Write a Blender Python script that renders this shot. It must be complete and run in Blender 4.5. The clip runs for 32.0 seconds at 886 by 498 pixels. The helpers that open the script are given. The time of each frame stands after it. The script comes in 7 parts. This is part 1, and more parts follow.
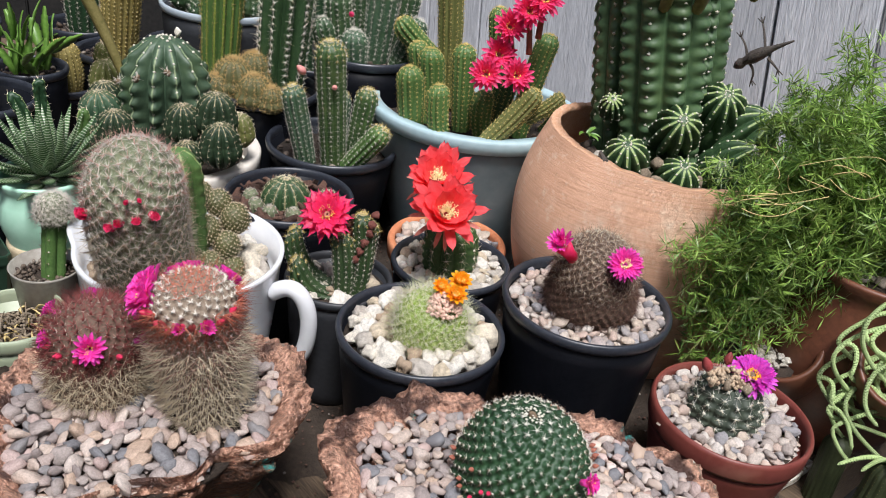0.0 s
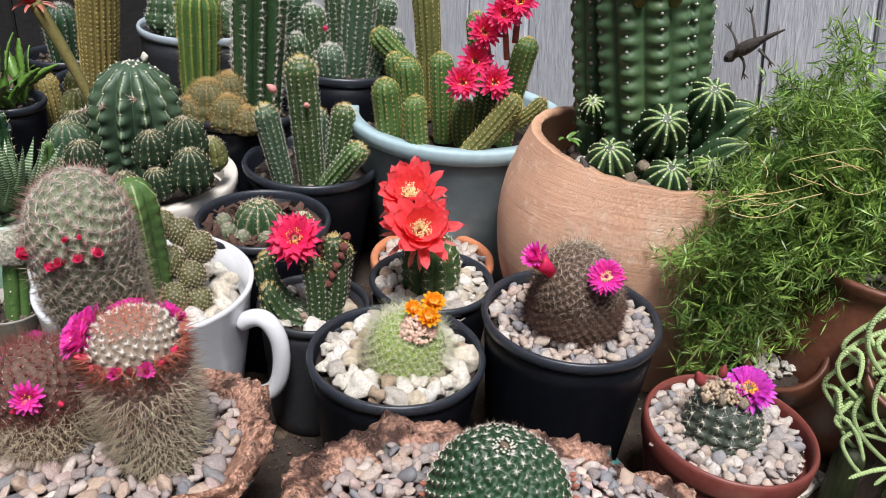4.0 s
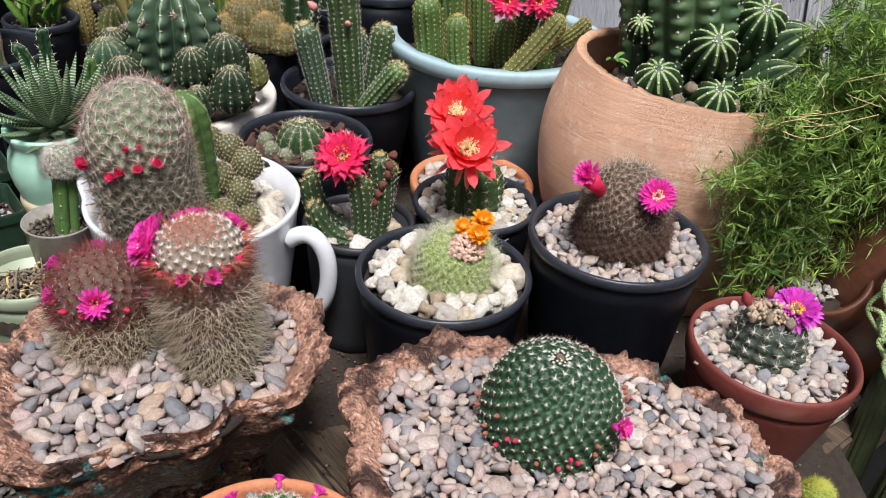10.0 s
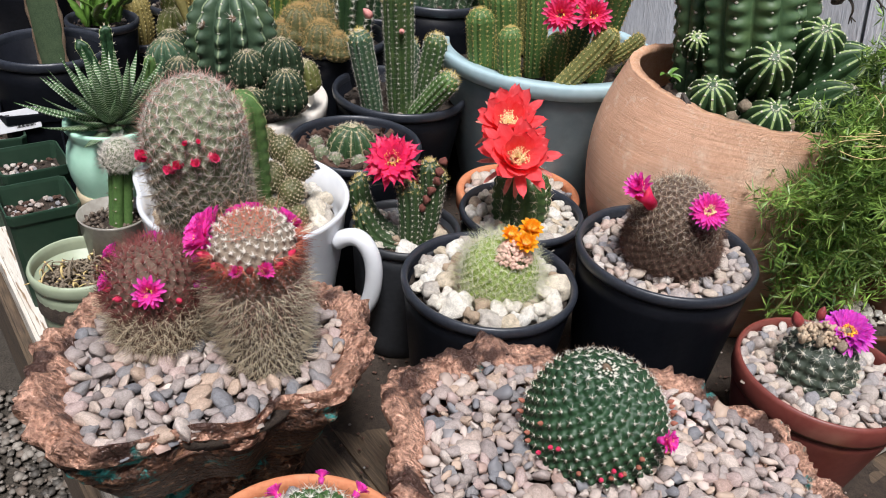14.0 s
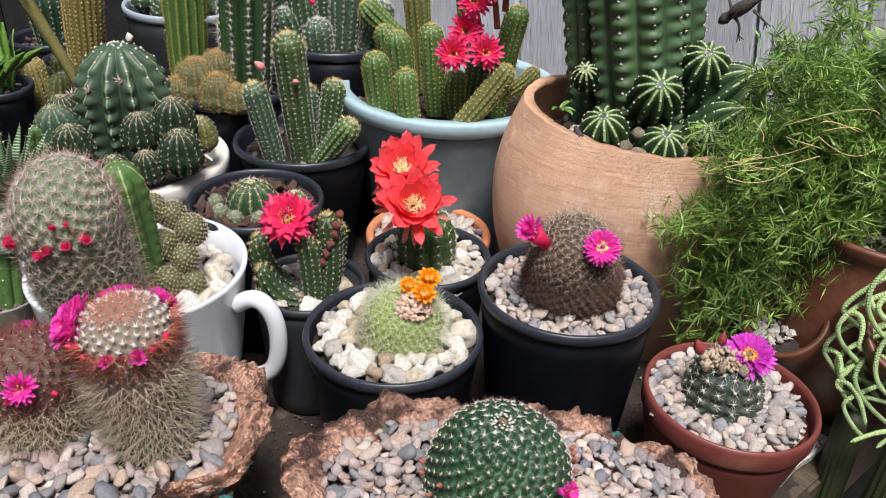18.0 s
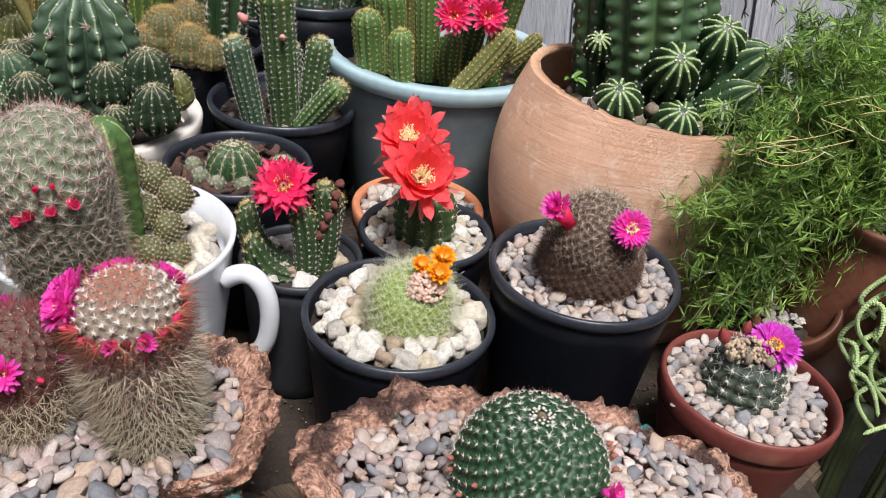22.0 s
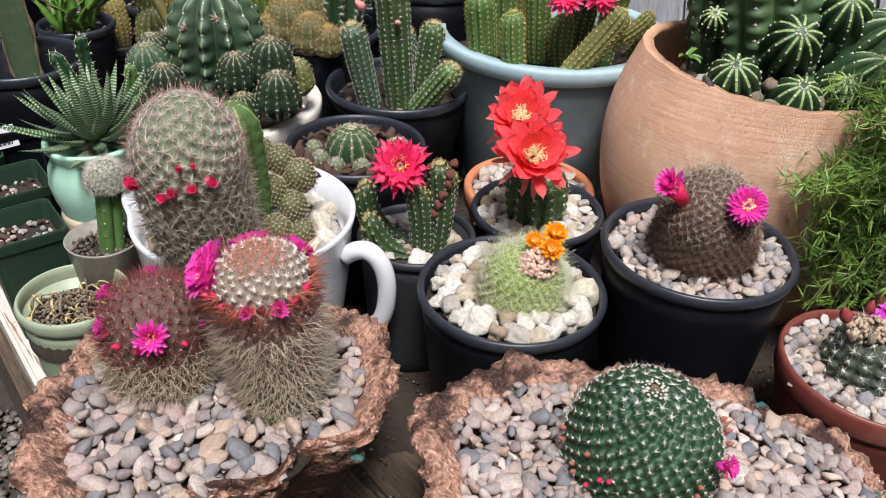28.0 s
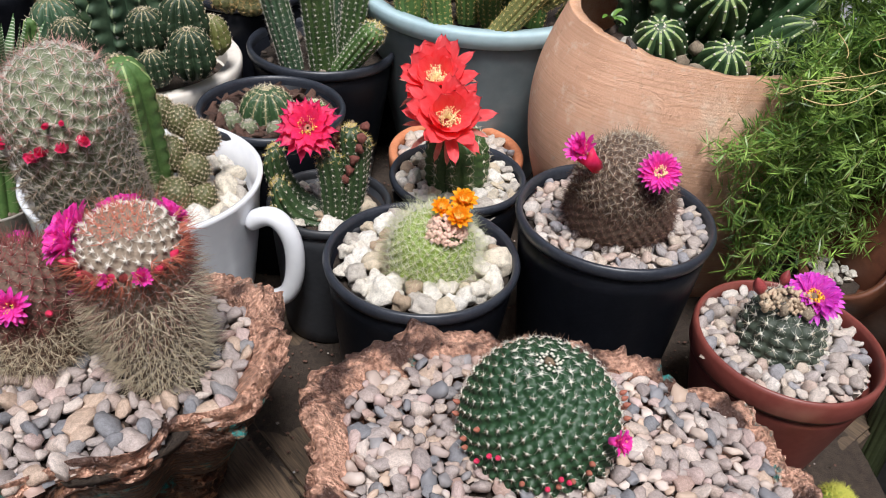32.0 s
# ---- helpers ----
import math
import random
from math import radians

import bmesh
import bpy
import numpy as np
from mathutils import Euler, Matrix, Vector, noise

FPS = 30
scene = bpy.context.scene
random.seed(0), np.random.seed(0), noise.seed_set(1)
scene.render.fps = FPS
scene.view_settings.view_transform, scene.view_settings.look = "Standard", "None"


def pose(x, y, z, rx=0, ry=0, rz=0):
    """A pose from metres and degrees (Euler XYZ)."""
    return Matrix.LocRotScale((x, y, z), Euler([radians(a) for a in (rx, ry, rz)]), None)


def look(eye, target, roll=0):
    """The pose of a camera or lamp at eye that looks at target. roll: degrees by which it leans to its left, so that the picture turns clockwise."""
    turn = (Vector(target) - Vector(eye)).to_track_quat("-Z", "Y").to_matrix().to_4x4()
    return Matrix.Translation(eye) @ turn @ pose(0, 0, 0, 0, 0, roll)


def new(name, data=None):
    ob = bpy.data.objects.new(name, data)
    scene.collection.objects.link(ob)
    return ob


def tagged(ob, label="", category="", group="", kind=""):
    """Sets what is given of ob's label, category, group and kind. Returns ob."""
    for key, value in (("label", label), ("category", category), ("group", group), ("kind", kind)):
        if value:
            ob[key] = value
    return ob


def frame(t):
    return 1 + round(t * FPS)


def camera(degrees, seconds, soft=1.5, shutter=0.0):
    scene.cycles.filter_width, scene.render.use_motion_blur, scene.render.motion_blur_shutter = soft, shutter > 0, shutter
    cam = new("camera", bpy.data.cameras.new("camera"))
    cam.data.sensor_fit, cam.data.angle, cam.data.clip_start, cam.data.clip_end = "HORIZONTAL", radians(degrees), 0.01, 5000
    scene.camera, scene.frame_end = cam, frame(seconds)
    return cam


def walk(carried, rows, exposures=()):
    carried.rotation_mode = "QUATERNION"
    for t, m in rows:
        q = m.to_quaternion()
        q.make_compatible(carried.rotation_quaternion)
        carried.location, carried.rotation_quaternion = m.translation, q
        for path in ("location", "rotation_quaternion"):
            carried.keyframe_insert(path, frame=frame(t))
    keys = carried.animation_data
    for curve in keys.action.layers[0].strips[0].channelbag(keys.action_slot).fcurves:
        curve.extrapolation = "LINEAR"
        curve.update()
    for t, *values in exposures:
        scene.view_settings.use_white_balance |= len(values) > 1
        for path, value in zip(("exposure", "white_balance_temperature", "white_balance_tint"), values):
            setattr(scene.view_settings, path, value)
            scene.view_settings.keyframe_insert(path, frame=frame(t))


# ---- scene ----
cam = camera(55.9, 32.0, soft=1.0)
METRES, EYE, TILT, LEAN, TURN = 1.35, 0.63, -29.0, -7.0, 0.0
ROWS = [
    (0.0, 0.0, 0.0, 0.0, 0.0, 0.0, -0.0),
    (0.5, -0.0023, -0.0029, 0.0056, 0.03, -0.18, 2.18),
    (1.0, -0.0065, 0.0114, 0.0123, 0.26, -0.04, 3.63),
    (1.5, -0.0149, 0.0109, 0.0105, 0.15, -0.55, 3.79),
    (2.0, -0.0104, 0.0143, 0.011, -0.62, 0.4, 3.65),
    (2.5, -0.0024, 0.0203, 0.0141, -0.9, 0.56, 3.56),
    (4.5, 0.0425, 0.0333, 0.003, 2.82, 0.5, 2.0),
    (5.0, 0.0163, 0.0344, 0.0022, 3.37, -0.3, 1.26),
    (5.5, 0.0003, 0.0567, 0.0102, 3.6, -1.34, 1.49),
    (6.0, 0.007, 0.055, 0.0145, 3.13, -2.18, 3.11),
    (6.5, 0.0232, 0.0459, 0.0157, 2.2, -1.69, 4.42),
    (7.0, 0.0318, 0.0451, 0.0145, 1.04, -1.23, 4.46),
    (7.5, 0.0319, 0.0466, 0.0053, 0.25, -2.08, 4.3),
    (8.0, 0.0322, 0.0503, 0.0119, 0.03, -2.31, 4.46),
    (8.5, 0.0278, 0.0471, 0.0137, 0.29, -1.84, 3.93),
    (9.0, 0.0151, 0.0475, 0.0111, 0.71, -1.93, 3.08),
    (9.5, 0.0126, 0.0398, 0.0094, 1.59, -2.77, 2.61),
    (10.0, 0.0112, 0.0281, -0.0043, 2.54, -3.75, 2.15),
    (10.5, 0.0112, 0.0224, -0.0179, 3.09, -4.44, 1.63),
    (11.0, 0.0148, 0.0087, -0.0264, 3.71, -4.24, 0.98),
    (11.5, 0.0157, 0.0014, -0.043, 4.38, -4.21, -0.05),
    (12.0, 0.0118, 0.0095, -0.0501, 4.63, -4.76, -0.84),
    (12.5, 0.0115, 0.0216, -0.0477, 4.46, -4.64, -1.13),
    (13.0, 0.0147, 0.0209, -0.0306, 4.32, -3.82, -0.33),
    (13.5, 0.0152, 0.0245, -0.0154, 4.52, -2.91, 0.26),
    (14.0, 0.0028, 0.0262, -0.0117, 5.05, -2.52, -0.1),
    (14.5, -0.0119, 0.0393, -0.0052, 5.03, -2.26, -0.36),
    (16.5, -0.0223, 0.0337, -0.0036, 4.58, -3.67, 0.8),
    (17.0, -0.0113, 0.0301, -0.0044, 4.35, -3.35, 1.62),
    (17.5, 0.0129, 0.0293, -0.0033, 3.45, -2.65, 3.24),
    (18.0, 0.0424, 0.0377, 0.0088, 1.83, -1.31, 4.59),
    (18.5, 0.0607, 0.0358, 0.0127, 0.84, -0.62, 5.5),
    (19.0, 0.0681, 0.0328, 0.0121, 0.42, -0.6, 5.65),
    (19.5, 0.0674, 0.024, 0.0082, 0.29, -0.55, 4.96),
    (20.0, 0.0633, 0.0219, 0.0049, 0.81, -0.97, 4.43),
    (20.5, 0.0554, 0.03, 0.0065, 0.48, -1.47, 4.64),
    (21.0, 0.027, 0.0625, 0.0197, -2.07, -1.71, 5.1),
    (21.5, 0.0069, 0.0799, 0.0221, -3.63, -2.6, 4.46),
    (22.0, -0.0136, 0.0798, 0.0149, -3.09, -3.65, 2.76),
    (22.5, -0.0286, 0.0744, 0.0081, -1.41, -4.15, 1.75),
    (23.0, -0.0274, 0.0676, 0.0028, -0.36, -4.42, 1.48),
    (23.5, -0.0312, 0.0733, 0.0059, 0.02, -5.32, 0.67),
    (24.0, -0.0323, 0.0669, 0.0037, 0.21, -4.74, 0.07),
    (24.5, -0.0282, 0.0623, -0.0004, 0.34, -2.24, 0.16),
    (25.0, -0.0345, 0.061, -0.0025, 0.3, -1.81, 0.07),
    (25.5, -0.0337, 0.0622, -0.0013, 0.24, -1.85, 0.11),
    (27.5, 0.0038, 0.041, -0.0067, 5.03, -3.33, 1.48),
    (28.0, -0.0182, 0.0658, 0.0102, 4.18, -4.23, 3.14),
    (28.5, -0.0253, 0.0675, 0.0156, 2.89, -4.72, 4.4),
    (29.0, -0.0392, 0.0984, 0.0239, -0.81, -5.6, 6.83),
    (29.5, -0.0407, 0.1248, 0.028, -5.89, -7.05, 8.69),
    (30.0, -0.028, 0.1321, 0.0267, -7.67, -7.97, 8.52),
    (30.5, 0.0078, 0.1206, 0.0161, -4.2, -7.69, 4.42),
    (31.0, 0.0612, 0.0922, -0.0006, 2.07, -7.11, 0.2),
    (31.5, 0.0687, 0.087, 0.0049, 4.84, -6.72, 1.01),
    (32.0, 0.0212, 0.0899, 0.0041, 2.29, -6.34, 2.63),
]
walk(cam, [(t, pose(0, 0, EYE, TILT, LEAN, TURN) @ pose(METRES * x, METRES * y, METRES * z, 90 + pitch, roll, yaw)) for t, x, y, z, yaw, pitch, roll in ROWS])

# ---- light: bright hazy daylight from above ----
world = bpy.data.worlds.new("sky")
scene.world = world
world.use_nodes = True
wn = world.node_tree
sky = wn.nodes.new("ShaderNodeTexSky")
sky.sky_type, sky.sun_disc = "NISHITA", False
sky.sun_elevation, sky.sun_rotation = radians(66), radians(174)
sky.dust_density = 3.0
wn.nodes["Background"].inputs["Strength"].default_value = 0.108
wn.links.new(sky.outputs["Color"], wn.nodes["Background"].inputs["Color"])
sun = new("sun", bpy.data.lights.new("sun", "SUN"))
sun.data.energy, sun.data.angle, sun.data.color = 4.6, radians(16), (0.975, 0.975, 0.995)
sun.matrix_world = look((0.08, -0.72, 1.66), (0, 0, 0))
scene.view_settings.exposure = 0.0

# ---- materials ----


def rgb(node, c):
    node.default_value = (c[0], c[1], c[2], 1.0)


def surface(name, c1, c2, scale=60.0, rough=0.6, bump=0.2, metal=0.0, fine=6.0, c3=None, patch=4.0, cut=(0.55, 0.62), rand=0.0, stretch=(1, 1, 1), depth=0.002, spec=0.5, sss=0.0, rough2=None):
    """Two tones mixed by noise at two scales, an optional third in patches, relief, and a change from object to object."""
    m = bpy.data.materials.new(name)
    m.use_nodes = True
    t = m.node_tree
    n, l = t.nodes, t.links
    bs = n["Principled BSDF"]
    tc = n.new("ShaderNodeTexCoord")
    mp = n.new("ShaderNodeMapping")
    mp.inputs["Scale"].default_value = stretch
    l.new(tc.outputs["Object"], mp.inputs["Vector"])
    big = n.new("ShaderNodeTexNoise")
    big.inputs["Scale"].default_value, big.inputs["Detail"].default_value, big.inputs["Roughness"].default_value = scale, 6.0, 0.65
    small = n.new("ShaderNodeTexNoise")
    small.inputs["Scale"].default_value, small.inputs["Detail"].default_value = scale * fine, 4.0
    for k in (big, small):
        l.new(mp.outputs["Vector"], k.inputs["Vector"])
    mix = n.new("ShaderNodeMix")
    mix.data_type = "RGBA"
    rgb(mix.inputs["A"], c1)
    rgb(mix.inputs["B"], c2)
    add = n.new("ShaderNodeMath")
    add.operation = "ADD"
    sc = n.new("ShaderNodeMapRange")
    sc.inputs["From Min"].default_value, sc.inputs["From Max"].default_value = 0.75, 1.25
    l.new(big.outputs["Fac"], add.inputs[0])
    l.new(small.outputs["Fac"], add.inputs[1])
    l.new(add.outputs[0], sc.inputs["Value"])
    l.new(sc.outputs["Result"], mix.inputs["Factor"])
    out = mix.outputs["Result"]
    if c3 is not None:
        pn = n.new("ShaderNodeTexNoise")
        pn.inputs["Scale"].default_value, pn.inputs["Detail"].default_value = scale / patch, 5.0
        l.new(mp.outputs["Vector"], pn.inputs["Vector"])
        pr = n.new("ShaderNodeMapRange")
        pr.inputs["From Min"].default_value, pr.inputs["From Max"].default_value = cut
        l.new(pn.outputs["Fac"], pr.inputs["Value"])
        m3 = n.new("ShaderNodeMix")
        m3.data_type = "RGBA"
        l.new(pr.outputs["Result"], m3.inputs["Factor"])
        l.new(out, m3.inputs["A"])
        rgb(m3.inputs["B"], c3)
        out = m3.outputs["Result"]
    if rand:
        oi = n.new("ShaderNodeObjectInfo")
        hs = n.new("ShaderNodeHueSaturation")
        rr = n.new("ShaderNodeMapRange")
        rr.inputs["To Min"].default_value, rr.inputs["To Max"].default_value = 1 - rand, 1 + rand
        l.new(oi.outputs["Random"], rr.inputs["Value"])
        l.new(rr.outputs["Result"], hs.inputs["Value"])
        l.new(out, hs.inputs["Color"])
        out = hs.outputs["Color"]
    l.new(out, bs.inputs["Base Color"])
    bs.inputs["Roughness"].default_value, bs.inputs["Metallic"].default_value = rough, metal
    bs.inputs["Specular IOR Level"].default_value = spec
    if rough2 is not None:
        r2 = n.new("ShaderNodeMapRange")
        r2.inputs["To Min"].default_value, r2.inputs["To Max"].default_value = rough, rough2
        l.new(small.outputs["Fac"], r2.inputs["Value"])
        l.new(r2.outputs["Result"], bs.inputs["Roughness"])
    if sss:
        bs.inputs["Subsurface Weight"].default_value, bs.inputs["Subsurface Scale"].default_value = sss, 0.004
    if bump:
        b = n.new("ShaderNodeBump")
        b.inputs["Strength"].default_value, b.inputs["Distance"].default_value = bump, depth
        l.new(add.outputs[0], b.inputs["Height"])
        l.new(b.outputs["Normal"], bs.inputs["Normal"])
    return m


def stone_material(name, stops, bump=0.25, scale=2.6, rough=0.6):
    """Pebbles: each stone takes one of several hues by its own random number, with veins and specks."""
    m = surface(name, (0.60, 0.59, 0.58), (1.16, 1.14, 1.12), scale, rough, bump * 1.6, depth=0.0016, fine=5.0)
    for nd in m.node_tree.nodes:
        if nd.bl_idname == "ShaderNodeMapping":
            shift = m.node_tree.nodes.new("ShaderNodeObjectInfo")
            far = m.node_tree.nodes.new("ShaderNodeMath")
            far.operation = "MULTIPLY"
            far.inputs[1].default_value = 37.0
            m.node_tree.links.new(shift.outputs["Random"], far.inputs[0])
            m.node_tree.links.new(far.outputs[0], nd.inputs["Location"])
    t = m.node_tree
    n, l = t.nodes, t.links
    oi = n.new("ShaderNodeObjectInfo")
    ge = n.new("ShaderNodeNewGeometry")
    ad = n.new("ShaderNodeMath")
    ad.operation = "ADD"
    fr = n.new("ShaderNodeMath")
    fr.operation = "FRACT"
    l.new(oi.outputs["Random"], ad.inputs[0])
    l.new(ge.outputs["Random Per Island"], ad.inputs[1])
    l.new(ad.outputs[0], fr.inputs[0])
    ramp = n.new("ShaderNodeValToRGB")
    ramp.color_ramp.interpolation = "CONSTANT"
    e = ramp.color_ramp.elements
    while len(e) > 1:
        e.remove(e[-1])
    e[0].position, e[0].color = 0.0, (*stops[0], 1)
    for i, c in enumerate(stops[1:], 1):
        k = e.new(i / len(stops))
        k.color = (*c, 1)
    l.new(fr.outputs[0], ramp.inputs["Fac"])
    old = n["Principled BSDF"].inputs["Base Color"].links[0].from_socket
    mul = n.new("ShaderNodeMix")
    mul.data_type, mul.blend_type = "RGBA", "MULTIPLY"
    mul.inputs["Factor"].default_value = 1.0
    l.new(old, mul.inputs["A"])
    l.new(ramp.outputs["Color"], mul.inputs["B"])
    l.new(mul.outputs["Result"], n["Principled BSDF"].inputs["Base Color"])
    return m


PEBBLE = stone_material("river_pebble", [(0.454, 0.356, 0.310), (0.355, 0.307, 0.289), (0.543, 0.442, 0.381), (0.257, 0.245, 0.250), (0.464, 0.327, 0.281), (0.572, 0.481, 0.431), (0.384, 0.327, 0.310), (0.512, 0.384, 0.301), (0.215, 0.216, 0.234), (0.414, 0.336, 0.310), (0.611, 0.528, 0.480), (0.296, 0.250, 0.240), (0.492, 0.375, 0.350), (0.434, 0.365, 0.340)])
PALE = stone_material("pale_gravel", [(0.514, 0.444, 0.396), (0.415, 0.358, 0.327), (0.593, 0.522, 0.465), (0.346, 0.319, 0.316), (0.534, 0.415, 0.356), (0.632, 0.580, 0.534), (0.455, 0.396, 0.376), (0.554, 0.463, 0.385), (0.307, 0.299, 0.316)])
GRIT = stone_material("dark_grit", [(0.10, 0.07, 0.05), (0.16, 0.12, 0.09), (0.07, 0.05, 0.04), (0.24, 0.20, 0.16), (0.12, 0.09, 0.07)])
WHITE_ROCK = stone_material("white_rock", [(0.76, 0.71, 0.62), (0.62, 0.53, 0.40), (0.78, 0.75, 0.69), (0.50, 0.46, 0.41), (0.72, 0.65, 0.53), (0.46, 0.35, 0.25), (0.78, 0.74, 0.66)], 0.45, 2.6, 0.8)
GROUND_STONE = stone_material("ground_gravel", [(0.16, 0.14, 0.12), (0.23, 0.205, 0.18), (0.10, 0.09, 0.08), (0.29, 0.26, 0.23), (0.18, 0.145, 0.12)])
def mottle(m, color, scale, cut, amount):
    """Adds blotches of a second colour to a surface, at a scale of its own."""
    n, l = m.node_tree.nodes, m.node_tree.links
    bs = n["Principled BSDF"]
    src = bs.inputs["Base Color"].links[0].from_socket
    tc = n.new("ShaderNodeTexCoord")
    pn = n.new("ShaderNodeTexNoise")
    pn.inputs["Scale"].default_value, pn.inputs["Detail"].default_value, pn.inputs["Roughness"].default_value = scale, 8.0, 0.68
    l.new(tc.outputs["Object"], pn.inputs["Vector"])
    mr = n.new("ShaderNodeMapRange")
    mr.inputs["From Min"].default_value, mr.inputs["From Max"].default_value = cut
    mr.inputs["To Max"].default_value = amount
    l.new(pn.outputs["Fac"], mr.inputs["Value"])
    mx = n.new("ShaderNodeMix")
    mx.data_type = "RGBA"
    l.new(mr.outputs["Result"], mx.inputs["Factor"])
    l.new(src, mx.inputs["A"])
    rgb(mx.inputs["B"], color)
    l.new(mx.outputs["Result"], bs.inputs["Base Color"])


SOIL = surface("soil", (0.034, 0.023, 0.017), (0.085, 0.060, 0.043), 160, 0.95, 0.9, depth=0.004)
BARK = surface("bark_chip", (0.085, 0.040, 0.030), (0.25, 0.135, 0.095), 90, 0.9, 0.9, rand=0.4)
BLACK = surface("black_plastic", (0.0046, 0.0053, 0.0078), (0.0080, 0.0090, 0.0125), 40, 0.34, 0.08, rough2=0.5, spec=0.18)
# black plastic with the rim's bluish highlight put into its colour
BLACK_RIM = surface("sheen_black_rim", (0.019, 0.022, 0.031), (0.034, 0.039, 0.050), 60, 0.28, 0.1, rough2=0.45)
GREYPL = surface("charcoal_plastic", (0.022, 0.024, 0.028), (0.036, 0.038, 0.043), 30, 0.5, 0.12)
TERRA = surface("terracotta", (0.50, 0.170, 0.075), (0.60, 0.235, 0.115), 40, 0.8, 0.25, c3=(0.56, 0.28, 0.165), patch=2.0, cut=(0.58, 0.8))
REDPL = surface("brick_red_plastic", (0.170, 0.040, 0.032), (0.210, 0.056, 0.044), 25, 0.42, 0.06, c3=(0.32, 0.14, 0.10), patch=1.5, cut=(0.6, 0.8))
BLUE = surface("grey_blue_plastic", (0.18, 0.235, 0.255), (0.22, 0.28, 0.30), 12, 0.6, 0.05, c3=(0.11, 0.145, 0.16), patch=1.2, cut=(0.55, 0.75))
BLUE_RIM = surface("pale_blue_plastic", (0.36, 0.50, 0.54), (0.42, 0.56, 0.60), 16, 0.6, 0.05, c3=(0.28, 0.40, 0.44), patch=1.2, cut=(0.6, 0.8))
CREAM = surface("cream_glaze", (0.72, 0.66, 0.58), (0.78, 0.73, 0.66), 20, 0.4, 0.08, c3=(0.45, 0.38, 0.31), patch=1.0, cut=(0.58, 0.8))
ENAMEL = surface("white_glaze", (0.70, 0.71, 0.74), (0.76, 0.77, 0.79), 14, 0.18, 0.02)
MINT = surface("mint_glaze", (0.40, 0.70, 0.53), (0.48, 0.76, 0.60), 18, 0.3, 0.05)
SAND = surface("tan_glaze", (0.50, 0.40, 0.26), (0.60, 0.50, 0.35), 30, 0.5, 0.1)
PALEG = surface("sage_plastic", (0.33, 0.38, 0.26), (0.38, 0.43, 0.30), 20, 0.45, 0.05)
DGREEN = surface("dark_green_plastic", (0.020, 0.050, 0.030), (0.028, 0.062, 0.038), 20, 0.45, 0.06)
JAR = surface("tan_clay", (0.80, 0.43, 0.262), (0.90, 0.56, 0.385), 8, 0.6, 0.9, fine=6.0, stretch=(0.35, 0.35, 170), depth=0.0011, c3=(0.66, 0.345, 0.19), patch=3.0, cut=(0.5, 0.8))
mottle(JAR, (0.60, 0.31, 0.185), 11.0, (0.50, 0.74), 0.45)
mottle(JAR, (0.92, 0.71, 0.54), 17.0, (0.52, 0.74), 0.75)
mottle(JAR, (0.42, 0.20, 0.115), 95.0, (0.60, 0.70), 0.36)
mottle(JAR, (0.94, 0.77, 0.62), 70.0, (0.56, 0.68), 0.55)
JAR_EDGE = surface("broken_clay", (0.66, 0.33, 0.18), (0.78, 0.50, 0.34), 120, 0.9, 0.9)
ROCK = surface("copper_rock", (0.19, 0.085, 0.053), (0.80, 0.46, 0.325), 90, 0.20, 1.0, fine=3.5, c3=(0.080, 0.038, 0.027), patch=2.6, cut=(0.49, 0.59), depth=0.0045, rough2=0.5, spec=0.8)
# dark wall rock, with the shade under the rim put into its colour
ROCK_DARK = surface("shaded_dark_rock_wall", (0.035, 0.020, 0.015), (0.16, 0.075, 0.045), 70, 0.45, 0.9, fine=4.0, c3=(0.42, 0.22, 0.13), patch=0.7, cut=(0.58, 0.66), depth=0.004, rough2=0.65)
WOOD = surface("weathered_plank", (0.045, 0.032, 0.022), (0.160, 0.108, 0.066), 10, 0.85, 0.6, fine=5.0, stretch=(14, 1, 14), c3=(0.075, 0.05, 0.035), patch=0.6, cut=(0.52, 0.68), rand=0.15)
PAINTED = surface("flaking_painted_wood", (0.58, 0.52, 0.45), (0.72, 0.68, 0.61), 12, 0.8, 0.5, fine=5.0, stretch=(14, 1, 14), c3=(0.26, 0.17, 0.10), patch=0.7, cut=(0.56, 0.62))
FENCE = surface("grey_fence_board", (0.40, 0.41, 0.44), (0.62, 0.63, 0.66), 9, 0.85, 0.5, fine=4.0, stretch=(16, 16, 1.2), c3=(0.20, 0.20, 0.215), patch=0.5, cut=(0.60, 0.74), rand=0.12)
# near-black boards whose colour carries the shade behind and below
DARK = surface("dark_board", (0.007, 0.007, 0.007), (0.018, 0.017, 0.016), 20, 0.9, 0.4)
METAL = surface("dark_metal", (0.04, 0.033, 0.028), (0.10, 0.08, 0.065), 150, 0.6, 0.7)
LABEL_W = surface("white_label", (0.62, 0.62, 0.64), (0.68, 0.68, 0.70), 40, 0.5, 0.0)
INK = surface("black_ink", (0.02, 0.02, 0.02), (0.03, 0.03, 0.03), 40, 0.6, 0.0)
CUP = surface("cloudy_plastic", (0.26, 0.235, 0.205), (0.36, 0.33, 0.29), 30, 0.3, 0.05)

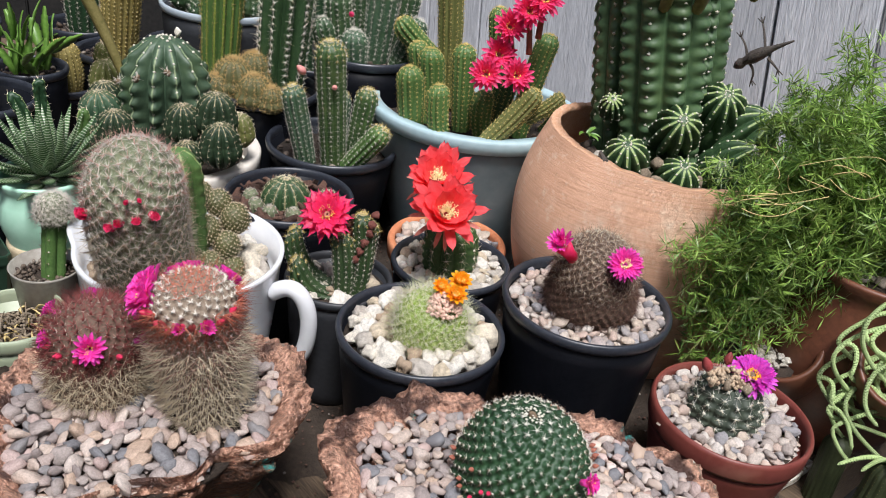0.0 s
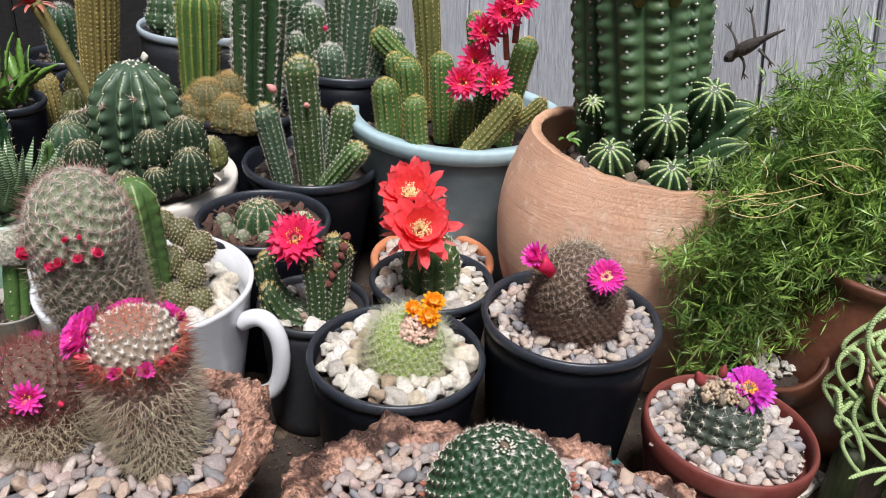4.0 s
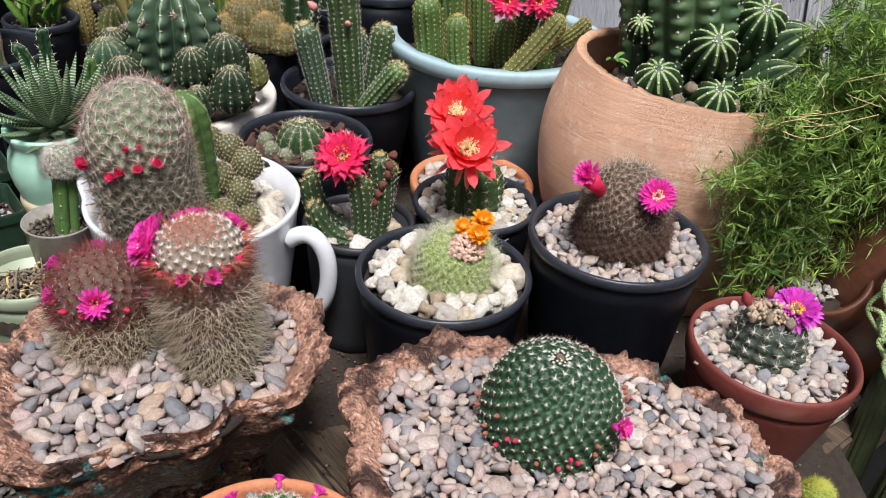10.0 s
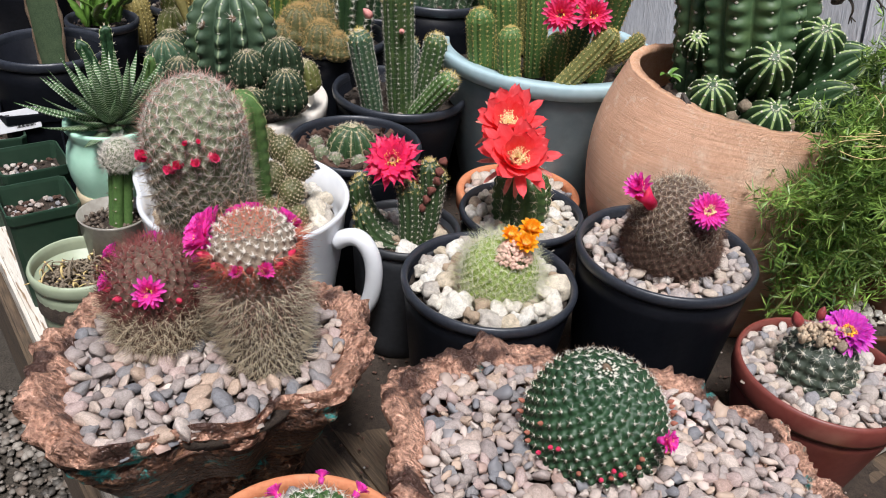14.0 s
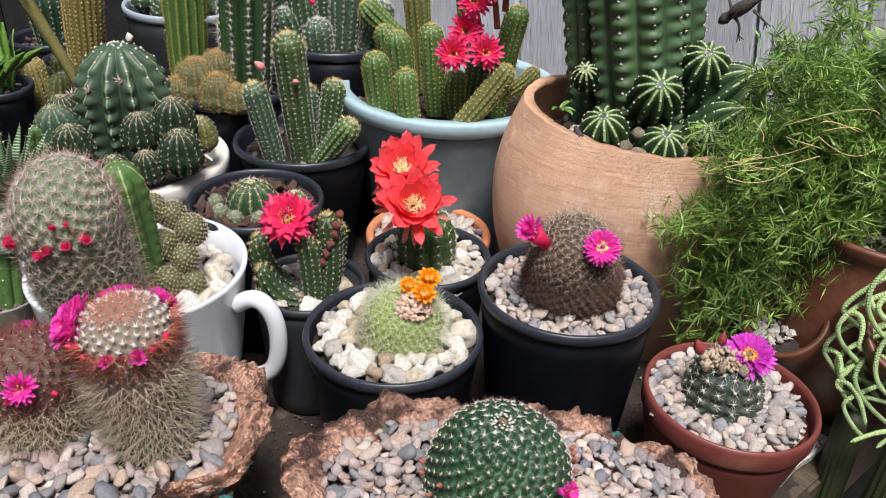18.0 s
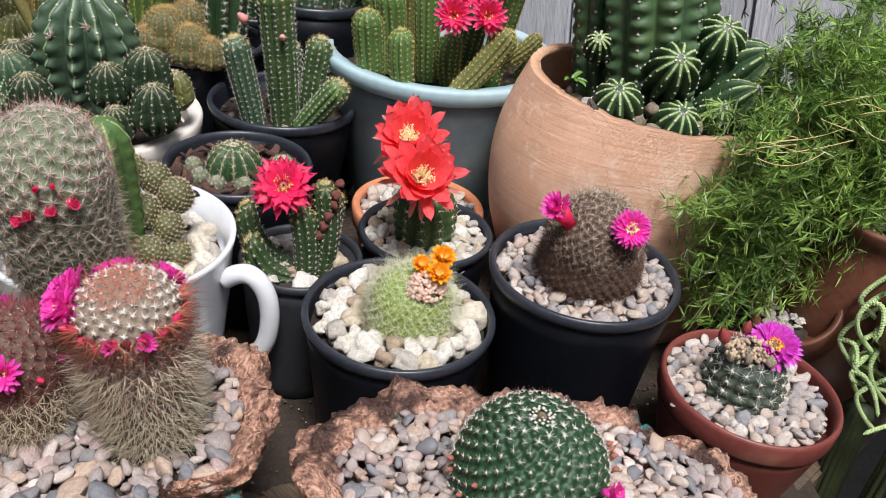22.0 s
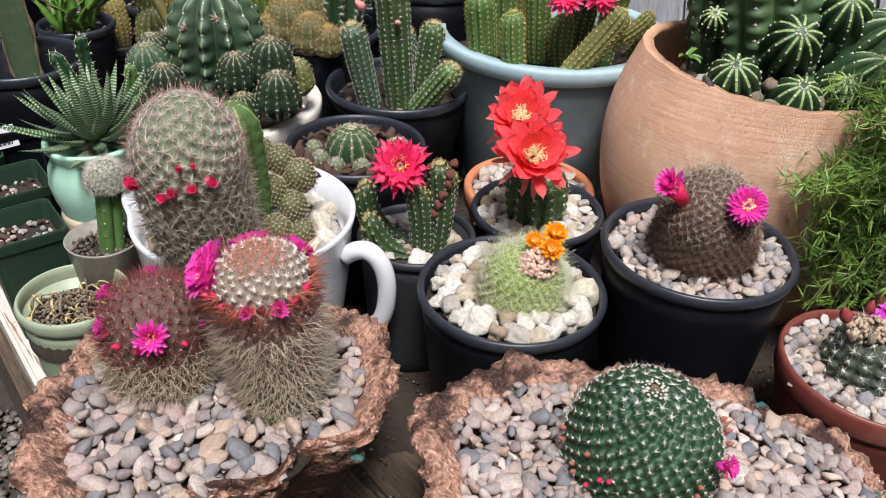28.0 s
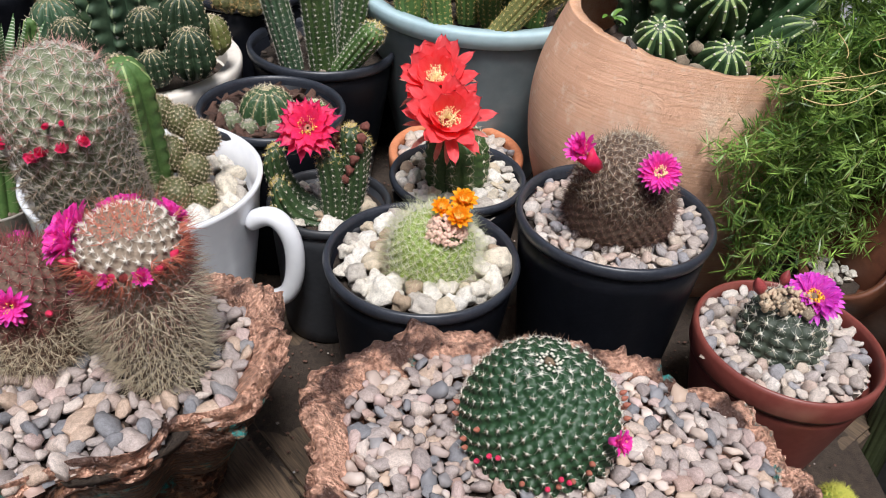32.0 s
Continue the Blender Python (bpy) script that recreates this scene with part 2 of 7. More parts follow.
# plant tissues
G_GREY = surface("grey_green_skin", (0.045, 0.078, 0.036), (0.085, 0.125, 0.060), 120, 0.7, 0.3)
G_ROSE = surface("rosy_skin", (0.17, 0.13, 0.095), (0.28, 0.215, 0.160), 120, 0.8, 0.3)
G_WINE = surface("wine_brown_skin", (0.10, 0.065, 0.045), (0.17, 0.11, 0.08), 120, 0.8, 0.3)
G_SLATE = surface("slate_green_skin", (0.040, 0.078, 0.045), (0.075, 0.120, 0.068), 25, 0.5, 0.25, c3=(0.075, 0.12, 0.035), patch=1.4, cut=(0.56, 0.76))
G_TALL = surface("column_skin", (0.048, 0.100, 0.044), (0.088, 0.150, 0.064), 25, 0.5, 0.2, c3=(0.10, 0.15, 0.05), patch=1.6, cut=(0.56, 0.78))
G_NET = surface("greyish_skin", (0.130, 0.155, 0.085), (0.21, 0.235, 0.14), 120, 0.8, 0.3)
G_DARK = surface("dark_green_skin", (0.010, 0.036, 0.014), (0.026, 0.072, 0.028), 70, 0.5, 0.2)
G_ECH = surface("echinopsis_skin", (0.022, 0.056, 0.022), (0.048, 0.098, 0.036), 45, 0.5, 0.2, c3=(0.08, 0.12, 0.045), patch=2.0, cut=(0.58, 0.75))
G_MID = surface("mid_green_skin", (0.060, 0.135, 0.032), (0.10, 0.185, 0.05), 60, 0.55, 0.2)
G_LIME = surface("lime_skin", (0.17, 0.26, 0.035), (0.26, 0.35, 0.06), 60, 0.55, 0.2)
G_OLIVE = surface("olive_skin", (0.10, 0.115, 0.03), (0.17, 0.18, 0.055), 60, 0.6, 0.2)
CREST = surface("pale_crest", (0.24, 0.34, 0.11), (0.34, 0.43, 0.18), 90, 0.6, 0.2)
CREST_T = surface("tan_crest", (0.15, 0.14, 0.065), (0.25, 0.22, 0.11), 90, 0.7, 0.2)
CREST_D = surface("dull_crest", (0.17, 0.23, 0.12), (0.27, 0.33, 0.19), 60, 0.6, 0.2)
G_CLUMP = surface("grey_olive_skin", (0.068, 0.072, 0.025), (0.125, 0.122, 0.045), 70, 0.6, 0.2)
G_CMAM = surface("wart_green_skin", (0.030, 0.080, 0.020), (0.065, 0.135, 0.036), 60, 0.5, 0.2)
G_BLUE = surface("blue_green_skin", (0.034, 0.078, 0.042), (0.068, 0.125, 0.066), 35, 0.5, 0.2, c3=(0.06, 0.11, 0.03), patch=1.5, cut=(0.55, 0.75))
G_BROWN = surface("brown_skin", (0.070, 0.046, 0.032), (0.125, 0.080, 0.055), 110, 0.8, 0.3)
G_GOLD = surface("golden_skin", (0.17, 0.135, 0.035), (0.26, 0.21, 0.07), 70, 0.7, 0.2)
CORK = surface("corky_stem", (0.14, 0.09, 0.055), (0.24, 0.17, 0.11), 120, 0.9, 0.6)
S_WHITE = surface("white_spine", (0.66, 0.62, 0.54), (0.74, 0.71, 0.64), 300, 0.6, 0.0)
S_TAN = surface("straw_spine", (0.68, 0.57, 0.39), (0.82, 0.72, 0.54), 300, 0.6, 0.0)
S_BROWN = surface("brown_spine", (0.16, 0.09, 0.055), (0.30, 0.18, 0.115), 300, 0.6, 0.0)
S_RED = surface("rust_spine", (0.26, 0.055, 0.03), (0.40, 0.11, 0.06), 300, 0.6, 0.0)
S_ROSE = surface("rosy_spine", (0.42, 0.20, 0.17), (0.56, 0.32, 0.27), 300, 0.6, 0.0)
S_DARK = surface("dark_brown_spine", (0.07, 0.030, 0.024), (0.13, 0.06, 0.045), 300, 0.6, 0.0)
S_WINE = surface("wine_spine", (0.15, 0.028, 0.028), (0.25, 0.06, 0.05), 300, 0.6, 0.0)
S_GREY = surface("grey_spine", (0.44, 0.39, 0.33), (0.60, 0.55, 0.48), 300, 0.6, 0.0)
S_GOLD = surface("golden_spine", (0.55, 0.40, 0.10), (0.70, 0.54, 0.18), 300, 0.6, 0.0)
S_AMBER = surface("amber_spine", (0.38, 0.24, 0.08), (0.52, 0.36, 0.15), 300, 0.6, 0.0)
S_YLIME = surface("yellow_lime_spine", (0.46, 0.46, 0.06), (0.60, 0.58, 0.12), 300, 0.6, 0.0)
S_LIME = surface("pale_lime_spine", (0.55, 0.58, 0.30), (0.70, 0.70, 0.45), 300, 0.6, 0.0)
S_ASH = surface("ash_white_spine", (0.56, 0.50, 0.43), (0.72, 0.67, 0.59), 300, 0.6, 0.0)
WOOL = surface("areole_wool", (0.60, 0.56, 0.46), (0.72, 0.69, 0.60), 200, 0.9, 0.3)
WOOL_Y = surface("yellow_wool", (0.55, 0.47, 0.24), (0.66, 0.58, 0.34), 200, 0.9, 0.3)
WOOL_R = surface("rosy_wool", (0.64, 0.50, 0.46), (0.78, 0.66, 0.61), 200, 0.9, 0.3)
S_RUST = surface("orange_rust_spine", (0.44, 0.105, 0.060), (0.58, 0.19, 0.12), 300, 0.6, 0.0)
WOOL_T = surface("tan_wool", (0.42, 0.30, 0.20), (0.58, 0.45, 0.32), 160, 0.9, 0.5)
WOOL_P = surface("pink_wool", (0.68, 0.41, 0.32), (0.80, 0.56, 0.45), 160, 0.9, 0.4)
P_RED = surface("red_petal", (0.95, 0.068, 0.085), (0.99, 0.150, 0.165), 20, 0.5, 0.04, rand=0.06, stretch=(0.4, 2.5, 1))
P_SEPAL = surface("pale_sepal", (0.66, 0.16, 0.13), (0.74, 0.30, 0.24), 60, 0.6, 0.1, rand=0.15)
P_THROAT = surface("dark_throat", (0.30, 0.02, 0.02), (0.42, 0.05, 0.04), 60, 0.6, 0.1)
P_CRIM = surface("crimson_petal", (0.82, 0.012, 0.10), (0.92, 0.04, 0.18), 60, 0.5, 0.1, rand=0.08, sss=0.3)
P_PINK = surface("hot_pink_petal", (0.91, 0.035, 0.19), (0.95, 0.115, 0.30), 80, 0.5, 0.1, rand=0.1)
P_MAG = surface("magenta_petal", (0.90, 0.028, 0.43), (0.95, 0.12, 0.57), 80, 0.5, 0.1, rand=0.1, sss=0.3)
P_PURP = surface("violet_petal", (0.74, 0.05, 0.58), (0.86, 0.15, 0.74), 80, 0.5, 0.1, rand=0.1, sss=0.3)
P_ORAN = surface("orange_petal", (0.96, 0.32, 0.006), (1.0, 0.52, 0.018), 80, 0.5, 0.1, rand=0.1, sss=0.3)
P_CREAM = surface("cream_stamen", (0.88, 0.70, 0.32), (0.94, 0.82, 0.50), 200, 0.6, 0.0)
P_YEL = surface("yellow_stamen", (0.85, 0.62, 0.08), (0.92, 0.74, 0.20), 200, 0.6, 0.0)
P_GOLD = surface("golden_stamen", (0.90, 0.46, 0.02), (0.94, 0.60, 0.06), 200, 0.6, 0.0)
BUD_PINK = surface("pale_pink_bud", (0.70, 0.24, 0.22), (0.82, 0.38, 0.34), 120, 0.5, 0.1)
FRUIT = surface("crimson_fruit", (0.55, 0.02, 0.07), (0.68, 0.05, 0.13), 120, 0.4, 0.1, rand=0.15)
FRUIT_D = surface("dull_red_fruit", (0.22, 0.030, 0.035), (0.34, 0.065, 0.06), 120, 0.5, 0.1, rand=0.15)
TUBE = surface("flower_tube", (0.30, 0.09, 0.06), (0.42, 0.16, 0.10), 80, 0.7, 0.3)
TUBE_D = surface("maroon_bud", (0.12, 0.035, 0.03), (0.22, 0.075, 0.055), 200, 0.9, 0.6)
STALK = surface("old_stalk", (0.14, 0.12, 0.03), (0.22, 0.18, 0.06), 60, 0.7, 0.3)
FERN = surface("fern_needle", (0.050, 0.135, 0.027), (0.36, 0.52, 0.11), 25, 0.38, 0.0, rand=0.5)
FERN_STEM = surface("fern_stem", (0.16, 0.20, 0.05), (0.30, 0.28, 0.10), 60, 0.6, 0.0)
STRAW = surface("dry_straw", (0.52, 0.38, 0.15), (0.70, 0.54, 0.26), 60, 0.7, 0.0)
ROPE = surface("chain_stem", (0.28, 0.39, 0.15), (0.43, 0.54, 0.25), 150, 0.55, 0.3, rand=0.3)
HAW = surface("haworthia_leaf", (0.040, 0.095, 0.032), (0.080, 0.160, 0.050), 60, 0.45, 0.1)
HAW_W = surface("leaf_ridge_white", (0.50, 0.55, 0.42), (0.62, 0.66, 0.52), 200, 0.7, 0.0)
DRY = surface("dry_plant", (0.16, 0.12, 0.085), (0.30, 0.24, 0.17), 100, 0.9, 0.5)
LEAF = surface("jade_leaf", (0.080, 0.180, 0.028), (0.16, 0.30, 0.055), 30, 0.4, 0.1, rand=0.2)

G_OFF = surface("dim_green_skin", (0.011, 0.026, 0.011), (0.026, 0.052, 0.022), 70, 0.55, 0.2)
# olive darkened: the shade below the bench's end is put into this skin
G_SHADED = surface("shaded_olive_skin", (0.022, 0.030, 0.010), (0.040, 0.050, 0.018), 70, 0.6, 0.2)
G_BRANCH = surface("deep_green_skin", (0.018, 0.042, 0.014), (0.042, 0.078, 0.025), 50, 0.5, 0.2)
G_RIB = surface("ribbed_green_skin", (0.030, 0.068, 0.020), (0.070, 0.125, 0.036), 50, 0.5, 0.2, c3=(0.11, 0.15, 0.05), patch=2.0, cut=(0.56, 0.75))
G_ASH = surface("ashen_green_skin", (0.030, 0.042, 0.030), (0.060, 0.078, 0.052), 60, 0.6, 0.25, c3=(0.10, 0.115, 0.085), patch=2.0, cut=(0.56, 0.76))


def thin_tissue(m, amount):
    """Lets a share of the light through a petal or leaf."""
    n, l = m.node_tree.nodes, m.node_tree.links
    bs, out = n["Principled BSDF"], n["Material Output"]
    tr = n.new("ShaderNodeBsdfTranslucent")
    l.new(bs.inputs["Base Color"].links[0].from_socket, tr.inputs["Color"])
    mx = n.new("ShaderNodeMixShader")
    mx.inputs["Fac"].default_value = amount
    l.new(bs.outputs["BSDF"], mx.inputs[1])
    l.new(tr.outputs["BSDF"], mx.inputs[2])
    l.new(mx.outputs["Shader"], out.inputs["Surface"])


for tissue, share in ((P_RED, 0.45), (P_SEPAL, 0.35), (P_CRIM, 0.35), (P_PINK, 0.4), (P_MAG, 0.35), (P_PURP, 0.35), (P_ORAN, 0.35), (FERN, 0.25)):
    thin_tissue(tissue, share)

# ---- mesh helpers ----
RNG = np.random.default_rng(7)


def mesh_of(name, verts, faces, smooth=True):
    me = bpy.data.meshes.new(name)
    verts = np.asarray(verts, dtype=np.float32)
    faces = np.asarray(faces, dtype=np.int32)
    k = faces.shape[1]
    me.vertices.add(len(verts))
    me.vertices.foreach_set("co", verts.ravel())
    me.loops.add(faces.size)
    me.loops.foreach_set("vertex_index", faces.ravel())
    me.polygons.add(len(faces))
    me.polygons.foreach_set("loop_start", np.arange(0, faces.size, k, dtype=np.int32))
    me.polygons.foreach_set("loop_total", np.full(len(faces), k, dtype=np.int32))
    me.polygons.foreach_set("use_smooth", np.full(len(faces), smooth))
    me.update(calc_edges=True)
    me.validate()
    return me


def part(name, mesh, material, parent, label="", m=None):
    """Links a mesh as one object under a thing or a part."""
    if not mesh.materials:
        mesh.materials.append(material)
    ob = new(name, mesh)
    ob.parent = parent
    if m is not None:
        ob.matrix_basis = m
    return tagged(ob, label=label)


def thing(name, loc, label, category, group="", rot=(0, 0, 0), kind=""):
    ob = new(name)
    ob.empty_display_size = 0.01
    ob.matrix_basis = pose(*loc, *rot)
    return tagged(ob, label, category, group, kind)


def grid_faces(nu, nv, wrap=True):
    """Quads of a grid of nu rows and nv columns, closed round the columns."""
    i, j = np.meshgrid(np.arange(nu - 1), np.arange(nv if wrap else nv - 1), indexing="ij")
    j2 = (j + 1) % nv
    return np.stack([i * nv + j, i * nv + j2, (i + 1) * nv + j2, (i + 1) * nv + j], -1).reshape(-1, 4)


def lathe(name, profile, n=72, wobble=0.0, seed=0, smooth=True):
    """A closed turned shell from (radius, height) pairs."""
    p = np.array(profile, float)
    a = np.linspace(0, 2 * np.pi, n, endpoint=False)
    rr = p[:, 0][:, None] * np.ones(n)
    if wobble:
        r = np.random.default_rng(seed)
        ph = r.uniform(0, 6.28, 3)
        rr = rr * (1 + wobble * (np.sin(2 * a + ph[0]) + 0.5 * np.sin(3 * a + ph[1]) + 0.3 * np.sin(5 * a + ph[2])))
    v = np.stack([rr * np.cos(a), rr * np.sin(a), p[:, 1][:, None] * np.ones(n)], -1).reshape(-1, 3)
    return mesh_of(name, v, grid_faces(len(p), n), smooth)


def box_mesh(name, sx, sy, sz, bevel=0.003, jitter=0.0, seed=0, cuts=0):
    bm = bmesh.new()
    bmesh.ops.create_cube(bm, size=1.0)
    bmesh.ops.scale(bm, vec=(sx, sy, sz), verts=bm.verts)
    if cuts:
        bmesh.ops.subdivide_edges(bm, edges=[e for e in bm.edges if e.calc_length() > max(sx, sy, sz) * 0.9], cuts=cuts)
    if jitter:
        r = random.Random(seed)
        for v in bm.verts:
            v.co += Vector([r.uniform(-jitter, jitter) for _ in range(3)])
    if bevel:
        bmesh.ops.bevel(bm, geom=list(bm.edges), offset=bevel, segments=2, affect="EDGES", clamp_overlap=True)
    me = bpy.data.meshes.new(name)
    bm.to_mesh(me)
    bm.free()
    return me


def tube_mesh(name, pts, radius, n=8, bead=0.0, beads=0):
    """A round tube along points; radius may be a list; bead swells it at even steps."""
    p = np.asarray(pts, float)
    k = len(p)
    rad = np.broadcast_to(np.asarray(radius, float), (k,)).copy()
    if bead:
        rad *= 1 + bead * np.abs(np.sin(np.linspace(0, np.pi * beads, k)))
    t = np.gradient(p, axis=0)
    t /= np.linalg.norm(t, axis=1)[:, None] + 1e-12
    up = np.array([0.31, 0.17, 0.93])
    x = np.cross(t, up)
    x /= np.linalg.norm(x, axis=1)[:, None] + 1e-12
    y = np.cross(t, x)
    a = np.linspace(0, 2 * np.pi, n, endpoint=False)
    ring = p[:, None] + rad[:, None, None] * (np.cos(a)[None, :, None] * x[:, None] + np.sin(a)[None, :, None] * y[:, None])
    v = np.concatenate([ring.reshape(-1, 3), p[:1], p[-1:]])
    f = grid_faces(k, n)
    c0, c1 = k * n, k * n + 1
    j = np.arange(n)
    j2 = (j + 1) % n
    caps = np.concatenate([np.stack([j2, j, np.full(n, c0), np.full(n, c0)], 1), np.stack([(k - 1) * n + j, (k - 1) * n + j2, np.full(n, c1), np.full(n, c1)], 1)])
    me = bpy.data.meshes.new(name)
    me.from_pydata(v.tolist(), [], f.tolist() + [c[:3].tolist() for c in caps])
    me.polygons.foreach_set("use_smooth", [True] * len(me.polygons))
    return me


def bezier(p0, p1, p2, n=16):
    t = np.linspace(0, 1, n)[:, None]
    p0, p1, p2 = (np.asarray(q, float) for q in (p0, p1, p2))
    return (1 - t) ** 2 * p0 + 2 * t * (1 - t) * p1 + t ** 2 * p2


def blobs(name, P, size, squash=1.0, seed=0):
    """Many small eight-sided tufts as one mesh."""
    base = np.array([[1, 0, 0], [-1, 0, 0], [0, 1, 0], [0, -1, 0], [0, 0, 1], [0, 0, -1]], float) * [1, 1, squash]
    f = np.array([[0, 2, 4], [2, 1, 4], [1, 3, 4], [3, 0, 4], [2, 0, 5], [1, 2, 5], [3, 1, 5], [0, 3, 5]])
    r = np.random.default_rng(seed)
    s = size * r.uniform(0.7, 1.3, len(P))
    v = (P[:, None] + base[None] * s[:, None, None]).reshape(-1, 3)
    ff = (f[None] + 6 * np.arange(len(P))[:, None, None]).reshape(-1, 3)
    return mesh_of(name, v, ff)


def spine_mesh(name, P, N, count, length, spread, radius, seed=0, up=0.0):
    """Fans of fine tapered spines: count at each areole P with normal N; spread: least and greatest angle from the normal, in degrees."""
    r = np.random.default_rng(seed)
    P, N = np.repeat(P, count, 0), np.repeat(N, count, 0)
    k = len(P)
    ref = np.where(np.abs(N[:, 2:3]) < 0.9, np.array([[0, 0, 1.0]]), np.array([[1.0, 0, 0]]))
    x = np.cross(ref, N)
    x /= np.linalg.norm(x, axis=1)[:, None]
    y = np.cross(N, x)
    ph = (np.tile(np.arange(count), k // count) / count * 2 * np.pi + np.repeat(r.uniform(0, 6.28, k // count), count) + r.normal(0, 0.25, k))[:, None]
    al = np.radians(r.uniform(spread[0], spread[1], k))[:, None]
    d = np.cos(al) * N + np.sin(al) * (np.cos(ph) * x + np.sin(ph) * y)
    d[:, 2] += up
    d /= np.linalg.norm(d, axis=1)[:, None]
    L = (length * r.uniform(0.7, 1.25, k))[:, None]
    s = np.cross(d, y + 0.01)
    s /= np.linalg.norm(s, axis=1)[:, None]
    w = np.cross(d, s)
    q = radius
    v = np.stack([P + q * s, P - 0.5 * q * s + 0.87 * q * w, P - 0.5 * q * s - 0.87 * q * w, P + d * L], 1).reshape(-1, 3)
    f = np.array([[0, 1, 3], [1, 2, 3], [2, 0, 3]])
    ff = (f[None] + 4 * np.arange(k)[:, None, None]).reshape(-1, 3)
    return mesh_of(name, v, ff)


def stem_shape(base, tip, r, dome=1.0, foot=0.85, belly=0.0, flat=0.0):
    """Returns functions of a stem that stands from base to tip: axis, radius, and frame."""
    b, t = np.array(base, float), np.array(tip, float)
    L = np.linalg.norm(t - b)
    d = (t - b) / L
    u0 = 1 - min(dome * r / L, 0.8)
    ref = np.array([0.0, 1.0, 0.0]) if abs(d[1]) < 0.8 else np.array([1.0, 0, 0])
    x = np.cross(ref, d)
    x /= np.linalg.norm(x)
    y = np.cross(d, x)

    def rad(u):
        lo = np.clip(u / max(u0, 1e-6), 0, 1)
        s = foot + (1 - foot) * np.sin(lo * np.pi / 2) + belly * np.sin(lo * np.pi)
        hi = np.clip((u - u0) / (1 - u0), 0, 1)
        return r * s * np.power(np.clip(1 - hi ** (2 + flat), 0, 1), 0.5)
    return b, d, L, x, y, rad, u0


def stem(parent, base, tip, r, skin, ribs=0, depth=0.18, sharp=0.8, notch=0.0, pitch=0.012, tub=0.0, bend=(0, 0, 0), dome=1.0, foot=0.85, belly=0.0, flat=0.0, nt=96, nu=64, spines=(), wool=None, wool_size=0.0012, seed=0, twist=0.0, name="stem", label="", top_only=0.0, crest=None):
    """One cactus stem with ribs or spiralling warts, wool at its areoles and fans of spines (count, length, spread, radius, material)."""
    r_ = np.random.default_rng(seed)
    b, d, L, x, y, rad, u0 = stem_shape(base, tip, r, dome, foot, belly, flat)
    bend = np.array(bend, float)
    lin = np.linspace(0, 1, nu)
    u = np.where(lin < 0.6, lin / 0.6 * u0, u0 + (1 - u0) * np.sin((lin - 0.6) / 0.4 * np.pi / 2))
    th = np.linspace(0, 2 * np.pi, nt, endpoint=False)

    def surf(uu, tt, k):
        c = b + np.outer(uu * L, d) + np.outer(4 * uu * (1 - uu), bend)
        rr = rad(uu) * k
        return c + rr[:, None] * (np.cos(tt)[:, None] * x + np.sin(tt)[:, None] * y)

    def rib(tt, uu):
        if not ribs:
            return np.ones_like(tt)
        c = np.abs(np.cos(ribs * (tt + twist * uu) / 2)) ** sharp
        k = 1 - depth * (1 - c) * np.clip((1 - uu) * 6 + 0.25, 0, 1)
        if notch:
            k = k * (1 - notch * (0.5 - 0.5 * np.cos(2 * np.pi * uu * L / pitch)) * c)
        return k
    U, T = np.meshgrid(u, th, indexing="ij")
    U, T = U.ravel(), T.ravel()
    V = surf(U, T, rib(T, U))
    # areoles
    fine = np.linspace(0, 1, 400)
    if ribs:
        arc = np.concatenate([[0], np.cumsum(np.hypot(np.diff(fine) * L, np.diff(rad(fine))))])
        ns = max(3, int(arc[-1] / pitch))
        us, ts = [], []
        for k in range(ribs):
            s = (np.arange(ns) + 0.5 + 0.25 * r_.uniform(-1, 1)) / ns * arc[-1]
            uu = np.interp(s, arc, fine)
            us.append(uu)
            ts.append(2 * np.pi * k / ribs - twist * uu)
        ua, ta = np.concatenate(us), np.concatenate(ts)
    else:
        area = np.concatenate([[0], np.cumsum(0.5 * (rad(fine)[1:] + rad(fine)[:-1]) * 2 * np.pi * np.hypot(np.diff(fine) * L, np.diff(rad(fine))))])
        na = int(area[-1] / pitch ** 2)
        ua = np.interp((np.arange(na) + 0.5) / na * area[-1], area, fine)
        ta = np.arange(na) * 2.399963
    e = 1e-3
    ka = rib(ta, ua)
    A = surf(ua, ta, ka)
    du = surf(np.clip(ua + e, 0, 1), ta, ka) - surf(np.clip(ua - e, 0, 1), ta, ka)
    dt = surf(ua, ta + e, ka) - surf(ua, ta - e, ka)
    NA = np.cross(dt, du)
    NA /= np.linalg.norm(NA, axis=1)[:, None] + 1e-12
    NA = np.where((NA @ d)[:, None] < -0.5, -NA, NA)
    if tub:
        near = np.full(len(V), 9.0)
        for i in range(0, len(A), 200):
            near = np.minimum(near, np.linalg.norm(V[:, None] - A[None, i:i + 200], axis=2).min(1))
        ax = b + np.outer(U * L, d) + np.outer(4 * U * (1 - U), bend)
        out = V - ax
        out /= np.linalg.norm(out, axis=1)[:, None] + 1e-9
        out = out + d * np.clip((U - u0) / (1 - u0), 0, 1)[:, None]
        out /= np.linalg.norm(out, axis=1)[:, None] + 1e-9
        V = V + out * (tub * np.exp(-(near / (0.42 * pitch)) ** 2))[:, None]
        A = A + NA * tub * 0.95
    ob = part(name, mesh_of(name, V, grid_faces(nu, nt)), skin, parent, label)
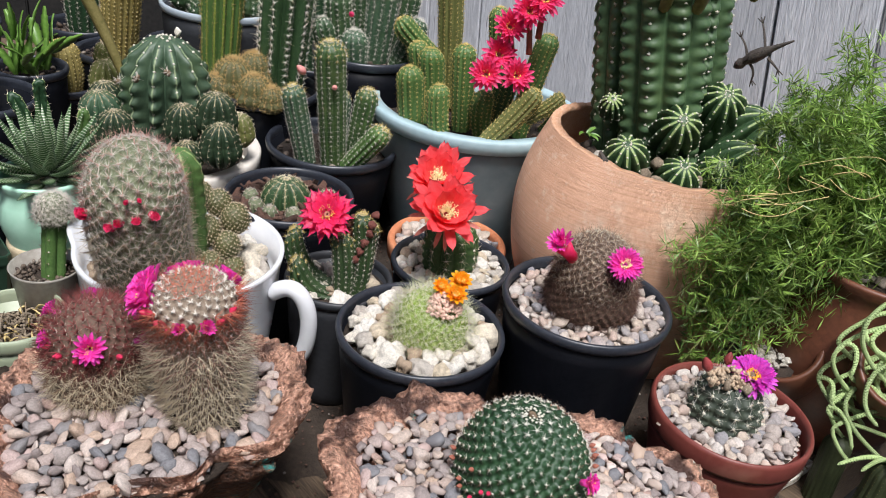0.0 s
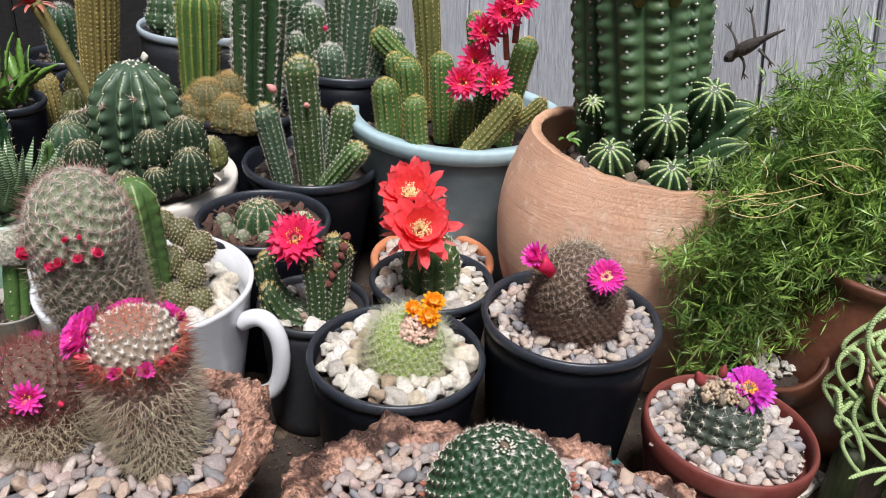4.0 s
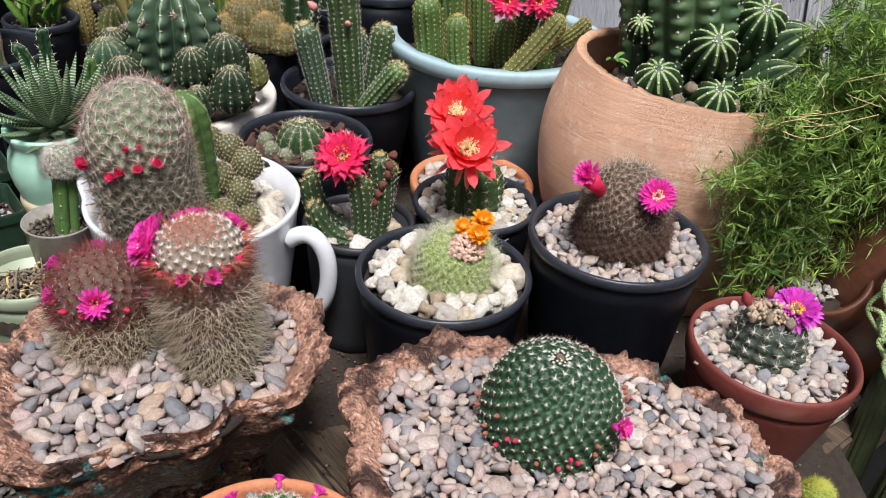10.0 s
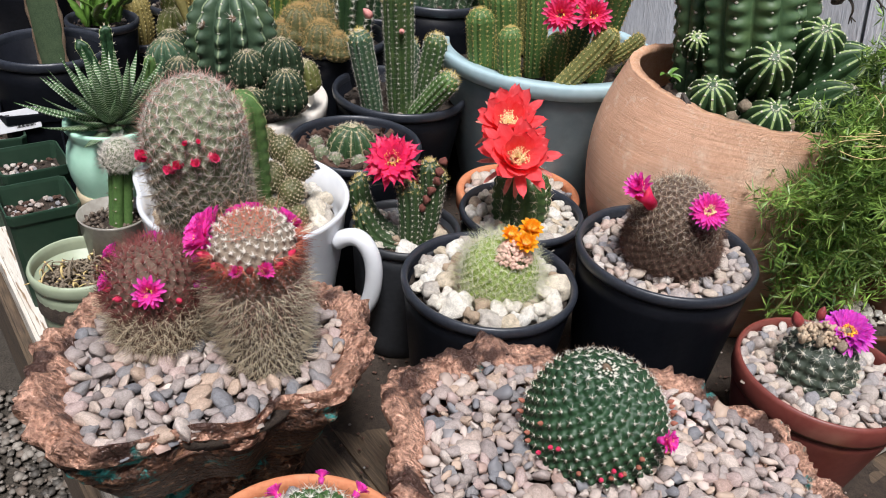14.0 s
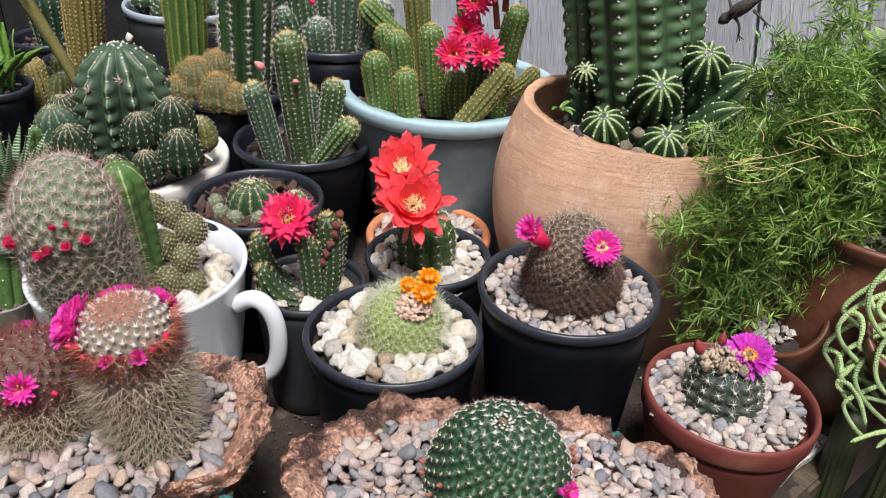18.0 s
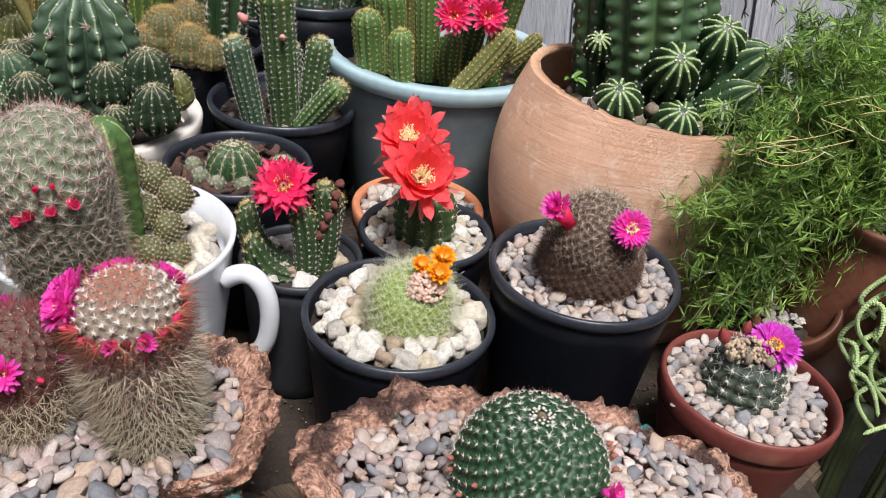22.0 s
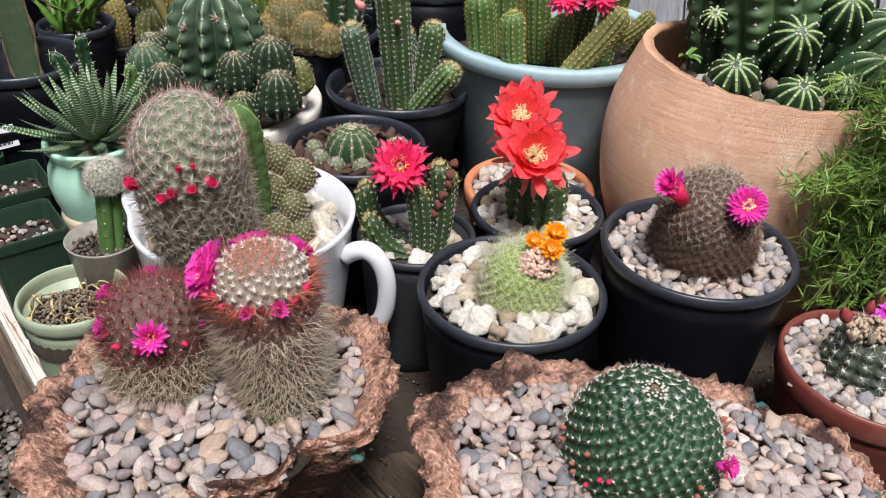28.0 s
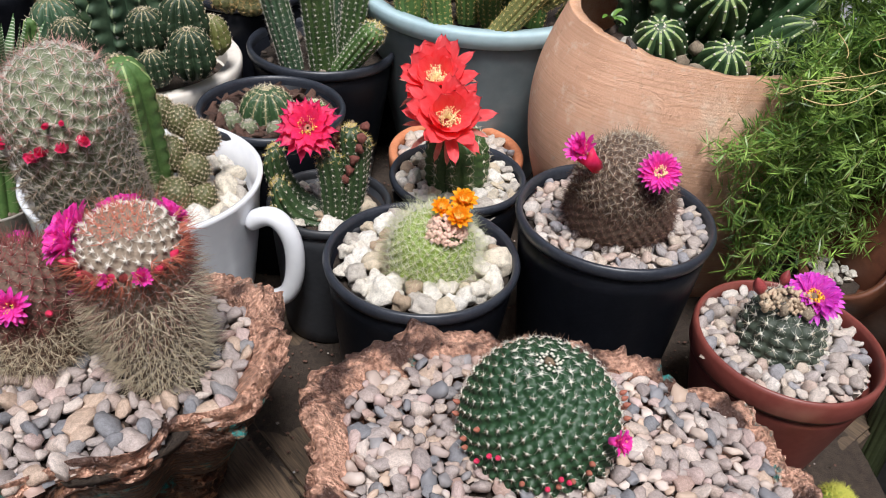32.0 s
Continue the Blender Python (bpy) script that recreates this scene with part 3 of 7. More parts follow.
    if crest and ribs:
        mat, wd, lo = crest
        uu = np.concatenate([np.linspace(lo, u0, 14, endpoint=False) if lo < u0 else [], np.linspace(max(lo, u0), 0.995, 16)])
        cv, cf = [], []
        for k in range(ribs):
            t0 = 2 * np.pi * k / ribs - twist * uu
            kk = rib(t0, uu) * 1.012 + 0.0004 / r
            wob = wd / np.maximum(rad(uu), 0.2 * r)
            row = np.stack([surf(uu, t0 - wob, kk * 0.995), surf(uu, t0, kk), surf(uu, t0 + wob, kk * 0.995)], 1)
            cf.append(grid_faces(len(uu), 3, False) + len(uu) * 3 * k)
            cv.append(row.reshape(-1, 3))
        part("rib_crest", mesh_of("rib_crest", np.concatenate(cv), np.concatenate(cf)), mat, ob)
    keep = ua > 0.03
    if top_only:
        keep = ua > top_only
    A, NA, ua = A[keep], NA[keep], ua[keep]
    if wool is not None:
        tagged(part("areole_wool", blobs("areole_wool", A, wool_size, 0.9, seed), wool, ob), kind="stuff")
    for i, s in enumerate(spines):
        cnt, ln, spread, rd, mat = s[:5]
        lo, hi = (s[5], s[6]) if len(s) > 5 else (0, 1.01)
        sel = (ua >= lo) & (ua <= hi)
        if sel.any():
            tagged(part("spine_coat", spine_mesh("spine_coat", A[sel], NA[sel], cnt, ln * 1.2, spread, rd * 1.55, seed + i, 0.0), mat, ob), kind="stuff")
    return ob


def petal_mesh(name, length, width, curl, tipw=0.15, nl=10, nw=7, cup=0.25):
    """A petal that leaves the centre along +x and rises, with a keel and a pointed tip."""
    v = []
    for i in range(nl):
        s = i / (nl - 1)
        w = width * (np.sin(np.pi * (0.12 + 0.80 * s)) ** 0.8) * (1 if s < 0.9 else 0.75)
        if i == nl - 1:
            w = width * tipw
        ang = curl[0] + (curl[1] - curl[0]) * s
        for j in range(nw):
            q = j / (nw - 1) * 2 - 1
            v.append((s, q * w / 2, cup * w * q * q, ang))
    out = []
    px = pz = 0.0
    last = 0.0
    for i in range(nl):
        s, _, _, ang = v[i * nw]
        px += np.cos(ang) * (s - last) * length
        pz += np.sin(ang) * (s - last) * length
        last = s
        for j in range(nw):
            _, yy, zz, _ = v[i * nw + j]
            zz = zz + 0.05 * width * np.sin(9 * yy / width + 5 * s) * s
            out.append((px - np.sin(ang) * zz, yy, pz + np.cos(ang) * zz))
    return mesh_of(name, out, grid_faces(nl, nw, False))


PETALS = {}


def flower(parent, loc, facing, size, petal_mat, n=16, whorls=2, width=0.32, open_=55.0, tube=0.0, tube_mat=None, stamens=24, stamen_mat=None, label="", tube_r=0.12, name="flower", seed=0, stam_len=0.3, rise=18.0):
    """An open cactus flower: whorls of pointed petals, stamens and a short tube; facing is where it looks."""
    r = random.Random(seed)
    q = Vector(facing).normalized().to_track_quat("Z", "Y").to_matrix().to_4x4()
    base = part(name, lathe(name, [(0.001, -tube), (size * tube_r * 0.7, -tube), (size * tube_r * 0.75, -tube * 0.5), (size * tube_r, -0.02 * size), (size * 0.10, 0.02 * size), (0.001, 0.02 * size)], 14), tube_mat or petal_mat, parent, label, Matrix.Translation(loc) @ q)
    for w in range(whorls):
        ang = radians(90 - open_ + rise * w)
        key = (round(size, 4), w, n, width, open_, rise, petal_mat.name)
        if key not in PETALS:
            if w == 0 and whorls > 1:
                PETALS[key] = petal_mesh("petal", size * 0.52, size * width * 0.72, (ang + 0.30, ang - 0.40), 0.04, cup=0.15)
            else:
                PETALS[key] = petal_mesh("petal", size * 0.48, size * width * 1.05, (ang + 0.35, ang - 0.15), 0.06, cup=0.30)
        for i in range(n):
            a = 360 / n * (i + 0.5 * w) + r.uniform(-6, 6)
            m = pose(0, 0, 0, 0, r.uniform(-7, 7), a) @ Matrix.Translation((size * 0.06, 0, 0))
            part("petal", PETALS[key], petal_mat, base, m=m)
    if stamens:
        rr = np.random.default_rng(seed)
        k = stamens
        a = rr.uniform(0, 6.28, k)
        tilt = rr.uniform(0.05, 0.6, k)
        d = np.stack([np.sin(tilt) * np.cos(a), np.sin(tilt) * np.sin(a), np.cos(tilt)], 1)
        p0 = np.stack([0.07 * size * np.cos(a), 0.07 * size * np.sin(a), np.zeros(k)], 1)
        tips = p0 + d * (size * stam_len * rr.uniform(0.7, 1.1, k))[:, None]
        part("stamen_ring", spine_mesh("stamens", p0, d, 1, size * stam_len * 0.9, (0, 6), size * 0.016, seed), stamen_mat or P_YEL, base)
        part("anther_ring", blobs("anther_ring", tips, size * 0.022, 1.0, seed), stamen_mat or P_YEL, base)
    return base


def broad_petal(name, length, width, curl, cup=0.35, point=0.08, nl=12, nw=7):
    """A broad soft petal, widest past its middle, with a blunt tip; it leaves along +x and rises by curl (start, end)."""
    out, px, pz, last = [], 0.0, 0.0, 0.0
    for i in range(nl):
        s = i / (nl - 1)
        w = 0.30 + 0.70 * math.sin(min(s / 0.62, 1) * math.pi / 2)
        if s > 0.62:
            w *= max(0.0, 1 - ((s - 0.62) / 0.38) ** 2.4) ** 0.5
        w = max(width * w, 0.02 * width)
        ang = curl[0] + (curl[1] - curl[0]) * s
        px += math.cos(ang) * (s - last) * length
        pz += math.sin(ang) * (s - last) * length
        last = s
        for j in range(nw):
            q = j / (nw - 1) * 2 - 1
            zz = cup * w * q * q * (1 - 0.6 * s) + 0.012 * width * math.sin(4 * q + 6 * s) * s
            back = point * length * (1 - abs(q)) * max(0.0, s - 0.8) * 4
            out.append((px - math.sin(ang) * zz + math.cos(ang) * back, q * w / 2, pz + math.cos(ang) * zz + math.sin(ang) * back))
    return mesh_of(name, out, grid_faces(nl, nw, False))


def scarlet_flower(parent, loc, facing, size, tube, seed, label):
    """A deep cup of broad soft petals, loose outer ones, thin pale sepals spread behind, and many cream stamens."""
    r = random.Random(seed)
    q = Vector(facing).normalized().to_track_quat("Z", "Y").to_matrix().to_4x4()
    base = part("flower", lathe("flower", [(0.001, -tube), (size * 0.10, -tube), (size * 0.10, -tube * 0.5), (size * 0.15, -0.04 * size), (size * 0.15, 0.04 * size), (size * 0.08, 0.0), (0.001, 0.0)], 16), STALK, parent, label, Matrix.Translation(loc) @ q)
    rings = [(9, 0.62, 0.38, 72, 52, P_RED, "petal"), (10, 0.70, 0.34, 60, 40, P_RED, "petal"), (8, 0.70, 0.22, 44, 22, P_RED, "petal"), (11, 0.62, 0.085, 16, -30, P_SEPAL, "sepal")]
    for k, (n, L, w, e0, e1, mat, nm) in enumerate(rings):
        stock = [broad_petal(nm, size * L * f, size * w * g, (radians(e0), radians(e1 + d)), 0.16, 0.10, 14, 9) for f, g, d in ((1.0, 1.0, 0), (0.92, 1.12, 10), (1.06, 0.88, -9), (0.97, 1.04, 16))]
        for i in range(n):
            a = 360 / n * (i + 0.5 * (k % 2)) + r.uniform(-9, 9)
            part(nm, stock[r.randrange(4)], mat, base, m=pose(0, 0, -0.014 * size * k, 0, r.uniform(-5, 5), a) @ Matrix.Translation((size * 0.085, 0, 0)))
    rr = np.random.default_rng(seed)
    k = 130
    a, tilt = rr.uniform(0, 6.28, k), rr.uniform(0.05, 0.70, k)
    d = np.stack([np.sin(tilt) * np.cos(a), np.sin(tilt) * np.sin(a), np.cos(tilt)], 1)
    p0 = np.stack([0.06 * size * np.cos(a), 0.06 * size * np.sin(a), np.zeros(k)], 1)
    ln = size * 0.30 * rr.uniform(0.7, 1.1, k)
    part("stamen_ring", spine_mesh("stamen_ring", p0, d, 1, size * 0.28, (0, 5), size * 0.010, seed), P_CREAM, base)
    part("anther_ring", blobs("anther_ring", p0 + d * ln[:, None], size * 0.016, 1.0, seed), P_CREAM, base)
    part("throat", lathe("throat", [(0.001, 0.0), (size * 0.07, 0.004 * size), (size * 0.10, 0.05 * size), (size * 0.12, 0.12 * size)], 16), P_THROAT, base)
    return base


def daisy_bowl(parent, loc, facing, size, petal_mat, tube_mat, tube, seed, label):
    """A wide open flower of many pointed petals in three whorls round a ring of short stamens."""
    r = random.Random(seed)
    q = Vector(facing).normalized().to_track_quat("Z", "Y").to_matrix().to_4x4()
    base = part("flower", lathe("flower", [(0.001, -tube), (size * 0.08, -tube), (size * 0.09, -tube * 0.5), (size * 0.13, -0.03 * size), (size * 0.12, 0.03 * size), (0.001, 0.0)], 14), tube_mat, parent, label, Matrix.Translation(loc) @ q)
    for k, (n, L, w, e0, e1) in enumerate([(11, 0.42, 0.25, 46, 24), (12, 0.52, 0.24, 32, 8), (12, 0.54, 0.17, 16, -12)]):
        stock = [broad_petal("petal", size * L * f, size * w, (radians(e0), radians(e1 + d)), 0.16, 0.34) for f, d in ((1.0, 0), (0.92, 9), (1.06, -8))]
        for i in range(n):
            a = 360 / n * (i + 0.5 * (k % 2)) + r.uniform(-7, 7)
            part("petal", stock[r.randrange(3)], petal_mat, base, m=pose(0, 0, -0.012 * size * k, 0, r.uniform(-4, 4), a) @ Matrix.Translation((size * 0.085, 0, 0)))
    rr = np.random.default_rng(seed)
    k = 70
    a, tilt = rr.uniform(0, 6.28, k), rr.uniform(0.25, 0.75, k)
    d = np.stack([np.sin(tilt) * np.cos(a), np.sin(tilt) * np.sin(a), np.cos(tilt)], 1)
    p0 = np.stack([0.07 * size * np.cos(a), 0.07 * size * np.sin(a), np.zeros(k)], 1)
    part("stamen_ring", spine_mesh("stamen_ring", p0, d, 1, size * 0.17, (0, 5), size * 0.010, seed), P_CRIM, base)
    part("anther_ring", blobs("anther_ring", p0 + d * (size * 0.19 * rr.uniform(0.8, 1.1, k))[:, None], size * 0.012, 1.0, seed), P_YEL, base)
    part("throat", lathe("throat", [(0.001, 0.0), (size * 0.07, 0.004 * size), (size * 0.10, 0.05 * size), (size * 0.11, 0.09 * size)], 16), P_THROAT, base)
    return base


def chain_mesh(name, pts, r0, r1, scale=0.0027):
    """A stem clad in four ranks of tiny overlapping scales, like a braided cord."""
    p = np.asarray(pts, float)
    s = np.concatenate([[0], np.cumsum(np.linalg.norm(np.diff(p, axis=0), axis=1))])
    k = max(8, int(s[-1] / (scale / 4)))
    q = np.linspace(0, s[-1], k)
    p = np.stack([np.interp(q, s, p[:, i]) for i in range(3)], 1)
    for _ in range(6):
        p[1:-1] = (p[:-2] + 2 * p[1:-1] + p[2:]) / 4
    t = np.gradient(p, axis=0)
    t /= np.linalg.norm(t, axis=1)[:, None] + 1e-12
    x = np.cross(t, np.array([0.31, 0.17, 0.93]))
    x /= np.linalg.norm(x, axis=1)[:, None] + 1e-12
    y = np.cross(t, x)
    n = 8
    a = np.linspace(0, 2 * np.pi, n, endpoint=False)
    rad = np.linspace(r0, r1, k)
    rad[-6:] *= np.linspace(1, 0.25, 6)
    saw = (q[:, None] / scale + 0.5 * (np.arange(n) // 2 % 2)[None]) % 1.0
    ring_r = rad[:, None] * (0.80 + 0.38 * saw ** 1.5)
    ring = p[:, None] + ring_r[:, :, None] * (np.cos(a)[None, :, None] * x[:, None] + np.sin(a)[None, :, None] * y[:, None])
    return mesh_of(name, ring.reshape(-1, 3), grid_faces(k, n), False)


def fruit(parent, loc, facing, length, r, mat=None, name="fruit"):
    q = Vector(facing).normalized().to_track_quat("Z", "Y").to_matrix().to_4x4()
    prof = [(0.0004, 0), (r * 0.6, length * 0.04), (r, length * 0.34), (r * 0.82, length * 0.62), (r * 0.42, length * 0.86), (0.0004, length)]
    return part(name, lathe(name, prof, 10), mat or FRUIT, parent, m=Matrix.Translation(loc) @ q)


# ---- stones ----


def pebble_mesh(name, seed, lump=0.18, sub=2):
    bm = bmesh.new()
    bmesh.ops.create_icosphere(bm, subdivisions=sub, radius=1.0)
    r = random.Random(seed)
    o = Vector((r.uniform(0, 50), r.uniform(0, 50), r.uniform(0, 50)))
    for v in bm.verts:
        v.co *= 1 + lump * 1.6 * noise.noise(v.co * 0.9 + o) + lump * 0.6 * noise.noise(v.co * 2.2 + o) + lump * 0.25 * noise.noise(v.co * 5 + o)
    for f in bm.faces:
        f.smooth = True
    me = bpy.data.meshes.new(name)
    bm.to_mesh(me)
    bm.free()
    return me


def stones_of(mat, lump, k=7, seed=0, sub=2):
    out = []
    for i in range(k):
        me = pebble_mesh("pebble", seed + i, lump, sub)
        me.materials.append(mat)
        out.append(me)
    return out


def lump(name, r, seed):
    me = pebble_mesh(name, seed, 0.5, 2)
    me.transform(Matrix.Diagonal((r, r, r * 1.2, 1)))
    return me


ROUND = stones_of(PEBBLE, 0.50, 18, 10)
SMALL = stones_of(PALE, 0.36, 12, 40)
CHUNK = stones_of(WHITE_ROCK, 0.46, 10, 70, 3)
DARKGRIT = stones_of(GRIT, 0.4, 6, 110, 1)


def gravel(name, loc, inside, spread, level, size, count, stock, label, soil_r, avoid=(), seed=0, flat=0.62, gap=0.8, category="gravel", piece="pebble", tries=9000, under=True, soil_mesh=None, more=0):
    """A bed of stones that fills the part of a pot for which inside(x, y) holds; level(x, y) is its height. Avoids (x, y, r) circles."""
    top = thing(name, loc, label, category)
    r = random.Random(seed)
    part("soil", soil_mesh or lathe("soil", [(0.001, -0.016), (soil_r * 0.93, -0.016), (soil_r * 0.985, -0.004), (soil_r * 0.5, -0.002), (0.001, -0.002)], 40), SOIL, top)
    placed = []
    for _ in range(tries):
        if len(placed) >= count + more:
            break
        s = r.uniform(*size) if r.random() > 0.12 else size[1] * r.uniform(1.0, 1.25)
        x, y = r.uniform(-spread[0], spread[0]), r.uniform(-spread[1], spread[1])
        if not inside(x, y, s * 0.8):
            continue
        if any((x - a) ** 2 + (y - b) ** 2 < (c + s * 0.3) ** 2 for a, b, c in avoid):
            continue
        if any((x - a) ** 2 + (y - b) ** 2 < (gap * (s + c)) ** 2 for a, b, c in placed):
            continue
        placed.append((x, y, s))
    rest_v, rest_f, base_i = [], [], 0
    for i, (x, y, s) in enumerate(placed):
        e = Euler((r.gauss(0, 0.5), r.gauss(0, 0.5), r.uniform(0, 6.28)))
        sc = (s * r.uniform(0.95, 1.25), s * r.uniform(0.78, 1.05), s * flat * r.uniform(0.85, 1.25))
        mw = Matrix.LocRotScale((x, y, level(x, y) + s * 0.12 + r.uniform(-0.0008, 0.0030)), e, sc)
        if i < count:
            part(piece, r.choice(stock), None, top, m=mw)
            continue
        me = r.choice(stock)
        co = np.empty(len(me.vertices) * 3)
        me.vertices.foreach_get("co", co)
        a = np.array(mw)
        rest_v.append(co.reshape(-1, 3) @ a[:3, :3].T + a[:3, 3])
        rest_f.append(np.array([q.vertices[:] for q in me.polygons]) + base_i)
        base_i += len(me.vertices)
    if rest_v:
        tagged(part("gravel_rest", mesh_of("gravel_rest", np.concatenate(rest_v), np.concatenate(rest_f)), stock[0].materials[0], top), kind="stuff")
    if under:
        u, n = [], 0
        rng = np.random.default_rng(seed)
        pts = []
        for _ in range(count * 3):
            x, y = rng.uniform(-spread[0], spread[0]), rng.uniform(-spread[1], spread[1])
            if inside(x, y, size[0] * 0.6):
                pts.append((x, y, level(x, y) - size[1] * 0.55))
        if pts:
            base = np.array([[1, 0, 0], [-1, 0, 0], [0, 1, 0], [0, -1, 0], [0, 0, 1], [0, 0, -1], [0.6, 0.6, 0.5], [-0.6, 0.6, 0.5], [0.6, -0.6, 0.5], [-0.6, -0.6, 0.5]], float)
            f = np.array([[0, 6, 8], [6, 2, 4], [6, 4, 8], [2, 7, 4], [7, 1, 9], [7, 9, 4], [9, 3, 8], [9, 8, 4], [0, 2, 6], [2, 1, 7], [1, 3, 9], [3, 0, 8]])
            P = np.array(pts)
            s = rng.uniform(size[0], size[1], len(P))
            v = (P[:, None] + base[None] * (s[:, None] * [1, 0.85, 0.6])[:, None]).reshape(-1, 3)
            ff = (f[None] + 10 * np.arange(len(P))[:, None, None]).reshape(-1, 3)
            tagged(part("gravel_base", mesh_of("gravel_base", v, ff), stock[0].materials[0], top), kind="stuff")
    return top


def disc(rad):
    return lambda x, y, s: x * x + y * y < (rad - s) ** 2


def pot(loc, r, top, label, mat, name="plant_pot", category="plant pot", rim=0.018, lip=0.004, foot=0.74, wall=0.0035, fill=0.02, rim_mat=None, base_z=0.0, step=True, group="", tilt=(0, 0, 0), collar=0.0):
    """A round tapered pot with a rolled rim, standing at base_z; top is the height of its rim."""
    h = top - base_z
    p = thing(name, (loc[0], loc[1], base_z), label, category, group, rot=tilt)
    rb = r * foot
    ri = r - lip
    body = [(0.001, 0.0), (rb - 0.004, 0.0), (rb, 0.004), *[(rb + (ri - rb) * k / 9, 0.004 + (h - rim - 0.004) * k / 9) for k in range(1, 9)], (ri - 0.001, h - rim), (ri - wall, h - rim), (ri - wall - 0.002, h - fill - 0.02), (0.001, h - fill - 0.02)]
    part("body", lathe("body", body), mat, p)
    rb2 = [(ri - wall, h - rim - 0.001), (ri + 0.001, h - rim - 0.001), (r - 0.001, h - rim + 0.002), (r, h - 0.004), (r - 0.0015, h - 0.0006), (r - 0.003, h), (r - lip - wall + 0.001, h - 0.001), (ri - wall, h - 0.006), (ri - wall, h - rim - 0.001)]
    # rims of black pots take the colour with the highlight in it
    part("rim", lathe("rim", rb2), rim_mat or (BLACK_RIM if mat == BLACK else mat), p)
    if collar:
        part("collar", lathe("collar", [(ri * 0.985, h - rim - collar - 0.006), (ri + 0.0015, h - rim - collar - 0.004), (ri + 0.0015, h - rim - collar), (ri * 0.985, h - rim - collar + 0.002)]), mat, p)
    return p

# ---- the place: ground, bench, fence ----
EDGE_ANGLE = 39.7  # the bench and the fence run this many degrees off the view's line


def bench(along, across, z=0.0):
    """From bench coordinates (along its edge away from the viewer, across it towards the fence) to the world."""
    c, s = math.cos(radians(EDGE_ANGLE)), math.sin(radians(EDGE_ANGLE))
    return (across * c - along * s, across * s + along * c, z)


def ground():
    n = 90
    xs = np.linspace(-1, 1, n)
    xs = np.sign(xs) * np.abs(xs) ** 3 * 60
    X, Y = np.meshgrid(xs, xs, indexing="ij")
    Z = -0.72 + 0.012 * np.sin(X * 3.1 + Y * 1.7) * np.exp(-np.hypot(X, Y) / 4)
    v = np.stack([X - 0.5, Y + 0.8, Z], -1).reshape(-1, 3)
    g = part("ground", mesh_of("ground", v, grid_faces(n, n, False)), surface("ground_soil", (0.035, 0.028, 0.022), (0.085, 0.07, 0.055), 40, 0.95, 0.8, depth=0.01), None)
    tagged(g, "bare brown earth strewn with loose gravel", "ground", kind="structure")
    r = random.Random(3)
    stock = stones_of(GROUND_STONE, 0.3, 6, 90, 1)
    rng = np.random.default_rng(5)
    V, Fc, k = [], [], 0
    for _ in range(5200):
        me = r.choice(stock)
        co = np.empty(len(me.vertices) * 3)
        me.vertices.foreach_get("co", co)
        co = co.reshape(-1, 3)
        fa = np.array([p.vertices[:] for p in me.polygons])
        a = r.uniform(0, 6.28)
        s = 0.0035 + 0.0085 * r.random() ** 2
        R2 = np.array([[math.cos(a), -math.sin(a), 0], [math.sin(a), math.cos(a), 0], [0, 0, 1]])
        x, y = r.uniform(-1.0, -0.2), r.uniform(0.45, 1.35)
        V.append((co * [s * 1.2, s, s * 0.6]) @ R2.T + [x, y, -0.713])
        Fc.append(fa + k)
        k += len(co)
    tagged(part("ground_gravel", mesh_of("ground_gravel", np.concatenate(V), np.concatenate(Fc)), GROUND_STONE, None), "loose grey and tan stones on the earth", "gravel", kind="stuff")


ground()

bench_top = thing("plant_bench", bench(0, 0.13, -0.06), "weathered wooden plant bench with a flaking painted edge", "bench", rot=(0, 0, EDGE_ANGLE))
for k in range(7):
    part("plank", box_mesh("plank", 0.138, 2.1, 0.03, 0.004, 0.0015, k, 6), WOOD, bench_top, m=pose(0.115 + 0.1425 * k, 1.290, 0.045, 0, 0, 0))
part("edge_board", box_mesh("edge_board", 0.058, 2.1, 0.085, 0.004, 0.001, 20, 8), PAINTED, bench_top, "flaking white painted board", m=pose(0.010, 1.290, 0.019))
part("skirt_board", box_mesh("skirt_board", 0.012, 2.1, 0.11, 0.003, 0.001, 21, 8), WOOD, bench_top, m=pose(-0.0258, 1.290, -0.014))
for y in (0.30, 2.2):
    for x in (0.05, 0.95):
        part("leg", box_mesh("leg", 0.07, 0.07, 0.66, 0.004), WOOD, bench_top, m=pose(x, y, -0.33))

fence = thing("fence", (0.45, 1.125, -0.72), "tall weathered grey wooden board fence", "fence", kind="structure", rot=(-7.0, -12.0, -46))
for k in range(19):
    part("board", box_mesh("board", 0.142, 0.018, 1.15, 0.002, 0.0008, k, 5), FENCE, fence, m=pose(1.16 - 0.1475 * k, (0.002 if k % 2 else 0.0), 1.19, 0, 0, 0.2 * (k % 3 - 1)))
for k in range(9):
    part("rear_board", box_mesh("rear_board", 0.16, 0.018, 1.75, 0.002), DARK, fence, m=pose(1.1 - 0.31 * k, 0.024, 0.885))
# added board: the shade on the fence's foot is put into its colour
part("shade_base_board", box_mesh("shade_base_board", 2.8, 0.030, 0.63, 0.004, 0.001, 9, 6), DARK, fence, "added base board, near-black to stand for shade below the fence", m=pose(-0.17, 0.010, 0.315))
# added wall, coloured near-black in place of the deep shade behind the pots
screen = thing("shade_wall_back", (-0.85, 1.95, -0.72), "added board wall, deep shade put into its near-black colour", "wall", kind="structure", rot=(0, 0, 8))
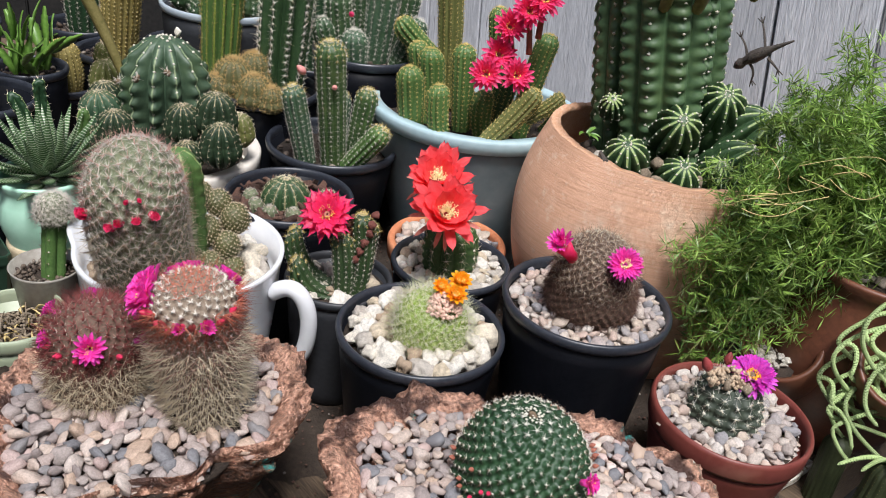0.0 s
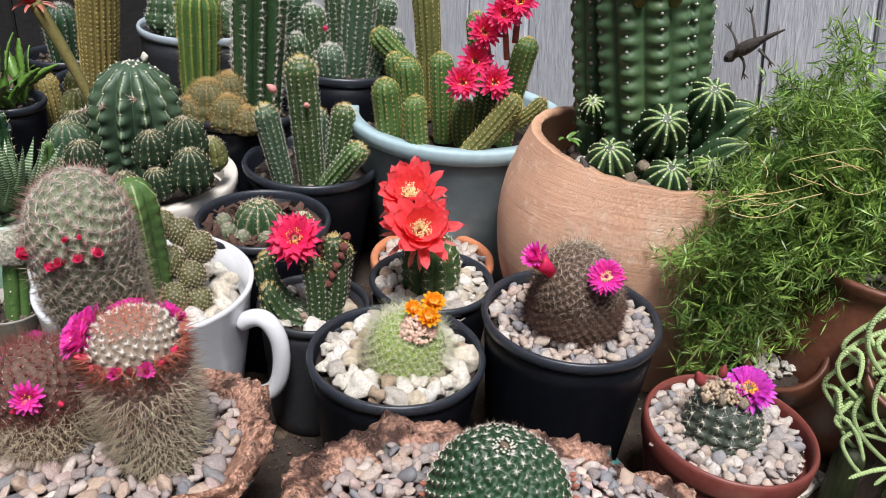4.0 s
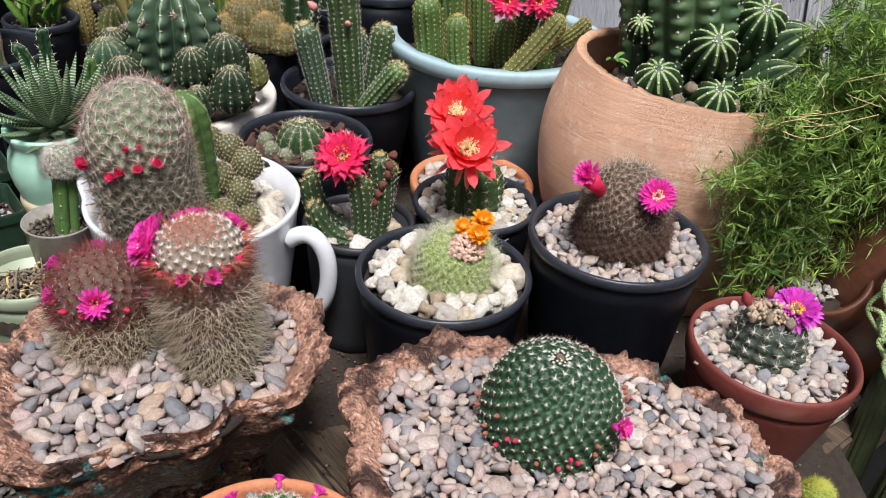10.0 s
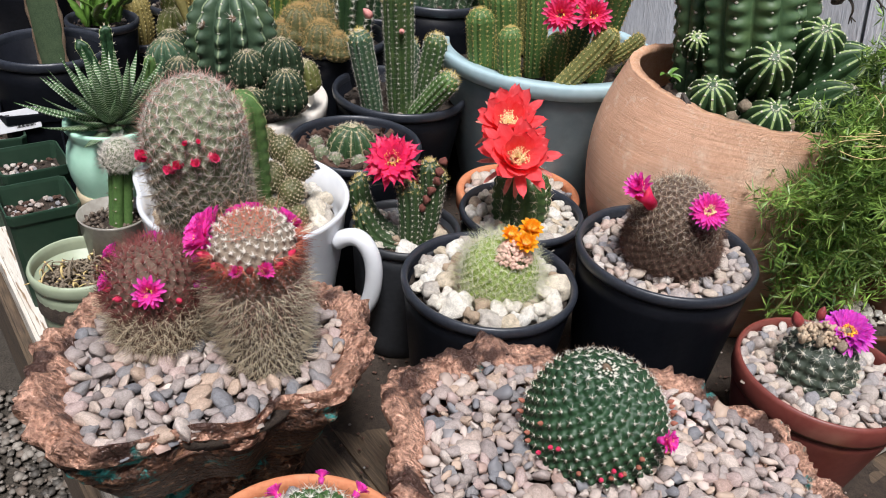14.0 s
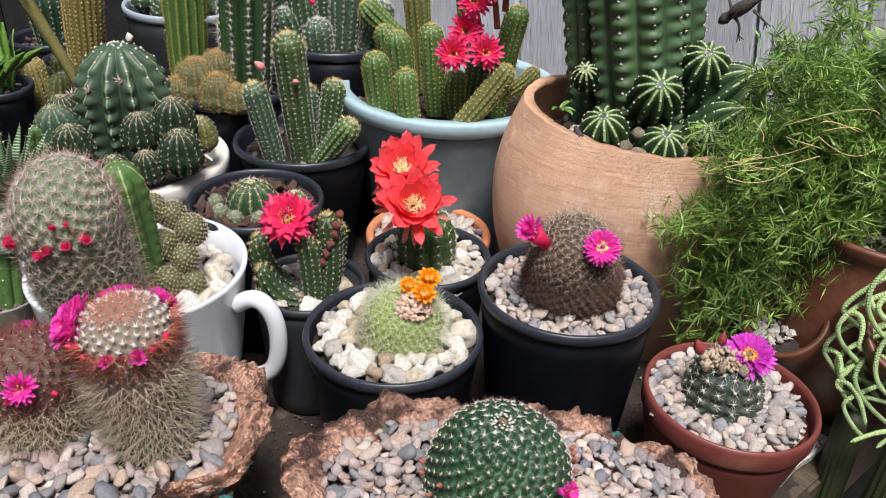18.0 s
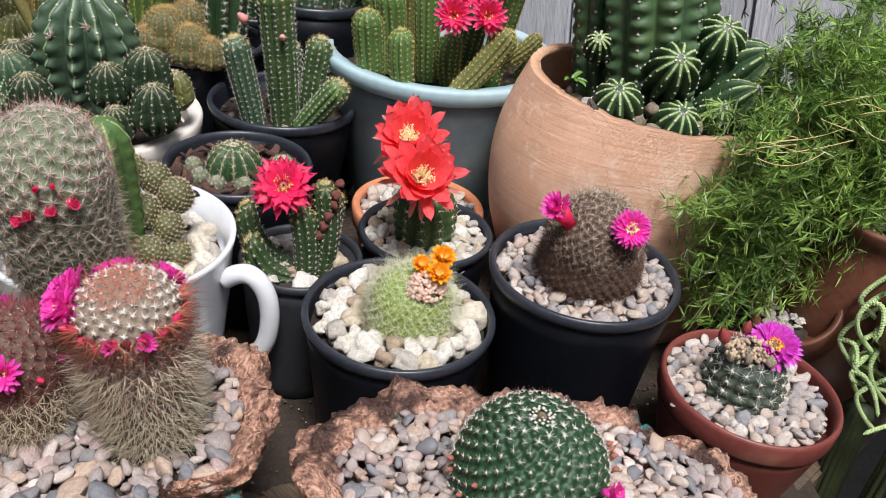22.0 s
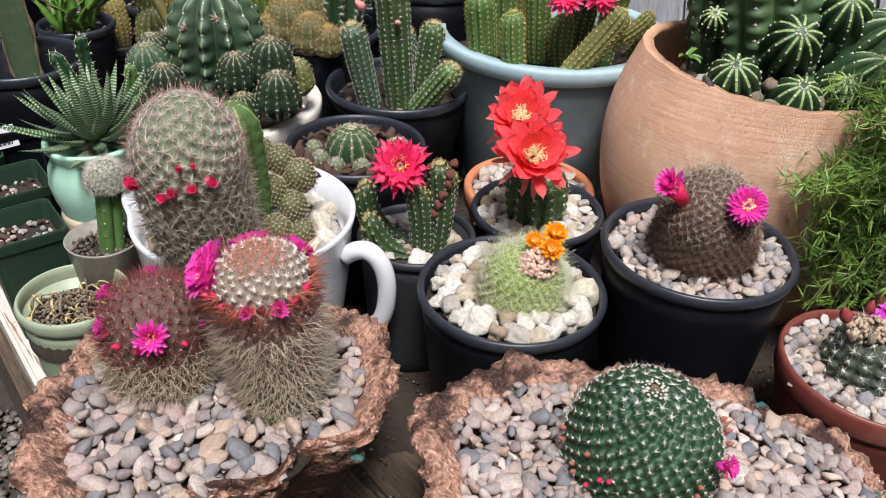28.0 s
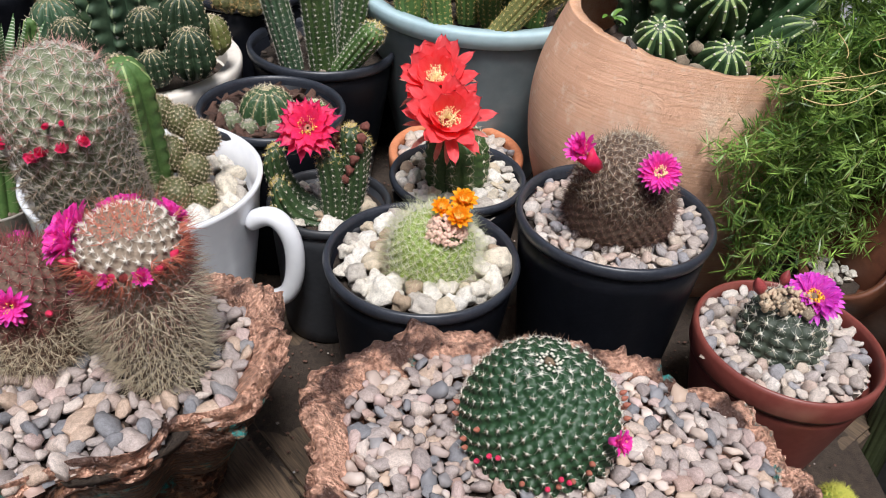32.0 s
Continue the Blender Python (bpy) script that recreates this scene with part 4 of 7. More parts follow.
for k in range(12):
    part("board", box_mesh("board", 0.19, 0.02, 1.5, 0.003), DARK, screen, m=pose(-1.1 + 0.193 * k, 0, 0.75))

part("end_board", box_mesh("end_board", 1.0, 0.03, 0.085, 0.004, 0.001, 22, 8), WOOD, bench_top, m=pose(0.54, 0.224, 0.014))
off = thing("offcut_board", (0.452, 0.694, 0.009), "board offcut with flaking white paint on the bench", "board", rot=(0, 0, 39.7))
part("board", box_mesh("board", 0.10, 0.035, 0.014, 0.003, 0.0015, 31, 4), PAINTED, off)


def soil_litter():
    """Dark spilled soil lying on the planks among the pots, thinning out to an uneven edge."""
    top = thing("spilled_soil", (0.0, 0.0, 0.0), "dark spilled potting soil scattered over the bench planks", "soil")
    nx, ny = 110, 90
    xs, ys = np.linspace(-0.34, 0.46, nx), np.linspace(0.56, 1.26, ny)
    Z = np.empty((nx, ny))
    for i, x in enumerate(xs):
        for j, y in enumerate(ys):
            e = max(abs(x - 0.06) / 0.40, abs(y - 0.91) / 0.35)
            Z[i, j] = 0.0035 + 0.004 * noise.noise(Vector((x * 14, y * 14, 0.3))) + 0.002 * noise.noise(Vector((x * 60, y * 60, 1.3))) - 0.03 * max(0.0, e - 0.72)
    X, Y = np.meshgrid(xs, ys, indexing="ij")
    part("soil_sheet", mesh_of("soil_sheet", np.stack([X, Y, Z], -1).reshape(-1, 3), grid_faces(nx, ny, False)), SOIL, top)
    r = np.random.default_rng(77)
    P = np.stack([r.uniform(-0.30, 0.42, 1500), r.uniform(0.57, 1.2, 1500), np.full(1500, 0.006)], 1)
    tagged(part("crumb_litter", blobs("crumb", P, 0.0017, 0.7, 78), BARK, top), kind="stuff")
    P = np.stack([r.uniform(-0.30, 0.42, 170), r.uniform(0.57, 1.2, 170), np.full(170, 0.006)], 1)
    tagged(part("grit", blobs("grit", P, 0.0017, 0.8, 79), PALE, top), kind="stuff")


soil_litter()
# plain unseen walls, added round the viewer to block low sky light
LIGHT_BLOCK = surface("light_block_wall", (0.20, 0.20, 0.20), (0.28, 0.28, 0.28), 6, 0.9, 0.3)
for nm, x, y, sx, sy in (("unseen_wall_south", 0.0, -1.9, 6.0, 0.12), ("unseen_wall_west", -3.0, 0.6, 0.12, 5.0), ("unseen_wall_east", 2.94, 0.6, 0.12, 5.0), ("unseen_wall_north", 0.0, 3.0, 6.0, 0.12)):
    tagged(part(nm, box_mesh(nm, sx, sy, 2.9, 0.01), LIGHT_BLOCK, None, m=pose(x, y, 0.73)), "plain rough grey-brown wall, unseen, added to block low sky light", "wall", kind="structure")

# ---- copper-coloured rock planters ----


def rock_bowl(name, loc, ax, ay, turn, height, level, harmonics, seed, label, lobes=(), foot_shift=(0.0, 0.0), thin=()):
    """An irregular cast-rock bowl: a rough thick rim, hollow inside, walls drawn in towards the foot. Returns it and its outline."""
    bowl = thing(name, loc, label, "planter", "rock planters", rot=(0, 0, turn))
    nt, prof = 420, [(0.0, level - 0.03), (0.62, level - 0.03), (0.72, level - 0.012), (0.76, level), (0.79, level + 0.008), (0.84, height - 0.003), (0.90, height + 0.002), (0.96, height), (1.0, height - 0.005), (1.01, height - 0.011), (0.99, height - 0.018), (0.95, height - 0.026), (0.84, height * 0.66), (0.73, height * 0.48), (0.63, height * 0.30), (0.57, height * 0.12), (0.55, 0.0), (0.0, 0.0)]
    # finer steps along the profile
    p = np.array(prof)
    s = np.concatenate([[0], np.cumsum(np.hypot(np.diff(p[:, 0]) * ax, np.diff(p[:, 1])))])
    q = np.linspace(0, s[-1], 130)
    pr, pz = np.interp(q, s, p[:, 0]), np.interp(q, s, p[:, 1])
    th = np.linspace(0, 2 * np.pi, nt, endpoint=False)

    def outline(t):
        k = np.ones_like(t)
        for n_, a_, ph in harmonics:
            k = k + a_ * np.cos(n_ * (t - ph))
        c, s_ = np.cos(t), np.sin(t)
        rad = 1.0 / (np.abs(c / ax) ** 2.6 + np.abs(s_ / ay) ** 2.6) ** (1 / 2.6)
        rad = rad * k
        for az, amount, width in lobes:
            dd = (t - radians(az) + np.pi) % (2 * np.pi) - np.pi
            rad = rad + amount * np.exp(-(dd / radians(width)) ** 2)
        return rad
    O = outline(th)

    def rim_width(t):
        k = np.ones_like(t)
        for az, amount, width in thin:
            dd = (t - radians(az) + np.pi) % (2 * np.pi) - np.pi
            k = k * (1 - amount * np.exp(-(dd / radians(width)) ** 4))
        return k
    RW = rim_width(th)
    V = np.empty((130, nt, 3))
    top_i = int(np.argmax(pr))
    for i in range(130):
        w = 1 - (1 - pr[i]) * RW if (pr[i] > 0.7 and i < top_i) else np.full(nt, pr[i])
        V[i, :, 0], V[i, :, 1], V[i, :, 2] = w * O * np.cos(th), w * O * np.sin(th), pz[i]
    low = np.where(np.arange(130) > 60, np.clip(1 - pz / (height - 0.03), 0, 1), 0.0)[:, None]
    V[:, :, 0] += low * foot_shift[0]
    V[:, :, 1] += low * foot_shift[1]
    V = V.reshape(-1, 3)
    o = Vector((seed * 3.7, seed * 1.3, 0))
    P = V.copy()
    for i, v in enumerate(P):
        w = Vector(v)
        rim = min(1.0, max(0.0, (math.hypot(v[0], v[1]) / ((1 - 0.24 * RW[i % nt]) * O[i % nt]) - 0.9) * 6)) if v[2] > height * 0.5 else 1.0 * (math.hypot(v[0], v[1]) > 0.3 * O[i % nt])
        if rim <= 0:
            continue
        n1 = noise.noise(w * 22 + o)
        n2 = noise.turbulence(w * 70 + o, 3, False)
        n3 = noise.noise(w * 150 + o)
        n4 = abs(noise.noise(w * 55 + o * 2))
        n5 = abs(noise.noise(Vector((v[0] * 26, v[1] * 26, v[2] * 110)) + o))
        amp = 0.006 * n1 + 0.004 * (n2 - 0.6) + 0.0020 * n3 + 0.007 * (n4 - 0.25) + 0.007 * (n5 - 0.22) + 0.0014 * noise.noise(w * 320 + o)
        out = Vector((v[0], v[1], 0)).normalized()
        high = max(0.0, min(1.0, (v[2] - (height - 0.05)) / 0.05))
        V[i] += rim * np.array(out * amp * 1.2 + Vector((0, 0, amp * 1.1 * high + 0.006 * noise.noise(Vector((v[0], v[1], 0)) * 14 + o) * high)))
    # below the lip the wall takes the darker rock with shade in it
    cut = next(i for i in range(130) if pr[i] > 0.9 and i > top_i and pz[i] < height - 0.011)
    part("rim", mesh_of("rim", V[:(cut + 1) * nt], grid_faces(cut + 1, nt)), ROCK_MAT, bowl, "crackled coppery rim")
    part("wall", mesh_of("wall", V[cut * nt:], grid_faces(130 - cut, nt)), ROCK_WALL, bowl, "dark rough verdigris wall, shade under the rim in its colour")

    def inside(x, y, s_):
        t = math.atan2(y, x)
        return math.hypot(x, y) < float(outline(np.array([t]))[0]) * (1 - 0.19 * float(rim_width(np.array([t]))[0])) - s_
    return bowl, inside


def rock_material(source, low=0.66):
    m = source.copy()
    n, l = m.node_tree.nodes, m.node_tree.links
    bs = n["Principled BSDF"]
    src = bs.inputs["Base Color"].links[0].from_socket
    tc = n.new("ShaderNodeTexCoord")
    pn = n.new("ShaderNodeTexNoise")
    pn.inputs["Scale"].default_value, pn.inputs["Detail"].default_value, pn.inputs["Roughness"].default_value = 24.0, 6.0, 0.7
    l.new(tc.outputs["Object"], pn.inputs["Vector"])
    mr = n.new("ShaderNodeMapRange")
    mr.inputs["From Min"].default_value, mr.inputs["From Max"].default_value = low, low + 0.06
    l.new(pn.outputs["Fac"], mr.inputs["Value"])
    mx = n.new("ShaderNodeMix")
    mx.data_type = "RGBA"
    l.new(mr.outputs["Result"], mx.inputs["Factor"])
    l.new(src, mx.inputs["A"])
    rgb(mx.inputs["B"], (0.03, 0.25, 0.23))
    l.new(mx.outputs["Result"], bs.inputs["Base Color"])
    bs.inputs["Metallic"].default_value = 0.3
    return m


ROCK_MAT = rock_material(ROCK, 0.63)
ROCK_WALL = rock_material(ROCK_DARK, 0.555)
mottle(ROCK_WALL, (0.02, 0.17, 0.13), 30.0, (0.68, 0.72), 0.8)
A_LOC, B_LOC = (-0.177, 0.508, 0.0), (0.128, 0.484, 0.0)
bowl_a, in_a = rock_bowl("rock_planter", A_LOC, 0.124, 0.114, 0, 0.184, 0.168, [(7, 0.015, 0.6), (11, 0.015, 2.0)], 1, "copper-coloured rough rock planter with verdigris stains on the bench", [(-44, -0.044, 32), (-80, -0.025, 17), (-28, -0.014, 12), (48, 0.014, 22), (-116, 0.006, 18), (172, 0.008, 20)], (-0.010, 0.040), [(-60, 0.86, 56), (110, 0.4, 50)])
bowl_b, in_b = rock_bowl("rock_planter", B_LOC, 0.175, 0.112, -10, 0.152, 0.138, [(3, 0.006, 2.4), (5, 0.008, 1.0)], 2, "long copper-coloured rough rock planter filled with pebbles", [(88, 0.022, 26), (172, 0.012, 12), (-168, -0.014, 14), (142, 0.008, 12)], (0.0, 0.02), [(-85, 0.55, 75), (20, 0.45, 50)])


def turned(inside, deg):
    c, s = math.cos(radians(-deg)), math.sin(radians(-deg))
    return lambda x, y, r: inside(c * x - s * y, s * x + c * y, r)


gravel("pebble_bed", (A_LOC[0], A_LOC[1], 0.170), turned(in_a, 0), (0.14, 0.14), lambda x, y: 0.004, (0.0044, 0.0080), 300, ROUND, "rounded grey, tan and white river pebbles in the rock planter", 0.08, [(0.042, 0.012, 0.031), (-0.044, 0.027, 0.033)], 1, gap=0.70, more=220, tries=18000)
gravel("pebble_bed", (B_LOC[0], B_LOC[1], 0.138), turned(in_b, -10), (0.19, 0.15), lambda x, y: 0.004, (0.0036, 0.0070), 300, ROUND, "rounded grey, tan and blue pebbles round the cactus", 0.08, [(-0.006, 0.024, 0.05)], 2, gap=0.66, tries=32000, more=640)

# the two red-ringed cacti in the first rock planter
c = thing("cactus", (-0.135, 0.531, 0.165), "stout spiny cactus with rust-red crown and magenta flower ring", "cactus", "flowering cacti")
stem(c, (0, 0, 0), (-0.008, -0.015, 0.130), 0.0292, G_ROSE, pitch=0.0058, tub=0.0026, dome=0.62, flat=1.0, foot=0.84, belly=0.03, nt=130, nu=100, seed=1, wool=WOOL_R, wool_size=0.0011,
     spines=[(6, 0.0055, (62, 88), 0.00014, S_GREY, 0, 0.86), (5, 0.0140, (8, 58), 0.00021, S_TAN, 0, 0.70), (2, 0.0120, (5, 50), 0.00018, S_ROSE, 0.45, 0.80), (2, 0.0105, (15, 60), 0.00017, S_BROWN, 0.40, 0.86), (4, 0.0100, (10, 55), 0.00018, S_RED, 0.74, 0.87), (7, 0.0110, (5, 50), 0.00020, S_RED, 0.84, 0.89), (9, 0.0145, (5, 42), 0.00021, S_RUST, 0.872, 0.918), (15, 0.0034, (20, 88), 0.00021, S_WHITE, 0.905, 0.988), (6, 0.0105, (10, 62), 0.00018, S_RUST, 0.978, 1.01)])
rf = random.Random(8)
for i in range(34):
    a = i / 34 * 6.28 + rf.uniform(-0.08, 0.08)
    if rf.random() < 0.10:
        continue
    z, rr = 0.106 + rf.uniform(-0.004, 0.004), 0.0280
    d = (math.cos(a), math.sin(a))
    fruit(c, (rr * d[0] - 0.007, rr * d[1] - 0.012, z), (d[0], d[1], rf.uniform(0.5, 1.6)), rf.uniform(0.009, 0.014), rf.uniform(0.0025, 0.0038), FRUIT_D if i % 2 else FRUIT)
for i, (a, s) in enumerate([(0.85, 0.022), (1.05, 0.024), (1.85, 0.025), (2.15, 0.022), (2.85, 0.032), (3.15, 0.034), (3.50, 0.031), (-1.02, 0.020), (-1.62, 0.015)]):
    d = (math.cos(a), math.sin(a))
    flower(c, (0.031 * d[0] - 0.007, 0.031 * d[1] - 0.013, 0.118 if i < 7 else 0.110), (d[0], d[1] - 0.2, 0.9), s, P_MAG, 15, 2, 0.20, 52 if i < 7 else 24, 0.013, P_MAG, 12, P_YEL, seed=i, tube_r=0.2)
c = thing("cactus", (-0.221, 0.535, 0.163), "short round spiny cactus with wine-red spines and pink flowers", "cactus", "flowering cacti")
stem(c, (0, 0, 0), (-0.004, 0, 0.090), 0.0330, G_WINE, pitch=0.0068, tub=0.0022, dome=1.0, foot=0.84, belly=0.04, nt=120, nu=80, seed=5, wool=WOOL, wool_size=0.0009,
     spines=[(8, 0.0062, (58, 88), 0.00014, S_TAN, 0, 0.62), (5, 0.0042, (50, 86), 0.00014, S_ROSE, 0.6, 1.01), (6, 0.0140, (12, 62), 0.00018, S_TAN, 0, 0.58), (3, 0.0120, (12, 60), 0.00017, S_BROWN, 0, 0.6), (8, 0.0120, (8, 55), 0.00022, S_WINE, 0.56, 1.01), (2, 0.009, (8, 50), 0.0002, S_DARK, 0.5, 1.01), (3, 0.0030, (40, 80), 0.00016, S_WHITE, 0.6, 1.01)])
for i, (a, z) in enumerate([(-1.35, 0.076), (-2.6, 0.068), (0.35, 0.082), (0.75, 0.074), (-3.3, 0.078), (-0.1, 0.066), (2.0, 0.076)]):
    d = (math.cos(a), math.sin(a), 0.6)
    flower(c, (0.034 * d[0], 0.034 * d[1], z), (d[0], d[1], 0.5), 0.024 if i in (0, 2) else 0.019, P_MAG, 14, 2, 0.22, 62 if i < 1 else 45, 0.008, P_MAG, 12, P_YEL, seed=20 + i, tube_r=0.2)
for i in range(6):
    a = -2.9 + 0.42 * i
    fruit(c, (0.034 * math.cos(a), 0.034 * math.sin(a), 0.064), (math.cos(a), math.sin(a), 0.5), 0.0085, 0.0026, FRUIT)

# the domed green cactus in the second rock planter
c = thing("cactus", (0.122, 0.508, 0.136), "broad domed dark green cactus with white star spines", "cactus", "flowering cacti")
stem(c, (0, 0, 0), (0, 0, 0.073), 0.0505, G_DARK, pitch=0.0078, tub=0.0054, dome=0.95, foot=0.88, belly=0.05, nt=190, nu=110, seed=9, wool=WOOL, wool_size=0.0010,
     spines=[(6, 0.0034, (45, 80), 0.00015, S_WHITE, 0, 0.93), (2, 0.0042, (10, 45), 0.00015, S_BROWN, 0, 0.93), (13, 0.0042, (55, 88), 0.00018, S_WHITE, 0.93, 0.993)])
ring = [(q * math.cos(2.4 * k), q * math.sin(2.4 * k), 0.0775 - q * q / 0.085) for k, q in enumerate(np.linspace(0.0045, 0.0095, 24))]
tagged(part("apex_wool", blobs("apex_wool", np.array(ring), 0.0015, 0.8, 6), WOOL, c, "white woolly ring round the crown"), kind="stuff")
part("apex", lump("apex", 0.0036, 410), CORK, c, "brown crown pit", m=Matrix.Translation((0, 0, 0.0745)))
rf = random.Random(4)
for i in range(26):
    a = rf.uniform(-3.3, 0.4)
    z = rf.uniform(0.016, 0.046)
    rr = 0.0525 + 0.003 * math.sin(z * 60)
    fruit(c, (rr * math.cos(a), rr * math.sin(a), z), (math.cos(a), math.sin(a), 0.5), 0.0055, 0.0020, TUBE if i % 5 else FRUIT)
flower(c, (0.043, -0.042, 0.050), (0.70, -0.6, 0.5), 0.018, P_MAG, 12, 2, 0.24, 55, 0.006, P_MAG, 10, P_YEL, seed=31, tube_r=0.2)

# ---- the front row of pots ----
CL = (-0.072, 0.363)
pot(CL, 0.0795, 0.1405, "orange terracotta pot of pebbles and a small cactus", TERRA, rim=0.034, lip=0.003, foot=0.66, wall=0.0045)
gravel("gravel_bed", (*CL, 0.132), disc(0.071), (0.075, 0.075), lambda x, y: 0.0, (0.0056, 0.0108), 190, SMALL, "pale grey and tan stones filling the clay pot", 0.068, [(0.004, 0.012, 0.033)], 3, gap=0.72)
c = thing("cactus", (-0.067, 0.374, 0.123), "small round green cactus with pink flowers in a clay pot", "cactus", "flowering cacti")
stem(c, (0, 0, 0), (0, -0.003, 0.056), 0.0325, G_CMAM, pitch=0.0074, tub=0.0044, dome=0.9, foot=0.85, belly=0.04, nt=190, nu=110, seed=12, wool=WOOL, wool_size=0.0010,
     spines=[(6, 0.0052, (40, 80), 0.00017, S_WHITE), (1, 0.0065, (0, 35), 0.0002, S_BROWN), (9, 0.0045, (20, 75), 0.0002, S_WHITE, 0.93, 0.985), (10, 0.004, (10, 60), 0.00024, S_DARK, 0.985, 1.01)])
for i, (a, z, s) in enumerate([(-1.55, 0.028, 0.018), (2.45, 0.038, 0.016), (2.95, 0.030, 0.015), (0.15, 0.030, 0.016), (0.95, 0.042, 0.015), (1.65, 0.044, 0.012)]):
    flower(c, (0.039 * math.cos(a), 0.039 * math.sin(a), z), (math.cos(a), math.sin(a), 0.4 if i == 0 else 0.5), s, P_MAG, 12, 2, 0.24, 60 if i == 0 else 44, 0.004, P_MAG, 10, P_YEL, seed=40 + i, tube_r=0.2)
for i in range(7):
    a = -2.7 + i * 0.42
    fruit(c, (0.037 * math.cos(a), 0.037 * math.sin(a), 0.022 + 0.003 * (i % 2)), (math.cos(a), math.sin(a), 0.4), 0.007, 0.0024, FRUIT_D)

RB = (0.342, 0.639)
pot(RB, 0.0794, 0.1345, "brick-red plastic pot with gravel and a flowering cactus", REDPL, rim=0.022, lip=0.003, foot=0.66, wall=0.0025, tilt=(0, 2, 0))
gravel("gravel_bed", (*RB, 0.1265), disc(0.072), (0.075, 0.075), lambda x, y: -0.03 * x, (0.0042, 0.0078), 230, SMALL, "small pale grey gravel in the red plastic pot", 0.072, [(-0.003, 0.001, 0.034)], 4, gap=0.72)
c = thing("cactus", (0.339, 0.641, 0.119), "small round dark cactus with woolly crown and violet flower", "cactus", "flowering cacti")
stem(c, (0, 0, 0), (0, 0, 0.056), 0.0355, G_ASH, 15, 0.12, 0.8, 0.10, 0.0098, dome=0.95, foot=0.80, belly=0.12, nt=150, nu=80, seed=14, wool=WOOL, wool_size=0.0017,
     spines=[(8, 0.0068, (55, 84), 0.00016, S_WHITE), (2, 0.007, (5, 45), 0.00016, S_TAN)])
rng_w = np.random.default_rng(21)
wq, wa = np.sqrt(rng_w.random(170)), rng_w.uniform(0, 6.28, 170)
tagged(part("crown", blobs("crown", np.stack([0.024 * wq * np.cos(wa), 0.015 * wq * np.sin(wa), 0.012 * (1 - wq ** 2) + rng_w.normal(0, 0.0014, 170)], 1), 0.0024, 1.0, 5), WOOL_T, c, "woolly tan crown", m=Matrix.Translation((-0.004, -0.006, 0.052))), kind="stuff")
for i in range(13):
    a, q = 2.4 * i, 0.006 + 0.0013 * i
    p0 = (-0.005 + 1.2 * q * math.cos(a), -0.006 + 0.8 * q * math.sin(a), 0.055)
    part("dry_bud", lump("dry_bud", 0.0034 + 0.0009 * (i % 3), 430 + i), (WOOL_T, DRY, CORK)[i % 3], c, m=Matrix.Translation(p0))
    part("dry_tuft", spine_mesh("dry_tuft", np.array([p0]), np.array([(0.3 * math.cos(a), 0.3 * math.sin(a), 0.9)]), 16, 0.009, (5, 70), 0.00022, 450 + i), WOOL_T if i % 2 else S_TAN, c)
fruit(c, (-0.026, 0.004, 0.055), (-0.5, -0.1, 1), 0.018, 0.0056, FRUIT_D, "bud")
fruit(c, (-0.008, 0.010, 0.060), (0.1, 0.1, 1), 0.014, 0.0044, FRUIT_D, "bud")
flower(c, (0.014, -0.002, 0.055), (-0.16, -0.36, 0.90), 0.044, P_PURP, 26, 3, 0.17, 74, 0.010, WOOL_T, 120, P_GOLD, seed=60, stam_len=0.20, tube_r=0.13, label="large violet flower with a yellow centre", rise=13.0)

BR = (0.203, 0.725)
pot(BR, 0.0878, 0.193, "black plastic nursery pot with gravel and a brown cactus", BLACK, group="black nursery pots", rim=0.011, lip=0.0032, foot=0.76)
gravel("gravel_bed", (*BR, 0.184), disc(0.080), (0.085, 0.085), lambda x, y: 0.0, (0.0040, 0.0076), 290, SMALL, "small pale grey and pinkish gravel in the black pot", 0.082, [(-0.001, -0.012, 0.035)], 5, gap=0.72)
c = thing("cactus", (0.204, 0.720, 0.174), "round brown-spined cactus with two magenta flowers", "cactus", "flowering cacti")
stem(c, (0, 0, 0), (-0.004, -0.012, 0.096), 0.0390, G_BROWN, pitch=0.0064, tub=0.0022, dome=1.3, foot=0.70, belly=0.18, nt=130, nu=90, seed=16, wool=WOOL_T, wool_size=0.0006,
     spines=[(9, 0.0052, (50, 88), 0.00014, S_BROWN), (6, 0.0058, (45, 88), 0.00014, S_DARK, 0, 0.7), (4, 0.0085, (10, 60), 0.00016, S_DARK, 0, 0.8), (8, 0.0052, (50, 86), 0.00014, S_GREY, 0.46, 1.01), (3, 0.0085, (5, 50), 0.00016, S_BROWN, 0.45, 1.01), (4, 0.0060, (30, 80), 0.00014, S_TAN, 0.55, 1.01)])
flower(c, (0.013, -0.044, 0.088), (-0.08, -0.78, 0.62), 0.031, P_MAG, 22, 2, 0.18, 76, 0.012, P_MAG, 70, P_CREAM, seed=61, tube_r=0.16, stam_len=0.20, rise=12.0)
flower(c, (-0.045, -0.032, 0.094), (-0.60, -0.45, 0.75), 0.034, P_MAG, 18, 2, 0.19, 36, 0.026, P_CRIM, 24, P_CREAM, seed=62, tube_r=0.24, stam_len=0.25)
fruit(c, (0.030, -0.026, 0.078), (0.7, -0.6, 0.3), 0.008, 0.003, FRUIT)
fruit(c, (-0.036, -0.022, 0.084), (-0.7, -0.5, 0.4), 0.012, 0.0025, FRUIT_D)

